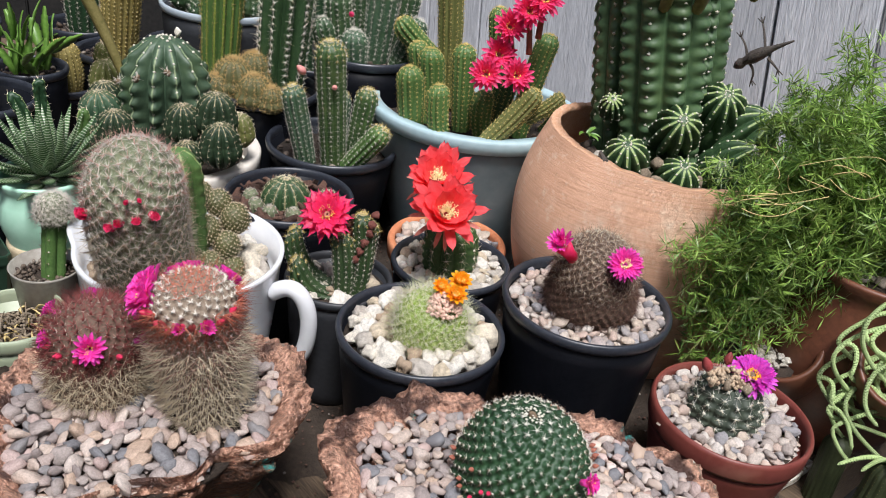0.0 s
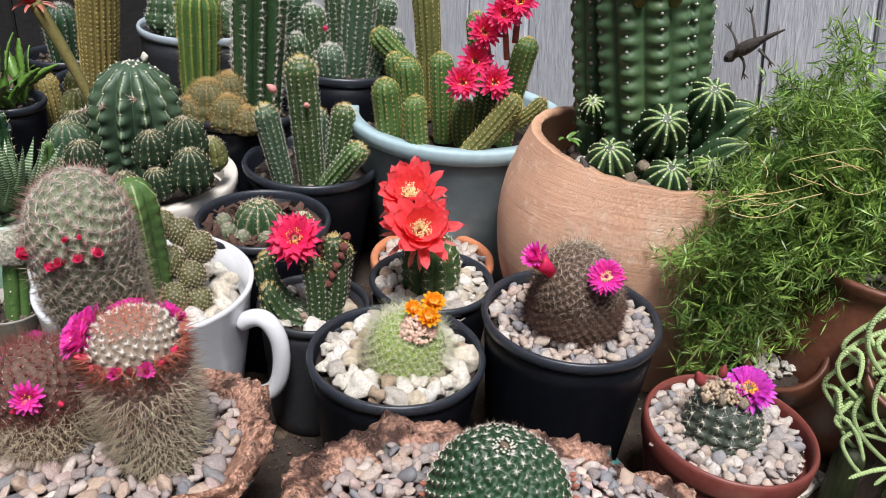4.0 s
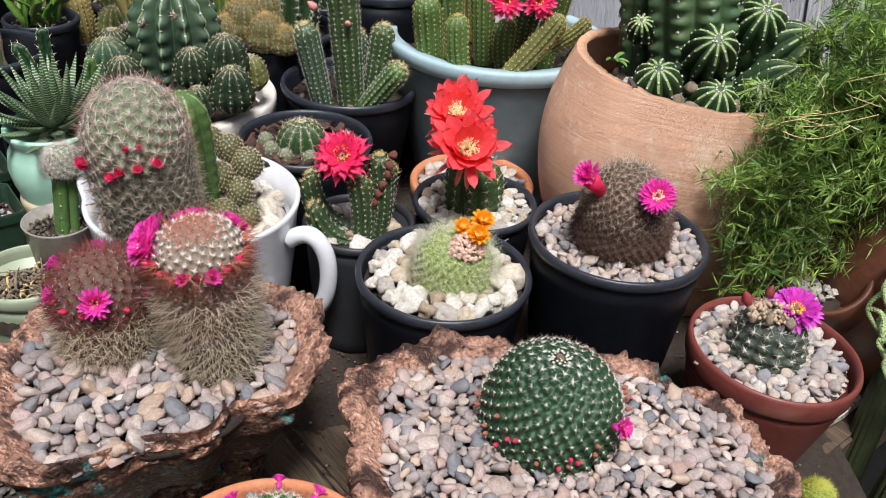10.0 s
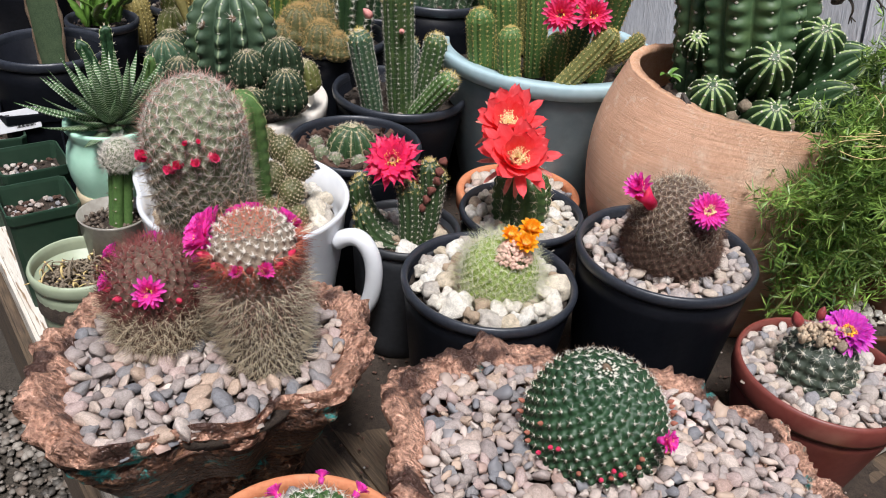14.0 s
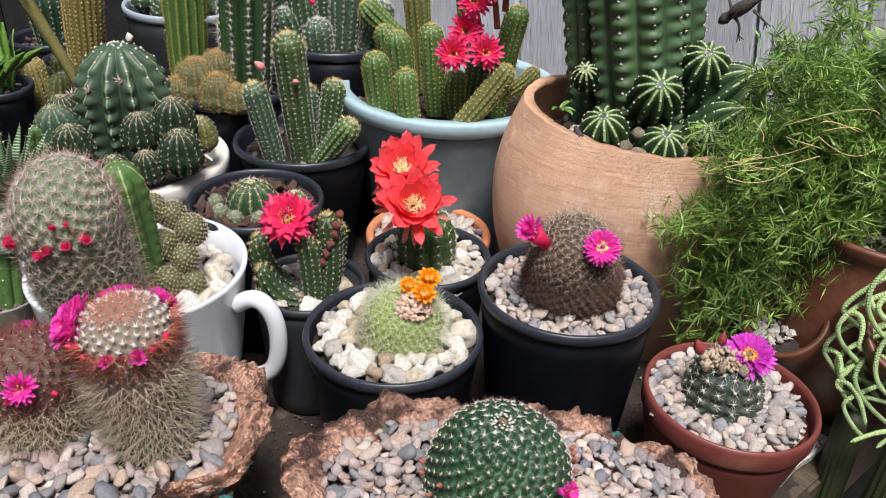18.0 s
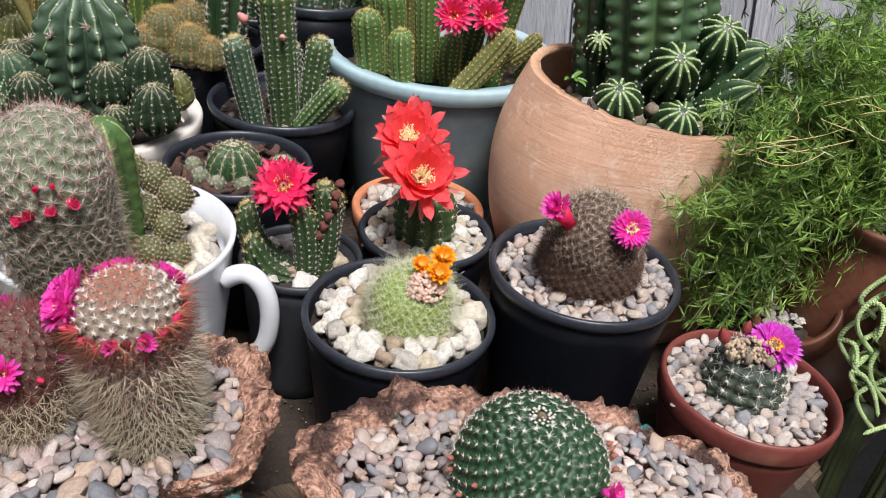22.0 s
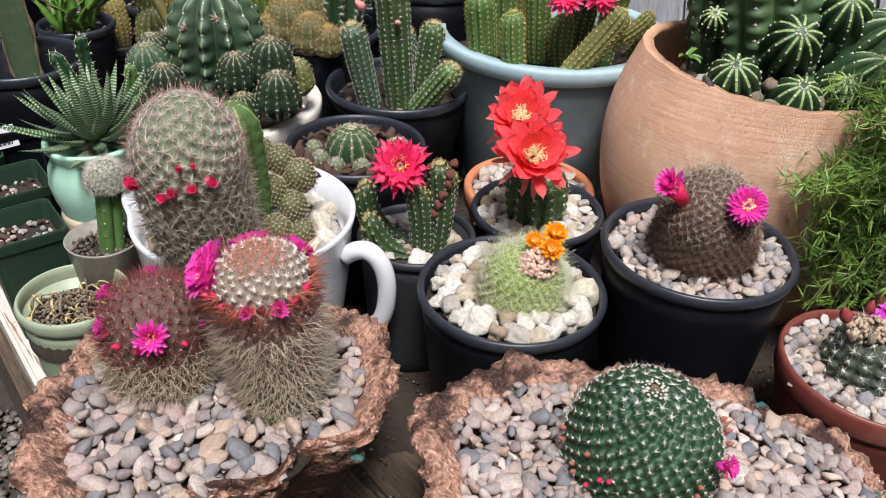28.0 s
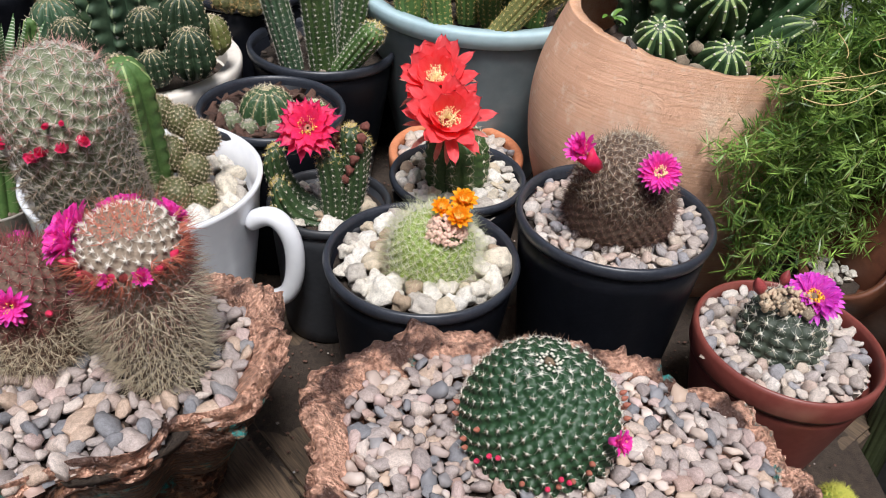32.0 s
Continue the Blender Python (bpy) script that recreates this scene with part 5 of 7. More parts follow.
MB = (0.036, 0.693)
pot(MB, 0.0855, 0.159, "black plastic nursery pot with large white stones", BLACK, group="black nursery pots", rim=0.011, lip=0.0032, foot=0.76)
gravel("stone_bed", (*MB, 0.145), disc(0.075), (0.08, 0.08), lambda x, y: 0.004, (0.0070, 0.0120), 95, CHUNK, "lumpy cream-white stones in the black pot", 0.078, [(0.010, -0.002, 0.034)], 6, flat=0.9, gap=0.74, piece="stone", under=False)
c = thing("cactus", (0.046, 0.690, 0.138), "pale green cactus with soft white spines and orange flowers", "cactus", "flowering cacti")
stem(c, (0, 0, 0), (-0.002, 0, 0.062), 0.0345, G_LIME, pitch=0.0064, tub=0.0028, dome=0.95, foot=0.84, belly=0.10, nt=150, nu=80, seed=18, wool=WOOL_Y, wool_size=0.0009,
     spines=[(9, 0.0090, (38, 85), 0.00010, S_WHITE), (6, 0.0130, (5, 60), 0.00011, S_LIME)])
rng_c = np.random.default_rng(15)
cq, ca_ = np.sqrt(rng_c.random(340)), rng_c.uniform(0, 6.28, 340)
tagged(part("crown", blobs("crown", np.stack([0.0175 * cq * np.cos(ca_), 0.0160 * cq * np.sin(ca_), 0.017 - 0.019 * cq ** 2 + rng_c.normal(0, 0.0006, 340)], 1), 0.0025, 0.9, 3), WOOL_P, c, "woolly pink crown", m=Matrix.Translation((0.008, -0.0140, 0.0560))), kind="stuff")
for i, (x, y, z, s) in enumerate([(0.021, -0.002, 0.078, 0.024), (0.003, -0.008, 0.075, 0.018), (0.017, -0.016, 0.072, 0.023)]):
    flower(c, (x, y, z), (0.15, -0.45 if i == 0 else -0.6, 1), s, P_ORAN, 11, 2, 0.32, 58, 0.008, WOOL_P, 44, P_YEL, seed=64 + i, tube_r=0.2, stam_len=0.30)
for i in range(3):
    a = 1.9 * i
    fruit(c, (0.009 + 0.014 * math.cos(a), -0.006 + 0.014 * math.sin(a), 0.060), (math.cos(a), math.sin(a), 0.7), 0.004, 0.0015, FRUIT_D)

SM = (0.068, 0.844)
pot(SM, 0.0700, 0.153, "small black plastic pot with white gravel and red-flowered cactus", BLACK, group="black nursery pots", rim=0.009, lip=0.003, foot=0.78)
gravel("gravel_bed", (*SM, 0.141), disc(0.064), (0.065, 0.065), lambda x, y: 0.0, (0.0055, 0.0110), 85, CHUNK, "off-white gravel in the small black pot", 0.063, [(-0.001, 0.002, 0.030)], 7, gap=0.7)
c = thing("cactus", (0.067, 0.846, 0.132), "short ribbed green cactus with two big red flowers", "cactus", "flowering cacti")
stem(c, (0, 0, 0), (-0.004, -0.006, 0.076), 0.0325, G_RIB, 11, 0.22, 0.9, 0.05, 0.0105, dome=0.9, foot=0.9, belly=0.05, nt=132, nu=70, seed=21, wool=WOOL, wool_size=0.0015, spines=[(7, 0.007, (40, 85), 0.00016, S_TAN)])
scarlet_flower(c, (-0.016, -0.062, 0.108), (0.04, -0.70, 0.71), 0.057, 0.055, 70, "large scarlet funnel flower with a cream stamen tuft")
scarlet_flower(c, (-0.027, -0.024, 0.128), (-0.06, -0.62, 0.78), 0.054, 0.066, 71, "scarlet flower rising behind the first")

CB = (0.069, 0.965)
pot(CB, 0.0785, 0.113, "terracotta bowl filled with grey gravel behind the black pot", TERRA, rim=0.024, lip=0.004, foot=0.7, wall=0.006)
gravel("gravel_bed", (*CB, 0.105), disc(0.070), (0.072, 0.072), lambda x, y: 0.0, (0.0055, 0.0100), 110, SMALL, "grey gravel in the terracotta bowl", 0.070, [], 8, gap=0.72)
GP = (-0.056, 0.790)
pot(GP, 0.060, 0.148, "charcoal plastic pot with a pink-flowered branching cactus", GREYPL, group="black nursery pots", rim=0.009, lip=0.003, foot=0.78)
gravel("gravel_bed", (*GP, 0.135), disc(0.054), (0.055, 0.055), lambda x, y: 0.0, (0.006, 0.012), 15, CHUNK, "a few pale stones on dark soil", 0.055, [], 9, gap=0.85, under=False)
c = thing("cactus", (-0.056, 0.785, 0.132), "branching ribbed green cactus with one crimson flower", "cactus", "flowering cacti")
for i, (b, t, r, bd) in enumerate([((-0.004, 0.006, 0.0), (-0.054, 0.014, 0.064), 0.0130, (-0.012, 0, -0.012)), ((0.004, -0.010, 0.002), (-0.048, -0.012, 0.042), 0.0135, (-0.006, -0.002, -0.016)), ((0.006, -0.012, 0), (0.000, -0.006, 0.074), 0.0125, (0.002, 0, 0)), ((0.020, -0.004, 0), (0.020, 0.006, 0.094), 0.0125, (0.004, 0, 0)), ((0.022, 0.016, 0), (0.028, 0.020, 0.078), 0.012, (0, 0, 0))]):
    stem(c, b, t, r, G_BRANCH, 10, 0.26, 0.8, 0.05, 0.0062, bend=bd, nt=80, nu=48, seed=80 + i, wool=WOOL, wool_size=0.0008, spines=[(6, 0.0032, (40, 85), 0.00012, S_GREY), (7, 0.0042, (10, 60), 0.00014, S_GOLD, 0.84, 1.01)])
for i in range(18):
    a, z = 2.2 * i, 0.040 + 0.0034 * i
    part("bud", lump("bud", 0.0024 + 0.0009 * (i % 3), 320 + i), TUBE_D if i % 3 else CORK, c, m=Matrix.Translation((0.021 + 0.0135 * math.cos(a), 0.004 + 0.0135 * math.sin(a), z)))
daisy_bowl(c, (-0.016, -0.010, 0.098), (-0.05, -0.74, 0.72), 0.044, P_CRIM, TUBE, 0.030, 75, "crimson flower with a yellow ring of stamens")

CH = (-0.131, 0.909)
pot(CH, 0.0780, 0.184, "black plastic pot with bark chips and a ball cactus", BLACK, group="black nursery pots", rim=0.010, lip=0.003, foot=0.76)
chips = []
for k in range(5):
    bm_ = box_mesh("bark_chip", 1.7, 0.9, 0.28, 0.1, 0.25, k)
    bm_.materials.append(BARK)
    chips.append(bm_)
for k in range(6):
    bm_ = pebble_mesh("bark_chip", 500 + k, 0.6, 2)
    bm_.transform(Matrix.Diagonal((0.95, 0.55, 0.42, 1)))
    bm_.materials.append(BARK)
    chips.append(bm_)
gravel("bark_mulch", (*CH, 0.168), disc(0.071), (0.073, 0.073), lambda x, y: 0.002, (0.006, 0.013), 130, chips, "brown bark chips in the black pot", 0.075, [(-0.004, 0.000, 0.027)], 10, flat=0.9, gap=0.5, category="mulch", piece="bark_chip", under=False)
c = thing("cactus", (-0.135, 0.910, 0.157), "small ball cactus with pale ribs among bark chips", "cactus")
stem(c, (0, 0, 0), (0, -0.003, 0.046), 0.030, G_ECH, 13, 0.26, 1.0, 0.03, 0.0075, dome=0.95, foot=0.85, belly=0.06, nt=140, nu=60, seed=24, wool=WOOL_Y, wool_size=0.0010, spines=[(5, 0.0045, (40, 85), 0.0002, S_TAN)], crest=(CREST_T, 0.0008, 0.35))
for i, (x, y) in enumerate([(-0.030, -0.022), (-0.012, -0.036), (0.014, -0.036), (-0.040, 0.0)]):
    stem(c, (x, y, 0.004), (x * 1.1, y * 1.1, 0.026), 0.0092, G_NET, 9, 0.16, nt=54, nu=30, pitch=0.005, seed=600 + i, wool=WOOL_T, wool_size=0.0008, spines=[(6, 0.003, (40, 85), 0.00016, S_GREY)], name="offset")
c2 = thing("cactus", (-0.084, 0.895, 0.158), "tiny green cactus at the pot's edge", "cactus")
stem(c2, (0, 0, 0), (0, 0, 0.040), 0.014, G_MID, 10, 0.18, nt=60, nu=40, pitch=0.006, seed=25, wool=WOOL_Y, wool_size=0.0010, spines=[(6, 0.004, (40, 85), 0.0002, S_TAN)])

# ---- white jug with its group of cacti ----
MG = (-0.218, 0.757)


def jug(loc, r, top):
    m = thing("white_jug", (loc[0], loc[1], 0), "white glazed jug with a loop handle and spout as planter", "jug")
    h = top
    prof = [(0.001, 0.0), (r * 0.62, 0.0), (r * 0.64, 0.006), (r * 0.70, 0.02), (r * 0.86, h * 0.35), (r * 0.93, h * 0.65), (r * 0.965, h * 0.9), (r * 0.995, h - 0.005), (r, h - 0.001), (r - 0.002, h), (r - 0.005, h - 0.001), (r * 0.91, h * 0.85), (r * 0.90, h * 0.78), (0.001, h * 0.78)]
    me = lathe("body", prof, 96)
    for v in me.vertices:
        a = math.atan2(v.co.y, v.co.x)
        d = abs((a - math.radians(172) + math.pi) % (2 * math.pi) - math.pi)
        if d < 0.42 and v.co.z > h * 0.7 and math.hypot(v.co.x, v.co.y) > r * 0.85:
            k = (math.cos(d / 0.42 * math.pi) * 0.5 + 0.5) * ((v.co.z / h - 0.7) / 0.3) ** 1.5
            v.co.x *= 1 + 0.15 * k
            v.co.y *= 1 + 0.15 * k
            v.co.z += 0.006 * k
    part("body", me, ENAMEL, m)
    a = radians(-14)
    ca, sa = math.cos(a), math.sin(a)
    path = [(r * 0.965, h - 0.031), (r * 1.06, h - 0.023), (r * 1.17, h - 0.019), (r * 1.27, h - 0.025), (r * 1.345, h - 0.040), (r * 1.37, h - 0.060), (r * 1.35, h - 0.086), (r * 1.26, h - 0.112), (r * 0.74, h - 0.128)]
    t = np.linspace(0, len(path) - 1, 40)
    P = np.array(path)
    rr, zz = np.interp(t, range(len(path)), P[:, 0]), np.interp(t, range(len(path)), P[:, 1])
    for _ in range(6):
        rr[1:-1] = (rr[:-2] + 2 * rr[1:-1] + rr[2:]) / 4
        zz[1:-1] = (zz[:-2] + 2 * zz[1:-1] + zz[2:]) / 4
    part("handle", tube_mesh("handle", np.stack([rr * ca, rr * sa, zz], 1), 0.0090, 16), ENAMEL, m, "looped white handle")
    return m


jug(MG, 0.105, 0.185)
gravel("stone_bed", (*MG, 0.158), disc(0.092), (0.094, 0.094), lambda x, y: 0.0, (0.008, 0.0155), 80, CHUNK, "cream-white stones in the jug", 0.092, [(-0.004, -0.057, 0.036), (0.036, -0.010, 0.026), (0.012, -0.010, 0.022)], 11, flat=0.8, gap=0.64, piece="stone", under=False)
c = thing("cactus", (-0.222, 0.692, 0.155), "tall thick cactus netted in grey spines with red flowers", "cactus", "flowering cacti")
TALL_TIP, TALL_BEND = np.array([0.003, -0.064, 0.192]), np.array([0.0, -0.014, 0.0])
stem(c, (0, 0, 0), TALL_TIP, 0.0385, G_NET, pitch=0.0084, tub=0.0028, dome=1.25, foot=0.90, belly=0.03, nt=130, nu=120, seed=30, bend=TALL_BEND, wool=WOOL_T, wool_size=0.0008,
     spines=[(15, 0.0066, (62, 88), 0.00016, S_ASH, 0, 0.6), (19, 0.0068, (62, 88), 0.00016, S_ASH, 0.58, 1.01), (2, 0.0100, (8, 55), 0.00019, S_TAN, 0, 0.70), (1, 0.0100, (8, 55), 0.00017, S_BROWN, 0, 0.70), (3, 0.0090, (8, 55), 0.00015, S_BROWN, 0.66, 0.86), (4, 0.0100, (8, 60), 0.00016, S_ROSE, 0.80, 1.01)])
for i, (a, u, w) in enumerate([(-2.40, 0.685, 1.5), (-2.66, 0.67, 1.3), (-1.744, 0.665, 1.25), (-1.57, 0.695, 1.1), (-1.25, 0.710, 1.15), (-0.92, 0.728, 1.15), (-1.40, 0.80, 0.55), (-1.15, 0.81, 0.5)]):
    ax = u * TALL_TIP + 4 * u * (1 - u) * TALL_BEND
    flower(c, (ax[0] + 0.041 * math.cos(a), ax[1] + 0.041 * math.sin(a), ax[2] + 0.003 - 0.004 * math.sin(a)), (math.cos(a), math.sin(a), 0.3), 0.0125 * w, P_PINK if i % 3 else P_CRIM, 8, 2, 0.46, 14, 0.007, FRUIT, 0, seed=500 + i, tube_r=0.30, name="flower_bud", rise=10.0)
c = thing("cactus", (-0.199, 0.772, 0.150), "clump of small round olive cacti crowded together", "cactus")
c.scale = (0.88, 0.90, 0.86)
for i, (x, y, z) in enumerate([(-0.006, 0.010, 0.098), (0.017, 0.006, 0.092), (0.038, -0.002, 0.078), (-0.014, -0.014, 0.074), (0.010, -0.020, 0.068), (0.034, -0.024, 0.054), (-0.006, -0.040, 0.046), (0.019, -0.044, 0.034), (0.042, -0.034, 0.028), (0.004, -0.058, 0.020)]):
    r = 0.0150 + 0.0014 * math.sin(3.7 * i)
    stem(c, (x, y, z - 1.15 * r), (x, y - 0.004, z + 1.1 * r), r, G_CLUMP, pitch=0.0042, tub=0.0014, dome=1.1, foot=0.45, belly=0.10, nt=64, nu=44, seed=100 + i, wool=WOOL_T, wool_size=0.0006, spines=[(9, 0.0026, (30, 88), 0.00010, S_TAN), (2, 0.0034, (10, 60), 0.00010, S_BROWN)])
c = thing("cactus", (-0.206, 0.747, 0.150), "smooth green column cactus with few ribs", "cactus")
stem(c, (0, 0, 0), (-0.003, -0.025, 0.158), 0.0225, G_MID, 6, 0.30, 0.9, 0.06, 0.013, dome=1.3, nt=96, nu=70, seed=33, wool=WOOL_Y, wool_size=0.0013, spines=[(3, 0.003, (30, 80), 0.0002, S_BROWN)], crest=(CREST, 0.0009, 0.1))

# ---- small pots on the bench's edge ----
PG = (-0.366, 0.690)
pot(PG, 0.0505, 0.126, "sage-green plastic pot with a dried plant", PALEG, rim=0.014, lip=0.003, foot=0.72, wall=0.002)
c = thing("dried_plant", (*PG, 0.100), "withered brown plant with shrivelled leaves on soil", "plant")
part("soil", lathe("soil", [(0.046, -0.02), (0.046, 0.0), (0.02, 0.003), (0.001, 0.003)], 32), SOIL, c)
for i in range(80):
    a, rr = RNG.uniform(0, 6.28), 0.041 * math.sqrt(RNG.uniform(0, 1))
    h = RNG.uniform(0.008, 0.026)
    p0 = (rr * math.cos(a), rr * math.sin(a), 0)
    wd = RNG.uniform(0.35, 0.9)
    part("leaf", tube_mesh("leaf", bezier(p0, (p0[0] + RNG.normal(0, 0.006), p0[1] + RNG.normal(0, 0.006), h), (p0[0] + RNG.normal(0, 0.012), p0[1] + RNG.normal(0, 0.012), h * RNG.uniform(0.4, 1.1)), 6), [wd * q for q in (0.0008, 0.0016, 0.0021, 0.0018, 0.0011, 0.0004)], 5), DRY if i % 3 else STRAW, c)
rng_d = np.random.default_rng(63)
dq, da = 0.040 * np.sqrt(rng_d.random(420)), rng_d.uniform(0, 6.28, 420)
tagged(part("litter", blobs("litter", np.stack([dq * np.cos(da), dq * np.sin(da), 0.002 + 0.014 * (1 - dq / 0.04) * rng_d.random(420)], 1), 0.0022, 0.8, 64), DRY, c, "crumbled dry leaf litter"), kind="stuff")

CU = (-0.360, 0.758)
cup = thing("plastic_cup", (*CU, 0.0), "cloudy clear plastic cup filled with gritty soil", "cup")
part("wall", lathe("wall", [(0.001, 0.0), (0.026, 0.0), (0.035, 0.141), (0.0365, 0.144), (0.0345, 0.144), (0.0325, 0.126), (0.001, 0.126)], 40), CUP, cup)
gravel("grit", (*CU, 0.132), disc(0.034), (0.035, 0.035), lambda x, y: 0.0, (0.0018, 0.0036), 110, DARKGRIT, "dark gritty soil with pale specks in the cup", 0.0335, [(0, 0, 0.012)], 12, category="soil", under=False)
c = thing("grafted_cactus", (*CU, 0.126), "green three-sided rootstock topped by a white woolly cactus", "cactus")
stem(c, (0.006, 0, 0), (0.010, 0.010, 0.070), 0.0128, G_MID, 4, 0.42, 0.9, 0.03, 0.012, dome=0.4, foot=1.0, nt=64, nu=40, seed=35, wool=WOOL, wool_size=0.0011, spines=[(3, 0.003, (20, 70), 0.0002, S_BROWN)], name="rootstock")
stem(c, (0.0100, 0.010, 0.064), (0.0105, 0.009, 0.096), 0.0150, G_NET, pitch=0.005, tub=0.001, dome=1.0, foot=0.7, belly=0.2, nt=60, nu=40, seed=36, wool=WOOL, wool_size=0.0012, spines=[(18, 0.0075, (25, 88), 0.00013, S_ASH, 0, 0.93), (10, 0.0055, (40, 88), 0.00012, S_WHITE)], name="scion", label="fuzzy white grafted top")

# mint planter with a striped rosette
PL = (-0.394, 0.848)
p = thing("ceramic_planter", (*PL, 0.0), "mint-green glazed ceramic planter with flared shoulders", "planter")
part("body", lathe("body", [(0.001, 0.0), (0.030, 0.0), (0.033, 0.03), (0.036, 0.09), (0.041, 0.122), (0.048, 0.145), (0.0505, 0.162), (0.048, 0.178), (0.0435, 0.188), (0.0440, 0.194), (0.0485, 0.202), (0.0480, 0.206), (0.043, 0.205), (0.041, 0.190), (0.001, 0.188)], 64, 0.010, 3), MINT, p)
part("base_band", lathe("base_band", [(0.031, 0.0), (0.035, 0.028), (0.040, 0.085), (0.044, 0.110), (0.0455, 0.122), (0.044, 0.128), (0.038, 0.126)], 64, 0.010, 3), SAND, p, "tan glazed lower band")
h = thing("haworthia", (PL[0], PL[1] + 0.012, 0.198), "spiky dark green rosette with white-banded leaves", "succulent")


def banded_leaf(parent, az, el, length, width, curl):
    n = 16
    s = np.linspace(0, 1, n)
    ang = el + curl * s
    x = np.concatenate([[0], np.cumsum(np.cos(ang[:-1]) * length / (n - 1))])
    z = np.concatenate([[0], np.cumsum(np.sin(ang[:-1]) * length / (n - 1))])
    w = width * np.clip(np.sin(np.pi * (0.30 + 0.70 * s)), 0.0, 1) * (1 - 0.25 * s) + 0.0003
    prof = [(-1.0, 0.10), (-0.55, -0.32), (0, -0.45), (0.55, -0.32), (1.0, 0.10), (0.45, 0.16), (-0.45, 0.16)]
    V = []
    for i in range(n):
        for q, t in prof:
            V.append((x[i] - math.sin(ang[i]) * t * w[i], q * w[i], z[i] + math.cos(ang[i]) * t * w[i]))
    ob = part("leaf", mesh_of("leaf", V, grid_faces(n, 7)), HAW, parent, m=pose(0, 0, 0, 0, 0, az))
    bands, faces, k = [], [], 0
    for i in range(2, 26):
        f = i / 26.5
        j = f * (n - 1)
        a = int(j)
        fr = j - a
        lerp = lambda arr: arr[a] * (1 - fr) + arr[min(a + 1, n - 1)] * fr
        cx, cz, cw, ca = lerp(x), lerp(z), lerp(w), lerp(ang)
        ring = ((-1.0, 0.10), (-0.55, -0.34), (0, -0.47), (0.55, -0.34), (1.0, 0.10), (0.45, 0.19), (-0.45, 0.19))
        for q, t in ring:
            for off in (-0.0004, 0.0004):
                bands.append((cx - math.sin(ca) * t * cw * 1.06 + math.cos(ca) * off, q * cw * 1.03, cz + math.cos(ca) * t * cw * 1.06 + math.sin(ca) * off))
        for q in range(7):
            q2 = (q + 1) % 7
            faces.append((k + 2 * q, k + 2 * q + 1, k + 2 * q2 + 1, k + 2 * q2))
        k += 14
    part("white_banding", mesh_of("white_banding", bands, faces), HAW_W, ob)
    return ob


for i in range(58):
    az = 137.5 * i
    el = -0.05 + 1.25 * (i / 58)
    banded_leaf(h, az, el, 0.100 - 0.026 * (i / 58) + 0.008 * math.sin(5.0 * i), 0.0094 - 0.002 * (i / 58), 0.30 + 0.25 * (i / 58))
for i in range(3):
    part("stone", CHUNK[i], None, h, m=Matrix.LocRotScale((-0.012 + 0.012 * i, -0.022 + 0.002 * i, 0.002), Euler((0, 0, i)), (0.010, 0.007, 0.005)))


def square_pot(loc, s, top, turn, mat, label, group=""):
    """A square tapered seedling pot with a folded rim and soil."""
    p = thing("square_pot", (*loc, 0), label, "plant pot", group, rot=(0, 0, turn))
    def ring(half, z, k=0.14):
        out = []
        for q in range(4):
            a = radians(90 * q)
            for f in (-1 + k, 1 - k):
                x, y = half, half * f
                out.append((x * math.cos(a) - y * math.sin(a), x * math.sin(a) + y * math.cos(a), z))
        return out
    rows = [(s * 0.05, 0), (s * 0.72, 0.0), (s * 0.74, 0.003), (s * 0.96, top - 0.012), (s * 1.0, top - 0.012), (s * 1.02, top - 0.002), (s * 1.01, top), (s * 0.97, top), (s * 0.95, top - 0.004), (s * 0.92, top - 0.028), (s * 0.05, top - 0.028)]
    V = [v for half, z in rows for v in ring(half, z)]
    part("body", mesh_of("body", V, grid_faces(len(rows), 8), False), mat, p)
    n = 22
    g = np.linspace(-0.9, 0.9, n) * s
    X, Y = np.meshgrid(g, g, indexing="ij")
    Z = top - 0.024 + np.array([[0.006 * noise.noise(Vector((a * 90 + loc[0] * 40, b * 90, 1.0))) for b in g] for a in g])
    part("soil", mesh_of("soil", np.stack([X, Y, Z], -1).reshape(-1, 3), grid_faces(n, n, False)), SOIL, p)
    r = random.Random(int(abs(loc[0]) * 1000))
    for i in range(14):
        part("bark_chip", r.choice(chips), None, p, m=Matrix.LocRotScale((r.uniform(-0.75, 0.75) * s, r.uniform(-0.75, 0.75) * s, top - 0.020), Euler((r.uniform(-.4, .4), r.uniform(-.4, .4), r.uniform(0, 6))), (r.uniform(0.003, 0.007),) * 3))
    for i in range(58):
        part("pebble", r.choice(SMALL), None, p, m=Matrix.LocRotScale((r.uniform(-0.8, 0.8) * s, r.uniform(-0.8, 0.8) * s, top - 0.021), Euler((0, 0, r.uniform(0, 6))), (r.uniform(0.0014, 0.0034),) * 3))
    return p


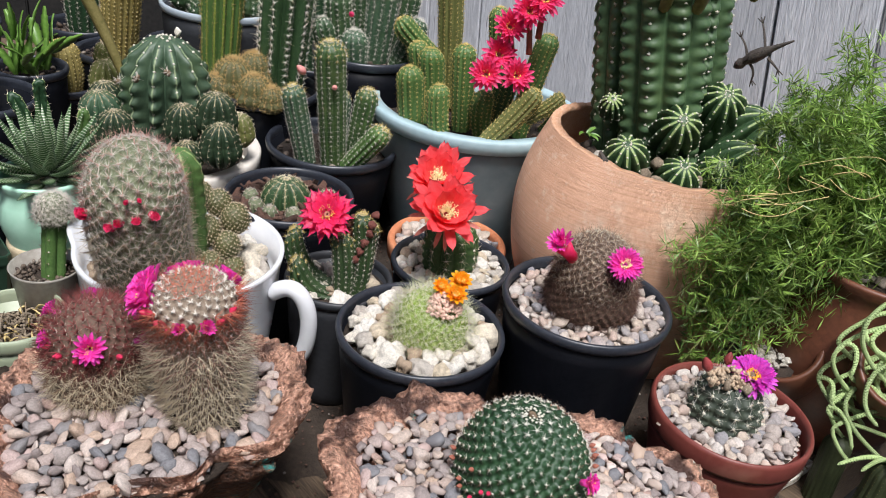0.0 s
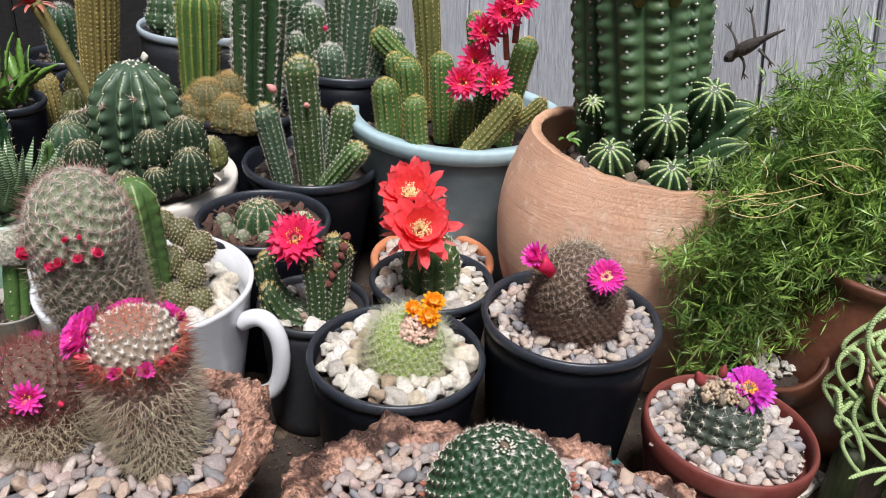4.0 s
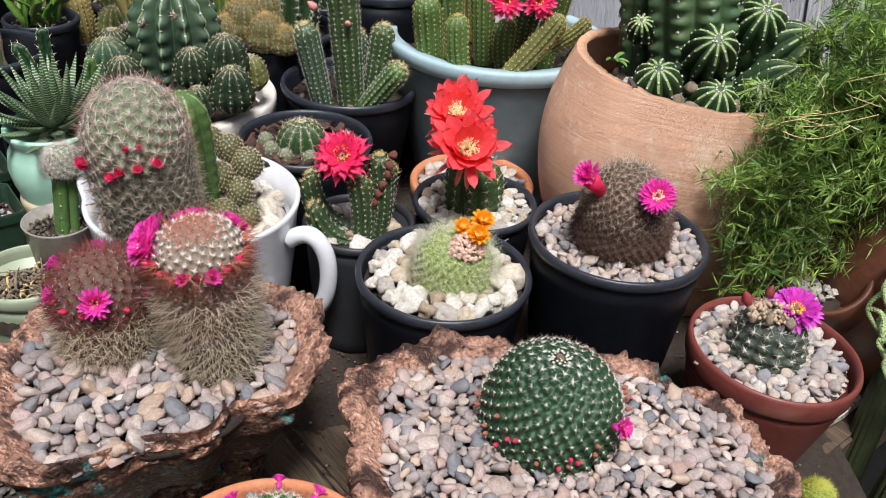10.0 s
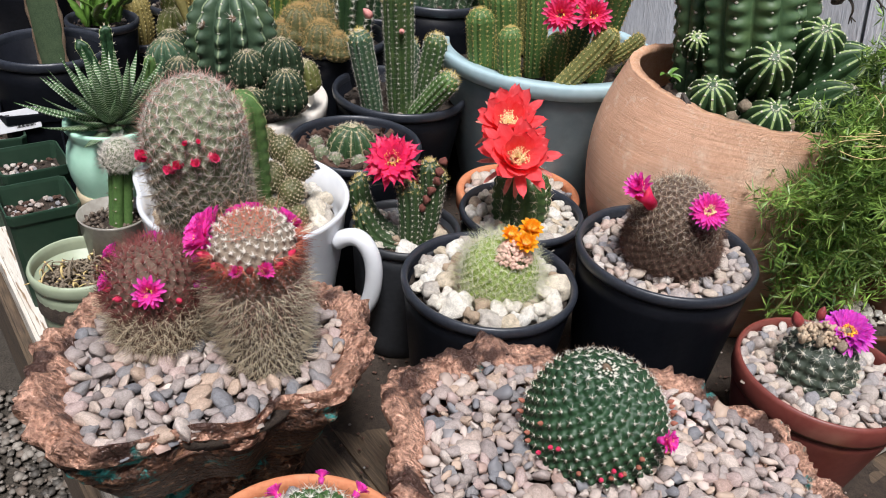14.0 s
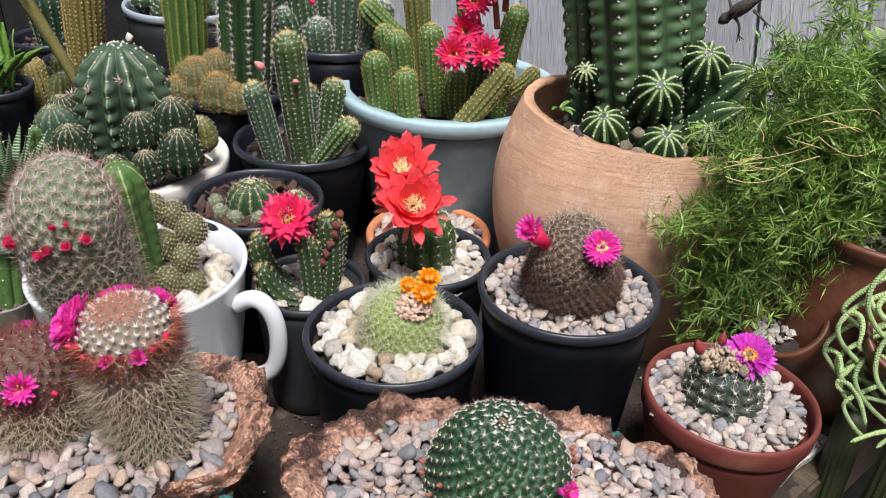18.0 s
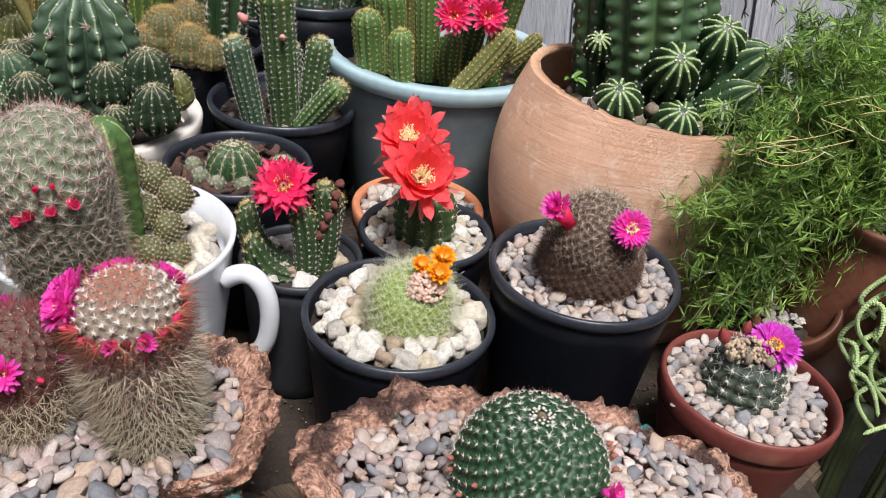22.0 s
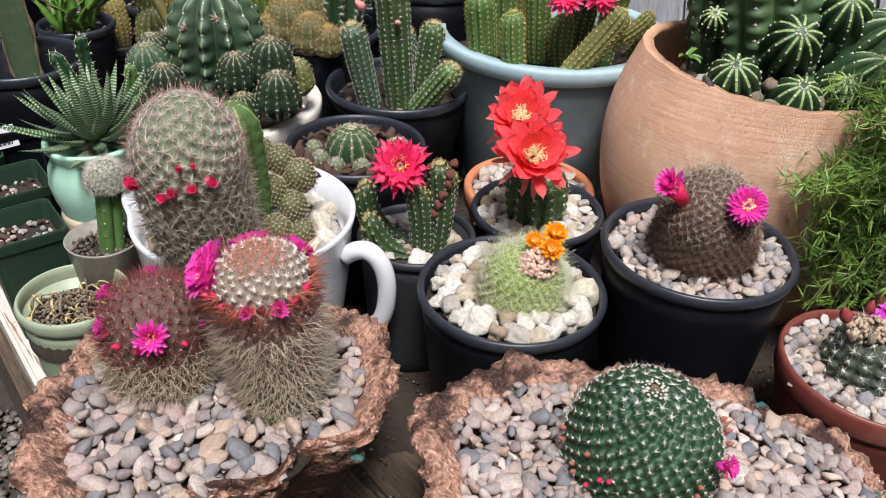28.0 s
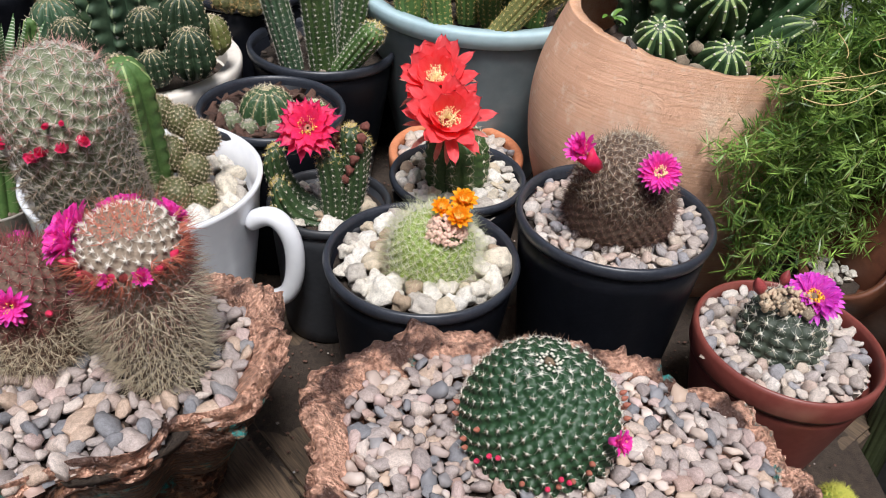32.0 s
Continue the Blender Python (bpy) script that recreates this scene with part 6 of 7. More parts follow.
square_pot((-0.466, 0.800), 0.0375, 0.128, 39.5, DGREEN, "dark green square seedling pot of mulch", "seedling pots")
square_pot((-0.517, 0.886), 0.0375, 0.128, 39.5, DGREEN, "dark green square seedling pot with gritty soil", "seedling pots")
square_pot((-0.470, 0.965), 0.040, 0.125, 30, BLACK, "black square seedling pot of pale grit", "seedling pots")
square_pot((-0.560, 1.000), 0.045, 0.150, 30, BLACK, "black square seedling pot with a plant tag", "seedling pots")
square_pot((-0.610, 0.950), 0.045, 0.128, 34, DGREEN, "dark green square seedling pot at the bench's edge", "seedling pots")
tag = thing("plant_tag", (-0.563, 0.945, 0.130), "white printed plant label with a barcode", "label", rot=(-22, -7, 28))
part("card", box_mesh("card", 0.060, 0.001, 0.026, 0.0003), LABEL_W, tag, m=pose(0, 0, 0.013))
for i in range(14):
    part("print_bar", box_mesh("print_bar", 0.0006 + 0.0006 * (i % 3), 0.0004, 0.013, 0), INK, tag, m=pose(0.002 + 0.0016 * i, -0.0008, 0.010))
part("print_bar", box_mesh("print_bar", 0.022, 0.0004, 0.0016, 0), INK, tag, m=pose(-0.014, -0.0008, 0.021))

# ---- second row ----
KP = (-0.0985, 1.074)
pot(KP, 0.0905, 0.190, "black plastic nursery pot with a clump of column cacti", BLACK, group="black nursery pots", rim=0.012, lip=0.0035, foot=0.66)
gravel("soil_bed", (*KP, 0.173), disc(0.077), (0.075, 0.075), lambda x, y: 0.0, (0.003, 0.006), 40, DARKGRIT, "dark soil with a few stones in the pot", 0.077, [], 13, category="soil", under=False)
c = thing("cactus", (-0.0985, 1.060, 0.168), "clump of upright ribbed green columns with pale spines", "cactus")
for i, (b, t, r, sk) in enumerate([((0.006, -0.02, 0), (-0.006, -0.035, 0.172), 0.0195, G_RIB), ((-0.030, -0.022, 0), (-0.052, -0.030, 0.108), 0.0155, G_BLUE), ((0.030, 0.016, 0), (0.044, 0.020, 0.098), 0.0160, G_RIB), ((0.026, -0.032, 0.004), (0.072, -0.050, 0.070), 0.0150, G_MID), ((0.004, 0.03, 0), (0.006, 0.034, 0.085), 0.015, G_BLUE)]):
    stem(c, b, t, r, sk, 12, 0.18, 0.8, 0.03, 0.0068, nt=96, nu=70, seed=110 + i, wool=WOOL, wool_size=0.0011, spines=[(6, 0.0040, (35, 88), 0.00013, S_WHITE), (4, 0.005, (10, 60), 0.0002, S_GOLD, 0.88, 1.01)])
fruit(c, (-0.036, -0.030, 0.126), (-0.6, -0.4, 0.7), 0.016, 0.0055, BUD_PINK, "bud")
fruit(c, (0.004, -0.048, 0.118), (0.1, -1, 0.3), 0.007, 0.0035, BUD_PINK, "bud")

CRP = (-0.306, 1.024)
cp = pot(CRP, 0.118, 0.178, "cream glazed bowl crowded with ball cacti", CREAM, name="cream_bowl", category="bowl", rim=0.026, lip=0.006, foot=0.74, wall=0.012)
gravel("soil_bed", (*CRP, 0.152), disc(0.10), (0.10, 0.10), lambda x, y: 0.0, (0.004, 0.007), 60, DARKGRIT, "dark soil with scattered grit in the cream bowl", 0.105, [], 14, category="soil", under=False)
c = thing("cactus", (-0.312, 1.040, 0.148), "large ribbed ball cactus ringed by many round offsets", "cactus")
stem(c, (-0.006, 0.012, 0), (-0.002, 0.008, 0.166), 0.0590, G_SLATE, 12, 0.32, 1.2, 0.085, 0.018, dome=1.1, foot=0.82, nt=240, nu=90, seed=120, wool=WOOL, wool_size=0.0023, spines=[(3, 0.0022, (30, 80), 0.0003, S_TAN)], name="main_stem", crest=(CREST_D, 0.0011, 0.40))
for i, (x, y, z, r, sk) in enumerate([(0.040, -0.068, 0.086, 0.0235, G_ECH), (0.078, -0.064, 0.100, 0.0275, G_ECH), (0.100, -0.040, 0.074, 0.0215, G_OLIVE), (0.090, -0.088, 0.072, 0.0265, G_ECH), (0.054, -0.098, 0.056, 0.019, G_ECH), (-0.072, -0.030, 0.070, 0.030, G_BLUE), (-0.040, -0.074, 0.070, 0.0245, G_ECH), (-0.104, 0.078, 0.082, 0.024, G_OLIVE), (-0.108, 0.088, 0.110, 0.016, G_OLIVE), (-0.090, 0.030, 0.066, 0.025, G_ECH), (0.010, -0.085, 0.040, 0.022, G_ECH), (-0.080, -0.060, 0.038, 0.024, G_ECH)]):
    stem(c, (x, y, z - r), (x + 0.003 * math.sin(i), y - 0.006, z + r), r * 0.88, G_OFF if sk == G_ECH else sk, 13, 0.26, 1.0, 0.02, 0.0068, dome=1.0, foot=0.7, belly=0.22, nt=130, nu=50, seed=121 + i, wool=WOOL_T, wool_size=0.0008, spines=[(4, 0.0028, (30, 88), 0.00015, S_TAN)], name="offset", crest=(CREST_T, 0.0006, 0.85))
for i, (x, y, z) in enumerate([(-0.020, -0.052, 0.128), (-0.046, -0.040, 0.118), (0.018, -0.052, 0.140)]):
    scar = part("flower_scar", lump("flower_scar", 0.0036, 340 + i), CORK, c, "withered grey flower remnant", m=Matrix.Translation((x, y, z)))
    part("tuft", spine_mesh("tuft", np.array([(0.0, 0.0, 0.0)]), np.array([(0.0, -0.8, 0.6)]), 22, 0.010, (15, 85), 0.0005, 345 + i), S_GREY, scar)
part("bud", lump("bud", 0.0048, 350), WOOL, c, "white woolly bud", m=Matrix.Translation((0.012, 0.02, 0.170)))
stalk = tube_mesh("flower_stalk", bezier((-0.056, 0.02, 0.090), (-0.080, 0.03, 0.150), (-0.118, 0.03, 0.226), 14), np.linspace(0.0055, 0.0085, 14), 10)
part("flower_stalk", stalk, STALK, c, "long withered flower stalk")
flower(c, (-0.120, 0.030, 0.226), (-0.35, -0.35, 0.9), 0.062, P_RED, 14, 2, 0.30, 22, 0.01, STALK, 20, P_YEL, seed=130, tube_r=0.18, label="fading salmon-red flower")
for i in range(8):
    a = i / 8 * 6.28
    part("sepal", petal_mesh("sepal", 0.028, 0.005, (0.5, -0.6)), P_SEPAL, c, m=Matrix.Translation((-0.119, 0.030, 0.222)) @ pose(0, 0, 0, 0, 0, math.degrees(a)))

BP = (0.0935, 1.145)
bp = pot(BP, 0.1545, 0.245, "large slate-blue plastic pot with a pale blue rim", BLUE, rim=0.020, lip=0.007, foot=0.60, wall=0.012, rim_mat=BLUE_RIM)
gravel("soil_bed", (*BP, 0.219), disc(0.135), (0.13, 0.13), lambda x, y: 0.0, (0.004, 0.008), 60, DARKGRIT, "dark soil in the large blue pot", 0.142, [], 15, category="soil", under=False)
c = thing("cactus", (0.101, 1.118, 0.222), "dense clump of ribbed green cacti bearing crimson flowers", "cactus", "flowering cacti")
O = Vector((0.098, 1.060, 0.250))
for i, (b, t, r, sk) in enumerate([((0.004, 1.00, 0.25), (-0.007, 1.0, 0.339), 0.0185, G_MID), ((0.026, 1.05, 0.25), (0.018, 1.05, 0.352), 0.0180, G_MID), ((0.044, 0.965, 0.25), (0.033, 0.97, 0.329), 0.0148, G_MID), ((0.072, 1.03, 0.25), (0.062, 1.03, 0.368), 0.0158, G_MID), ((0.052, 1.12, 0.25), (0.030, 1.12, 0.47), 0.0185, G_OLIVE), ((0.024, 1.12, 0.32), (-0.030, 1.12, 0.368), 0.0165, G_MID), ((0.020, 1.10, 0.25), (-0.001, 1.10, 0.345), 0.0157, G_MID), ((0.100, 0.955, 0.262), (0.158, 0.965, 0.338), 0.0150, G_OLIVE), ((0.150, 1.03, 0.25), (0.172, 1.03, 0.394), 0.0160, G_MID), ((0.130, 1.09, 0.25), (0.105, 1.09, 0.408), 0.0150, G_MID), ((0.150, 0.985, 0.290), (0.194, 0.98, 0.330), 0.0105, G_OLIVE), ((0.100, 1.02, 0.25), (0.096, 1.01, 0.315), 0.0150, G_MID), ((0.120, 1.06, 0.25), (0.130, 1.05, 0.34), 0.016, G_ECH), ((0.180, 1.0, 0.27), (0.205, 0.99, 0.312), 0.012, G_MID)]):
    stem(c, Vector(b) - O, Vector(t) - O, r, sk, 12, 0.2, 0.8, 0.04, 0.0062, nt=96, nu=64, seed=140 + i, wool=WOOL_Y, wool_size=0.0010, spines=[(6, 0.0036, (35, 88), 0.00016, S_GOLD)], bend=(0.004 * math.sin(i * 2.1), 0.003 * math.cos(i), 0))
for i, (x, y, z, tx, tz) in enumerate([(0.128, 1.022, 0.324, 0.02, -0.02), (0.104, 1.040, 0.344, 0.02, -0.02), (0.090, 1.020, 0.322, 0.02, -0.01), (0.112, 1.040, 0.380, 0.012, -0.05), (0.132, 1.030, 0.404, 0.01, -0.055), (0.150, 1.03, 0.42, 0.0, -0.05)]):
    y, z = y - 0.048, z + 0.026
    flower(c, Vector((x, y, z)) - O, (-0.1 * (i % 3 - 1), -0.85, 0.45), 0.044, P_PINK, 17, 2, 0.19, 62, 0.03, TUBE, 24, P_YEL, seed=160 + i, tube_r=0.12, stam_len=0.16)
    part("flower_tube", tube_mesh("flower_tube", bezier(Vector((x, y + 0.004, z)) - O, Vector((x + tx * 0.6, y + 0.012, z + tz * 0.4)) - O, Vector((x + tx, y + 0.010, z + tz)) - O, 8), np.linspace(0.0032, 0.0042, 8), 8), TUBE, c)

# ---- the broken clay jar ----
JC = (0.322, 0.948)


def clay_jar(loc):
    """A wide-bellied jar whose mouth is broken off on a slant, high on one side."""
    j = thing("broken_clay_jar", (*loc, 0.0), "large tan clay jar broken open on one side", "jar")
    nt, nz = 160, 60
    th = np.linspace(0, 2 * np.pi, nt, endpoint=False)

    def radius(z):
        zs = np.linspace(0, 0.42, 85)
        rs = np.interp(zs, [0, 0.03, 0.08, 0.13, 0.19, 0.235, 0.29, 0.34, 0.42], [0.115, 0.135, 0.158, 0.174, 0.180, 0.175, 0.154, 0.130, 0.09])
        for _ in range(40):
            rs[1:-1] = (rs[:-2] + 2 * rs[1:-1] + rs[2:]) / 4
        return np.interp(z, zs, rs)
    hi = 0.284 + 0.014 * np.clip(np.cos(th - radians(165)), 0, 1)
    hi += np.array([0.003 * noise.noise(Vector((3 * math.cos(a), 3 * math.sin(a), 0)) * 2.3) + 0.0010 * noise.noise(Vector((math.cos(a), math.sin(a), 0.4)) * 31) for a in th])
    rows = []
    for k in range(nz):
        z = hi * (k / (nz - 1))
        r = radius(z)
        rows.append(np.stack([r * np.cos(th), 0.82 * r * np.sin(th), z], 1))
    for k in range(12):
        z = hi - 0.001 if k == 0 else hi - (hi - 0.20) * (k / 11)
        r = radius(z) - 0.012
        rows.append(np.stack([r * np.cos(th), 0.82 * r * np.sin(th), z], 1))
    V = np.concatenate(rows)
    part("body", mesh_of("body", V[:nz * nt], grid_faces(nz, nt)), JAR, j)
    V2 = V[(nz - 1) * nt:].copy()
    part("broken_edge", mesh_of("broken_edge", V2, grid_faces(13, nt)), JAR_EDGE, j, "rough broken edge of paler clay")
    return j


clay_jar(JC)
gravel("soil_bed", (*JC, 0.254), disc(0.112), (0.12, 0.12), lambda x, y: -0.02 * x, (0.005, 0.012), 70, DARKGRIT, "dark soil with stones inside the clay jar", 0.118, [], 16, category="soil", under=False)
c = thing("cactus", (0.330, 0.930, 0.250), "tall thick ribbed columns with round star-spined offsets", "cactus")
O = Vector((0.330, 0.930, 0.250))
for i, (b, t, r, n) in enumerate([((0.312, 0.955, 0.25), (0.255, 0.965, 0.56), 0.0560, 9), ((0.345, 0.985, 0.25), (0.300, 1.0, 0.56), 0.050, 10), ((0.268, 0.99, 0.25), (0.22, 1.0, 0.56), 0.036, 9)]):
    stem(c, Vector(b) - O, Vector(t) - O, r, G_TALL, n, 0.24, 1.0, 0.085, 0.0165, nt=n * 18, nu=170, foot=0.95, seed=180 + i, wool=WOOL, wool_size=0.0022, spines=[(3, 0.003, (30, 80), 0.0003, S_TAN)])
for i, (x, y, z, r, dx, dy, dz) in enumerate([(0.366, 0.943, 0.340, 0.031, -0.1, -0.6, 0.75), (0.306, 0.896, 0.324, 0.0285, -0.1, -0.7, 0.65), (0.252, 0.884, 0.286, 0.028, -0.2, -0.5, 0.85), (0.315, 0.878, 0.270, 0.028, 0.0, -0.5, 0.85), (0.360, 0.892, 0.272, 0.026, 0.1, -0.5, 0.85), (0.402, 0.937, 0.312, 0.038, 0.4, -0.3, 0.7), (0.236, 0.936, 0.330, 0.0145, -0.2, -0.6, 0.75), (0.388, 0.908, 0.285, 0.032, 0.4, -0.3, 0.7), (0.415, 0.915, 0.270, 0.028, 0.4, -0.3, 0.7)]):
    p = Vector((x, y, z)) - O
    d = Vector((dx, dy, dz)).normalized()
    stem(c, p - d * r * 1.3, p + d * r, r, G_ECH, 11, 0.30, 1.1, 0.0, 0.0100, dome=1.15, foot=0.8, belly=0.12, nt=144, nu=50, seed=190 + i, wool=WOOL, wool_size=0.0015, spines=[(3, 0.0020, (35, 80), 0.0002, S_LIME)], name="offset", crest=(CREST, 0.0012, 0.80))
for i, (x, y, z) in enumerate([(0.275, 0.872, 0.272), (0.285, 0.862, 0.268), (0.335, 0.868, 0.272), (0.232, 0.882, 0.270), (0.290, 0.885, 0.285)]):
    part("dead_bud", lump("dead_bud", 0.0075, 360 + i), DRY, c, m=Matrix.Translation(Vector((x, y, z)) - O))
for i, (x, y, z) in enumerate([(0.262, 0.915, 0.45), (0.298, 0.915, 0.452), (0.360, 0.93, 0.47)]):
    part("flower_stalk", tube_mesh("flower_stalk", bezier((0, 0, 0), (0.002, -0.02, 0.03), (0.012 * (i - 1), -0.03, 0.10), 10), np.linspace(0.006, 0.010, 10), 8), STALK, c, m=Matrix.Translation(Vector((x, y, z)) - O))
w = thing("weed", (0.206, 0.902, 0.290), "small pale green weed leaves on the jar's lip", "weed")
for i in range(5):
    part("leaf", petal_mesh("leaf", 0.018, 0.006, (0.7, -0.3)), LEAF, w, m=pose(0, 0, 0.012, 0, RNG.uniform(-15, 15), -130 + 42 * i))
shard = thing("bark_shard", (0.232, 0.872, 0.275), "curled dark bark shard lying inside the broken jar", "bark", rot=(20, 38, 35))
bark_mesh = box_mesh("shard", 0.052, 0.016, 0.005, 0.0015, 0.003, 41, 5)
for v in bark_mesh.vertices:
    v.co.z += 9.0 * v.co.x ** 2
part("shard", bark_mesh, METAL, shard)
for k, (x, y, z) in enumerate([(0.214, 0.884, 0.278), (0.226, 0.893, 0.280), (0.205, 0.898, 0.277)]):
    st = thing("stone", (x, y, z), "off-white stone on the soil inside the clay jar", "stone", "stones in the jar")
    part("stone", CHUNK[k + 2], None, st, m=Matrix.LocRotScale(Vector((0, 0, 0)), None, Vector((0.010, 0.008, 0.007))))

# ---- strawberry jar, chain-stemmed trailing plant, columns on the right ----
SJ = (0.540, 0.795)
s = thing("strawberry_jar", (*SJ, 0.0), "brown terracotta strawberry jar with open side pockets", "planter")
CLAY_D = surface("dark_terracotta", (0.108, 0.038, 0.021), (0.172, 0.064, 0.034), 30, 0.45, 0.15, c3=(0.14, 0.055, 0.03), patch=1.5, cut=(0.55, 0.75))
part("body", lathe("body", [(0.001, 0.0), (0.052, 0.0), (0.074, 0.03), (0.104, 0.09), (0.105, 0.16), (0.090, 0.205), (0.088, 0.225), (0.096, 0.236), (0.093, 0.240), (0.082, 0.236), (0.080, 0.20), (0.001, 0.195)], 64), CLAY_D, s)
for az, z in ((205, 0.120), (262, 0.150), (315, 0.120)):
    prof = [(0.010, -0.055), (0.030, -0.035), (0.041, -0.004), (0.044, 0.028), (0.042, 0.031), (0.036, 0.026), (0.030, 0.0), (0.001, -0.006)]
    part("pocket", lathe("pocket", prof, 36), CLAY_D, s, m=pose(0.100 * math.cos(radians(az)), 0.100 * math.sin(radians(az)), z, 0, 38, az))
gravel("soil_bed", (*SJ, 0.212), disc(0.078), (0.08, 0.08), lambda x, y: 0.0, (0.004, 0.008), 60, SMALL, "soil and white grit in the strawberry jar", 0.080, [], 17, category="soil", under=False)
gravel("soil_bed", (0.428, 0.752, 0.122), disc(0.026), (0.03, 0.03), lambda x, y: 0.0, (0.004, 0.007), 16, CHUNK, "white stones on soil in a jar pocket", 0.028, [], 18, category="soil", under=False)

ch = thing("chain_plant", (0.520, 0.760, 0.220), "trailing succulent with pale green chain-like stems", "succulent")
O = np.array([0.520, 0.760, 0.220])
rr = random.Random(11)


def drape(start, belly, end, n=40):
    """A stem that arches out, hangs and turns back, with a slight waver."""
    P = bezier(start, belly, end, n)
    k = np.linspace(0, 1, n)[:, None]
    w = rr.uniform(0, 6.28)
    return P + 0.004 * np.concatenate([np.sin(9 * k + w), np.cos(7 * k + w), np.sin(8 * k + 2 * w)], 1) * np.sin(np.pi * k)


for i in range(23):
    u = i / 22
    st = (0.585 + rr.uniform(-0.03, 0.06), 0.705 + rr.uniform(-0.03, 0.03), 0.262 - 0.120 * u + rr.uniform(-0.015, 0.015))
    be = (0.345 + rr.uniform(0.0, 0.10), 0.665 + rr.uniform(-0.02, 0.05), 0.245 - 0.125 * u + rr.uniform(-0.02, 0.02))
    en = (0.530 + rr.uniform(-0.04, 0.11), 0.660 + rr.uniform(-0.02, 0.04), 0.150 - 0.075 * u + rr.uniform(-0.02, 0.02))
    P = drape(st, be, en) - O
    part("stem", chain_mesh("stem", P, 0.0027, 0.0022), ROPE, ch)
    if i % 3 == 0:
        j = 12 + i % 14
        q = P[j]
        Q = bezier(q, q + (0.012, -0.012, 0.012), q + (rr.uniform(0.0, 0.05), rr.uniform(-0.03, -0.01), rr.uniform(-0.03, 0.0)), 14)
        part("side_stem", chain_mesh("side_stem", Q, 0.0027, 0.0020), ROPE, ch)
for i in range(5):
    a = -2.9 + 0.62 * i
    p0 = np.array([0.520, 0.640, 0.088])
    P = bezier(p0, p0 + (0.020 * math.cos(a), 0.012 * math.sin(a), 0.012), p0 + (0.052 * math.cos(a), 0.026 * math.sin(a), 0.006 * (i % 3 - 1)), 14) - O
    part("side_stem", chain_mesh("side_stem", P, 0.0028, 0.0020), ROPE, ch)

pot((0.430, 0.590), 0.11, -0.50, "black plastic tub on the ground below the bench", BLACK, base_z=-0.72, rim=0.02)
# the second and third columns have the shade they stand in as colour
for i, (x, y, zt, r, mat, tx, ty, lab) in enumerate([(0.385, 0.545, 0.070, 0.0140, G_LIME, -0.014, -0.014, "tall yellow-green column cactus with bristly tip"), (0.470, 0.630, 0.078, 0.0155, G_SHADED, 0.028, 0.055, "slender green column cactus beyond the bench's end"), (0.440, 0.560, 0.090, 0.0200, G_SHADED, 0.090, 0.075, "leaning column cactus beyond the bench, shade in its dark green")]):
    c = thing("cactus", (x, y, -0.51), lab, "cactus", "column cacti")
    stem(c, (0, 0, 0), (tx, ty, zt + 0.51), r, mat, 16, 0.10, 0.8, 0.0, 0.0045, nt=128, nu=90, seed=220 + i, wool=(WOOL_Y, None, STALK)[i], wool_size=0.0006, spines=[(14, 0.0050, (15, 85), 0.00015, S_YLIME)] if i == 0 else [], top_only=0.5)

# ---- back row ----
def back_pot(loc, r, top, label, mat=BLACK, rim_mat=None, deep=0.016):
    pot(loc, r, top, label, mat, group="back row pots", rim=0.012, lip=0.0035, foot=0.78, rim_mat=rim_mat)
    gravel("soil_bed", (*loc, top - deep), disc(r * (0.88 - 2 * (deep - 0.016))), (r, r), lambda x, y: 0.0, (0.003, 0.006), 40, DARKGRIT, "dark soil with grit in a back-row pot", r - 0.009, [], int(r * 5000), category="soil", under=False)


SPP = (-0.212, 1.178)
back_pot(SPP, 0.082, 0.222, "black plastic pot with a tall spiny column")
c = thing("cactus", (-0.192, 1.183, 0.205), "tall grey-green column with long pale spines", "cactus", "column cacti")
stem(c, (0, 0, 0), (0.016, 0, 0.26), 0.0385, G_ECH, 10, 0.36, 1.1, 0.03, 0.0095, nt=160, nu=90, seed=230, wool=WOOL, wool_size=0.0017, spines=[(9, 0.0066, (40, 88), 0.00028, S_WHITE), (1, 0.010, (10, 60), 0.0003, S_TAN)])
c = thing("cactus", (-0.235, 1.135, 0.205), "cluster of low golden-spined ball cacti", "cactus")
for i, (x, y, z, r) in enumerate([(-0.012, 0, 0.036, 0.028), (0.020, -0.018, 0.026, 0.024), (0.045, -0.026, 0.020, 0.018), (-0.032, -0.018, 0.022, 0.022), (0.012, 0.024, 0.044, 0.024)]):
    stem(c, (x, y, z - r), (x, y, z + r), r, G_CLUMP, 14, 0.16, 0.85, 0.03, 0.006, foot=0.7, belly=0.25, nt=84, nu=40, seed=235 + i, wool=WOOL_T, wool_size=0.0009, spines=[(11, 0.0060, (20, 88), 0.00016, S_AMBER)], name="offset")

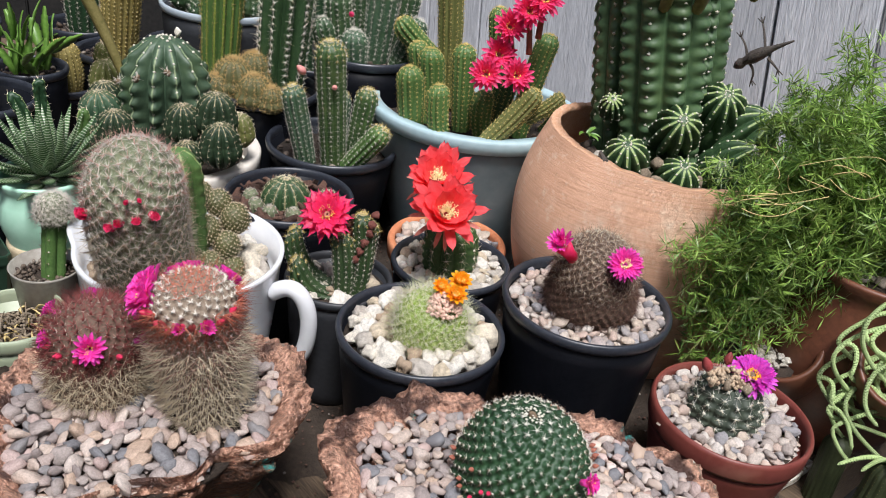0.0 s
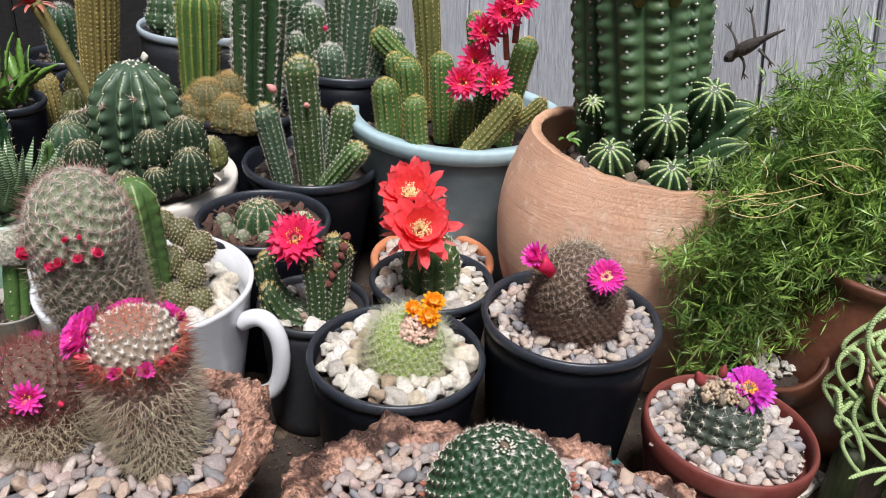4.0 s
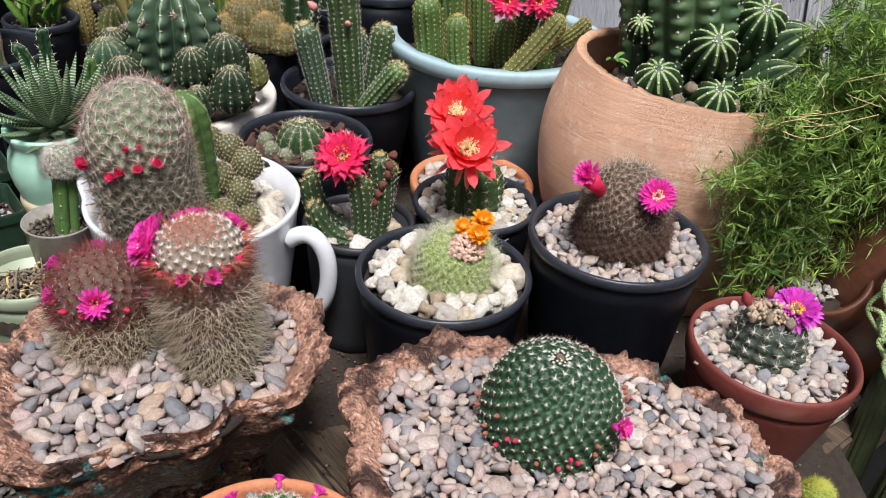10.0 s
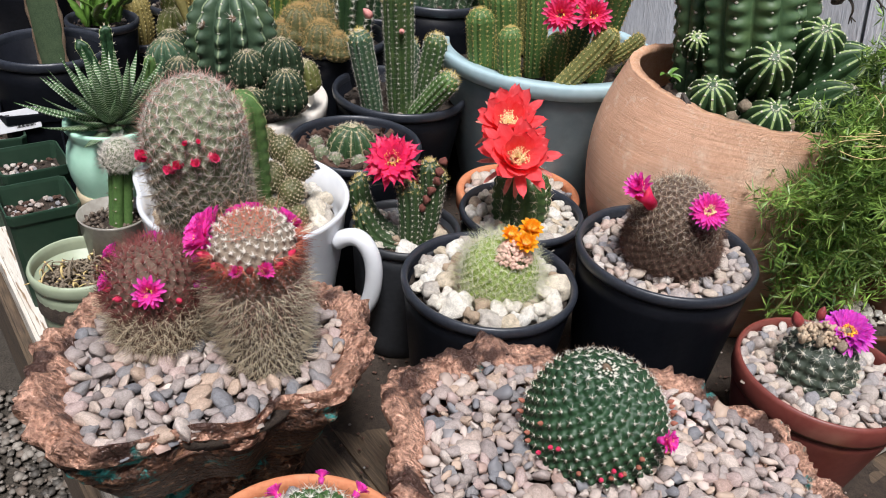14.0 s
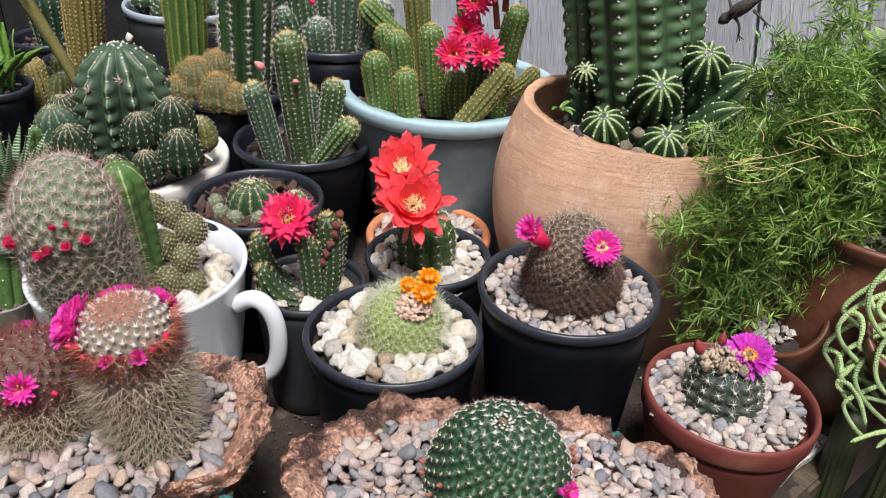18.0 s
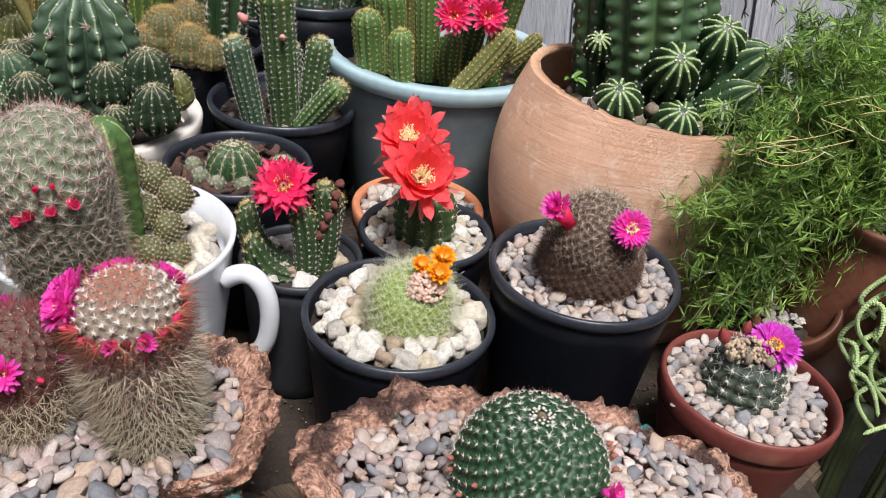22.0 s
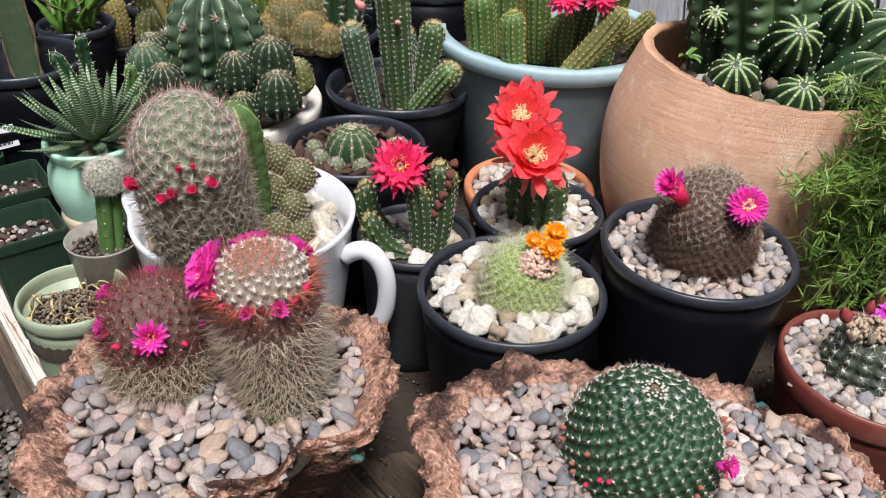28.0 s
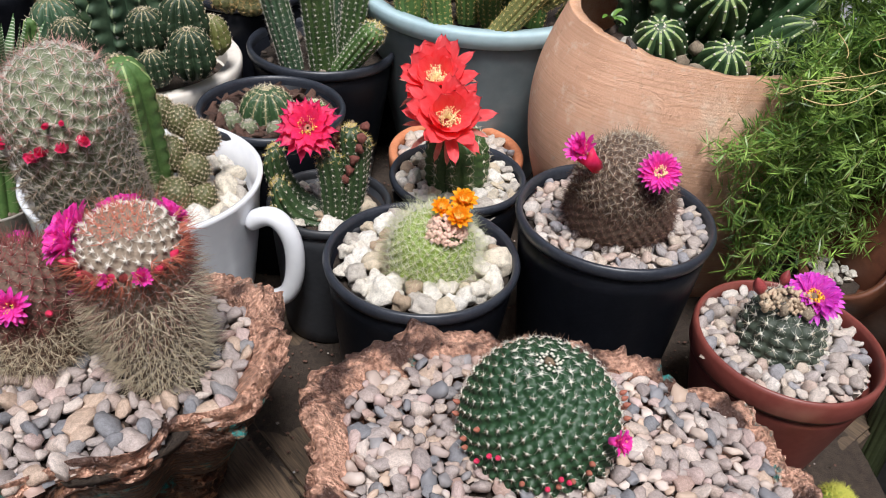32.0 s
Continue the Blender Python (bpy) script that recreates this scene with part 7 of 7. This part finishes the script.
DKP = (-0.070, 1.215)
back_pot(DKP, 0.080, 0.282, "black plastic pot of crowded small columns")
c = thing("cactus", (-0.070, 1.210, 0.262), "crowded clump of small dark ribbed columns", "cactus", "column cacti")
for i, (x, y, L, r, lx) in enumerate([(-0.035, 0, 0.10, 0.019, -0.012), (0.012, 0.01, 0.14, 0.023, 0.010), (-0.048, -0.01, 0.062, 0.018, -0.020), (-0.012, -0.035, 0.056, 0.019, -0.006), (0.040, 0.03, 0.11, 0.019, 0.016), (0.045, -0.01, 0.075, 0.017, 0.030), (-0.01, 0.03, 0.13, 0.018, -0.006)]):
    stem(c, (x, y, 0), (x + lx, y, L), r, G_BLUE if i % 2 else G_ECH, 12, 0.18, 0.8, 0.03, 0.007, nt=84, nu=50, seed=240 + i, wool=WOOL, wool_size=0.0011, spines=[(6, 0.005, (30, 88), 0.0002, S_WHITE)])
fruit(c, (-0.022, -0.03, 0.075), (-0.2, -1, 0.5), 0.010, 0.004, P_PINK, "bud")

GRP = (-0.318, 1.352)
back_pot(GRP, 0.065, 0.185, "black plastic pot with a bright green column")
c = thing("cactus", (-0.317, 1.350, 0.170), "bright yellow-green ribbed column cactus", "cactus", "column cacti")
stem(c, (0, 0, 0), (0.008, 0, 0.178), 0.0335, G_MID, 15, 0.24, 1.0, 0.02, 0.0075, nt=160, nu=80, seed=250, wool=WOOL_Y, wool_size=0.0014, spines=[(8, 0.0055, (30, 88), 0.00018, S_GOLD)], crest=(G_LIME, 0.0014, 0.0))

BLP = (-0.330, 1.440)
back_pot(BLP, 0.105, 0.268, "dark pot with a wide pale blue rim", GREYPL, surface("pale_grey_blue_rim", (0.36, 0.42, 0.47), (0.42, 0.48, 0.53), 16, 0.45, 0.05))
c = thing("cactus", (-0.330, 1.430, 0.250), "clump of dark ball cacti in the pale-rimmed pot", "cactus")
for i, (x, y, z, r) in enumerate([(-0.045, -0.02, 0.035, 0.032), (-0.01, 0.02, 0.06, 0.034), (0.040, 0.0, 0.045, 0.032), (0.06, -0.03, 0.03, 0.028), (-0.02, -0.05, 0.018, 0.02), (0.01, -0.04, 0.03, 0.024)]):
    stem(c, (x, y, z - r), (x, y, z + r * 1.3), r, G_ECH, 13, 0.16, 0.85, 0.03, 0.009, foot=0.7, belly=0.25, nt=104, nu=44, seed=255 + i, wool=WOOL, wool_size=0.0013, spines=[(6, 0.006, (30, 88), 0.00022, S_WHITE)], name="offset")

GDP = (-0.495, 1.405)
back_pot(GDP, 0.075, 0.178, "black plastic pot with a golden column cactus")
c = thing("cactus", (-0.497, 1.400, 0.165), "tall golden-spined ribbed column cactus", "cactus", "column cacti")
stem(c, (0, 0, 0), (0.022, 0, 0.235), 0.0325, G_GOLD, 20, 0.12, 0.8, 0.0, 0.0072, nt=160, nu=90, seed=260, wool=WOOL_Y, wool_size=0.0014, spines=[(8, 0.0045, (25, 88), 0.0002, S_GOLD)])

YBP = (-0.566, 1.340)
back_pot(YBP, 0.055, 0.130, "small black pot with an egg-shaped golden cactus")
c = thing("cactus", (-0.564, 1.340, 0.112), "egg-shaped golden brown spiny cactus", "cactus")
stem(c, (0, 0, 0), (-0.006, 0, 0.088), 0.0270, G_GOLD, 20, 0.10, 0.8, 0.0, 0.0066, foot=0.75, belly=0.12, nt=160, nu=60, seed=262, wool=WOOL_Y, wool_size=0.0013, spines=[(7, 0.0035, (25, 88), 0.0002, S_GOLD)])

LBP = (-0.556, 1.040)
back_pot(LBP, 0.076, 0.212, "large black nursery pot with one flat cactus paddle", deep=0.048)
c = thing("cactus_paddle", (-0.566, 1.068, 0.158), "flat grey-green cactus paddle with a corky brown edge", "cactus")
PAD = [(math.sin(math.pi * min(1, 0.27 + 0.45 * k / 15)), 0.160 * k / 15) for k in range(16)]
pv, pe = [], []
for w, z in PAD:
    for a in range(12):
        q = 2 * math.pi * a / 12
        pv.append((0.021 * w * math.cos(q) - 0.05 * z, 0.0055 * math.sin(q) + 0.02 * z, z))
    for sx in (-1, 1):
        pe.append((sx * (0.0212 * w + 0.0012 * math.sin(90 * z + sx)) - 0.05 * z, 0.02 * z, z))
part("blade", mesh_of("blade", pv, grid_faces(16, 12)), G_GREY, c)
for k in (0, 1):
    part("corky_edge", tube_mesh("corky_edge", pe[k::2], [0.0012 + 0.0009 * (i % 3) for i in range(16)], 6), CORK, c, "brown corky margin")
back_pot((-0.585, 1.262), 0.055, 0.180, "small black pot with a toothed bushy cactus")


c = thing("euphorbia", (-0.402, 0.925, 0.150), "narrow spurge stems with wavy toothed edges", "succulent")
for i, (x, L, lx) in enumerate([(0.0, 0.135, -0.020), (0.018, 0.105, 0.010), (-0.014, 0.115, -0.040)]):
    stem(c, (x, 0.0, 0), (x + lx, 0, L), 0.0082, G_DARK if i != 1 else G_MID, 3, 0.70, 1.6, 0.16, 0.0095, nt=72, nu=110, bend=(0.006 * (i - 1), 0, 0), seed=270 + i, wool=WOOL, wool_size=0.0008, spines=[(2, 0.004, (20, 70), 0.0003, S_TAN)], name="wavy_stem", crest=(CREST, 0.0006, 0.02))
pot((-0.408, 0.925), 0.035, 0.155, "small black pot hidden among the others", BLACK, rim=0.012, group="back row pots")

c = thing("jungle_cactus", (-0.585, 1.255, 0.172), "bushy bright green cactus with flat toothed joints", "cactus")
rr = random.Random(21)


def toothed_joint(parent, b, az, el, length, width):
    """A flat joint with a midrib and three or four pairs of blunt teeth."""
    n, rows = 25, []
    for i in range(n):
        s = i / (n - 1)
        w = width * (0.35 + 0.65 * math.sin(math.pi * min(1, 0.15 + s * 0.9))) * (0.72 + 0.28 * ((s * 4) % 1.0))
        zz = 0.10 * length * math.sin(s * 2.2)
        rows += [(s * length, -w, zz + 0.1 * width), (s * length, -0.25 * w, zz), (s * length, 0, zz + 0.16 * width), (s * length, 0.25 * w, zz), (s * length, w, zz + 0.1 * width), (s * length, 0, zz - 0.14 * width)]
    return part("joint", mesh_of("joint", rows, grid_faces(n, 6)), LEAF, parent, m=Matrix.Translation(b) @ pose(0, 0, 0, 0, 0, az) @ pose(0, 0, 0, 0, -el, 0) @ pose(0, 0, 0, rr.uniform(-60, 60), 0, 0))


for i in range(18):
    az, el = rr.uniform(0, 360), rr.uniform(35, 88)
    L = rr.uniform(0.045, 0.065)
    b = Vector((rr.uniform(-0.02, 0.02), rr.uniform(-0.02, 0.02), 0))
    for k in range(2):
        toothed_joint(c, b, az, el, L, rr.uniform(0.007, 0.011))
        d = Vector((math.cos(radians(az)) * math.cos(radians(el)), math.sin(radians(az)) * math.cos(radians(el)), math.sin(radians(el))))
        b = b + d * L * 0.95
        az, el = az + rr.uniform(-50, 50), el + rr.uniform(-30, 10)
for i, (x, y, r, top) in enumerate([(-0.42, 1.52, 0.07, 0.17), (-0.60, 1.52, 0.07, 0.18), (-0.80, 1.45, 0.08, 0.18), (-0.17, 1.40, 0.07, 0.2)]):
    back_pot((x, y), r, top, "black plastic pot in the shade behind")
    c = thing("cactus", (x, y, top - 0.015), "dim grey-green cactus in the shade", "cactus")
    stem(c, (0, 0, 0), (0, 0, 0.07 + 0.03 * i), 0.03, G_DARK, 13, 0.16, pitch=0.009, nt=90, nu=50, seed=280 + i, wool=WOOL, wool_size=0.0012, spines=[(6, 0.006, (30, 88), 0.0002, S_GREY)])
    part("pebble", CHUNK[i], None, c, m=Matrix.LocRotScale((0.04, -0.03, 0.004), None, (0.012, 0.009, 0.006)))

# ---- asparagus fern ----
fern = thing("asparagus_fern", (0.520, 0.910, 0.0), "billowing light green asparagus fern with fine needles", "fern")
FO = np.array([0.520, 0.910, 0.0])
pot((0.560, 0.985), 0.085, 0.200, "terracotta pot buried under the fern", TERRA, rim=0.02)
rng = np.random.default_rng(33)


def frond(start, mid, end, seed, dens=1.0, reach=0.030):
    """An arching stem with short side twigs, each ringed by needle leaves; returns stem points and needles."""
    r = np.random.default_rng(seed)
    P = bezier(start, mid, end, 40)
    T = np.gradient(P, axis=0)
    T /= np.linalg.norm(T, axis=1)[:, None]
    base, dirs = [], []
    nb = int(22 * dens)
    twigs = []
    for k in range(nb):
        j = int(6 + 33 * (k + r.random()) / nb)
        j = min(j, 39)
        d = r.normal(0, 1, 3)
        d -= T[j] * (d @ T[j])
        d /= np.linalg.norm(d)
        d = d * 0.9 + T[j] * 0.7
        d[2] += 0.12
        d /= np.linalg.norm(d)
        L = reach * r.uniform(0.5, 1.25) * (1 - 0.45 * j / 40)
        nn = max(2, int(L / 0.0105))
        tw = P[j] + np.outer(np.linspace(0.1, 1, nn) * L, d)
        twigs.append((P[j], P[j] + d * L))
        for q in tw:
            m = r.integers(6, 10)
            a = r.normal(0, 1, (m, 3))
            a -= np.outer(a @ d, d)
            a /= np.linalg.norm(a, axis=1)[:, None] + 1e-9
            a = a + d * 0.28
            a /= np.linalg.norm(a, axis=1)[:, None]
            base.append(np.repeat(q[None], m, 0))
            dirs.append(a)
    return P, np.concatenate(base), np.concatenate(dirs), twigs


def needles(name, B, D, length, width, seed):
    r = np.random.default_rng(seed)
    L = (length * r.uniform(0.7, 1.25, len(B)))[:, None]
    s = np.cross(D, r.normal(0, 1, (len(B), 3)))
    s /= np.linalg.norm(s, axis=1)[:, None] + 1e-9
    v = np.stack([B, B + D * L * 0.4 + s * width, B + D * L, B + D * L * 0.4 - s * width], 1).reshape(-1, 3)
    f = np.arange(len(v)).reshape(-1, 4)
    return mesh_of(name, v, f)


NF = 310
for i in range(NF):
    # fronds arch out of the crown to points spread over a mound that leans over the bench
    az = rng.uniform(160, 350)
    el = rng.uniform(-62, 80)
    k = rng.uniform(0.62, 1.0)
    ca, sa = math.cos(radians(az)), math.sin(radians(az))
    ce, se = math.cos(radians(el)), math.sin(radians(el))
    end = np.array([0.490 + 0.215 * k * ca * ce, 0.850 + 0.135 * k * sa * ce, 0.285 + (0.19 if se > 0 else 0.135) * k * se])
    if i % 5 == 3:
        zz = rng.uniform(0.10, 0.25)
        end = np.array([rng.uniform(0.290 + 0.25 * (0.25 - zz), 0.50), rng.uniform(0.735, 0.785), zz])
    elif i % 5 < 3:
        zz = rng.uniform(0.15, 0.41)
        end = np.array([rng.uniform(0.285 + 0.8 * max(0, zz - 0.26), 0.60), 0.738 + 2.2 * (zz - 0.27) ** 2 + rng.uniform(-0.012, 0.05), zz])
    end[0] = max(end[0], 0.298 + 0.75 * max(0, end[2] - 0.25))
    start = np.array([0.535 + rng.uniform(-0.05, 0.05), 0.945 + rng.uniform(-0.03, 0.04), 0.205])
    mid = (start * 0.45 + end * 0.55) + np.array([rng.normal(0, 0.015), rng.normal(0, 0.015), 0.05 + 0.03 * rng.random()])
    P, B, D, tw = frond(start, mid, end, 300 + i)
    st = part("frond", tube_mesh("frond", P - FO, np.linspace(0.0011, 0.0005, 40), 4), FERN_STEM, fern)
    part("foliage", needles("foliage", B - FO, D, 0.0165, 0.00078, i), FERN, st)
for i in range(14):
    k = rng.random()
    q = np.array([0.300 + 0.115 * k + rng.normal(0, 0.010), 0.728 + rng.uniform(-0.010, 0.010), 0.300 + 0.062 * k + rng.normal(0, 0.008)])
    e = q + np.array([rng.uniform(0.02, 0.08) * (1 if i % 3 else -0.5), rng.uniform(-0.015, 0.010), rng.uniform(-0.012, 0.030)])
    part("dry_stem", tube_mesh("dry_stem", bezier(q - FO, (q + e) / 2 - FO + rng.normal(0, 0.014, 3), e - FO, 12), 0.00032 + 0.00022 * rng.random(), 4), STRAW, fern, "straw-coloured dead stem")

# ---- lizard-shaped ornament on the fence ----
lz = thing("wall_ornament", (0.456, 1.082, 0.370), "dark metal lizard-shaped ornament on the fence", "ornament", rot=(0, -32, -46))
lz.scale = (0.68, 0.88, 0.88)
LZ = [(bezier((-0.056, -0.008, 0), (0.0, -0.012, 0.010), (0.070, -0.006, 0.012), 30), np.interp(np.linspace(0, 1, 30), [0, 0.05, 0.14, 0.22, 0.36, 0.52, 0.70, 1], [0.002, 0.006, 0.0085, 0.006, 0.010, 0.0090, 0.0045, 0.0012]))]
for x0, x1, z1 in ((-0.026, -0.030, 0.040), (0.012, 0.018, 0.050), (-0.022, -0.030, -0.026), (0.016, 0.026, -0.022)):
    z0 = 0.006 if z1 > 0 else -0.002
    foot = np.array([x1, -0.004, z1])
    LZ.append((bezier((x0, -0.009, z0), (x0 + 0.010, -0.012, z1 * 0.6), foot, 10), np.linspace(0.0028, 0.0015, 10)))
    for q in (-0.7, 0.0, 0.7):
        LZ.append((bezier(foot, foot + (0.005 * q, 0.0, math.copysign(0.004, z1)), foot + (0.010 * q, 0.0, math.copysign(0.009, z1)), 5), np.linspace(0.0014, 0.0008, 5)))
bm = bmesh.new()
for P, rad in LZ:
    bm.from_mesh(tube_mesh("ornament", P, rad, 10))
me = bpy.data.meshes.new("ornament")
bm.to_mesh(me)
bm.free()
part("figure", me, METAL, lz)
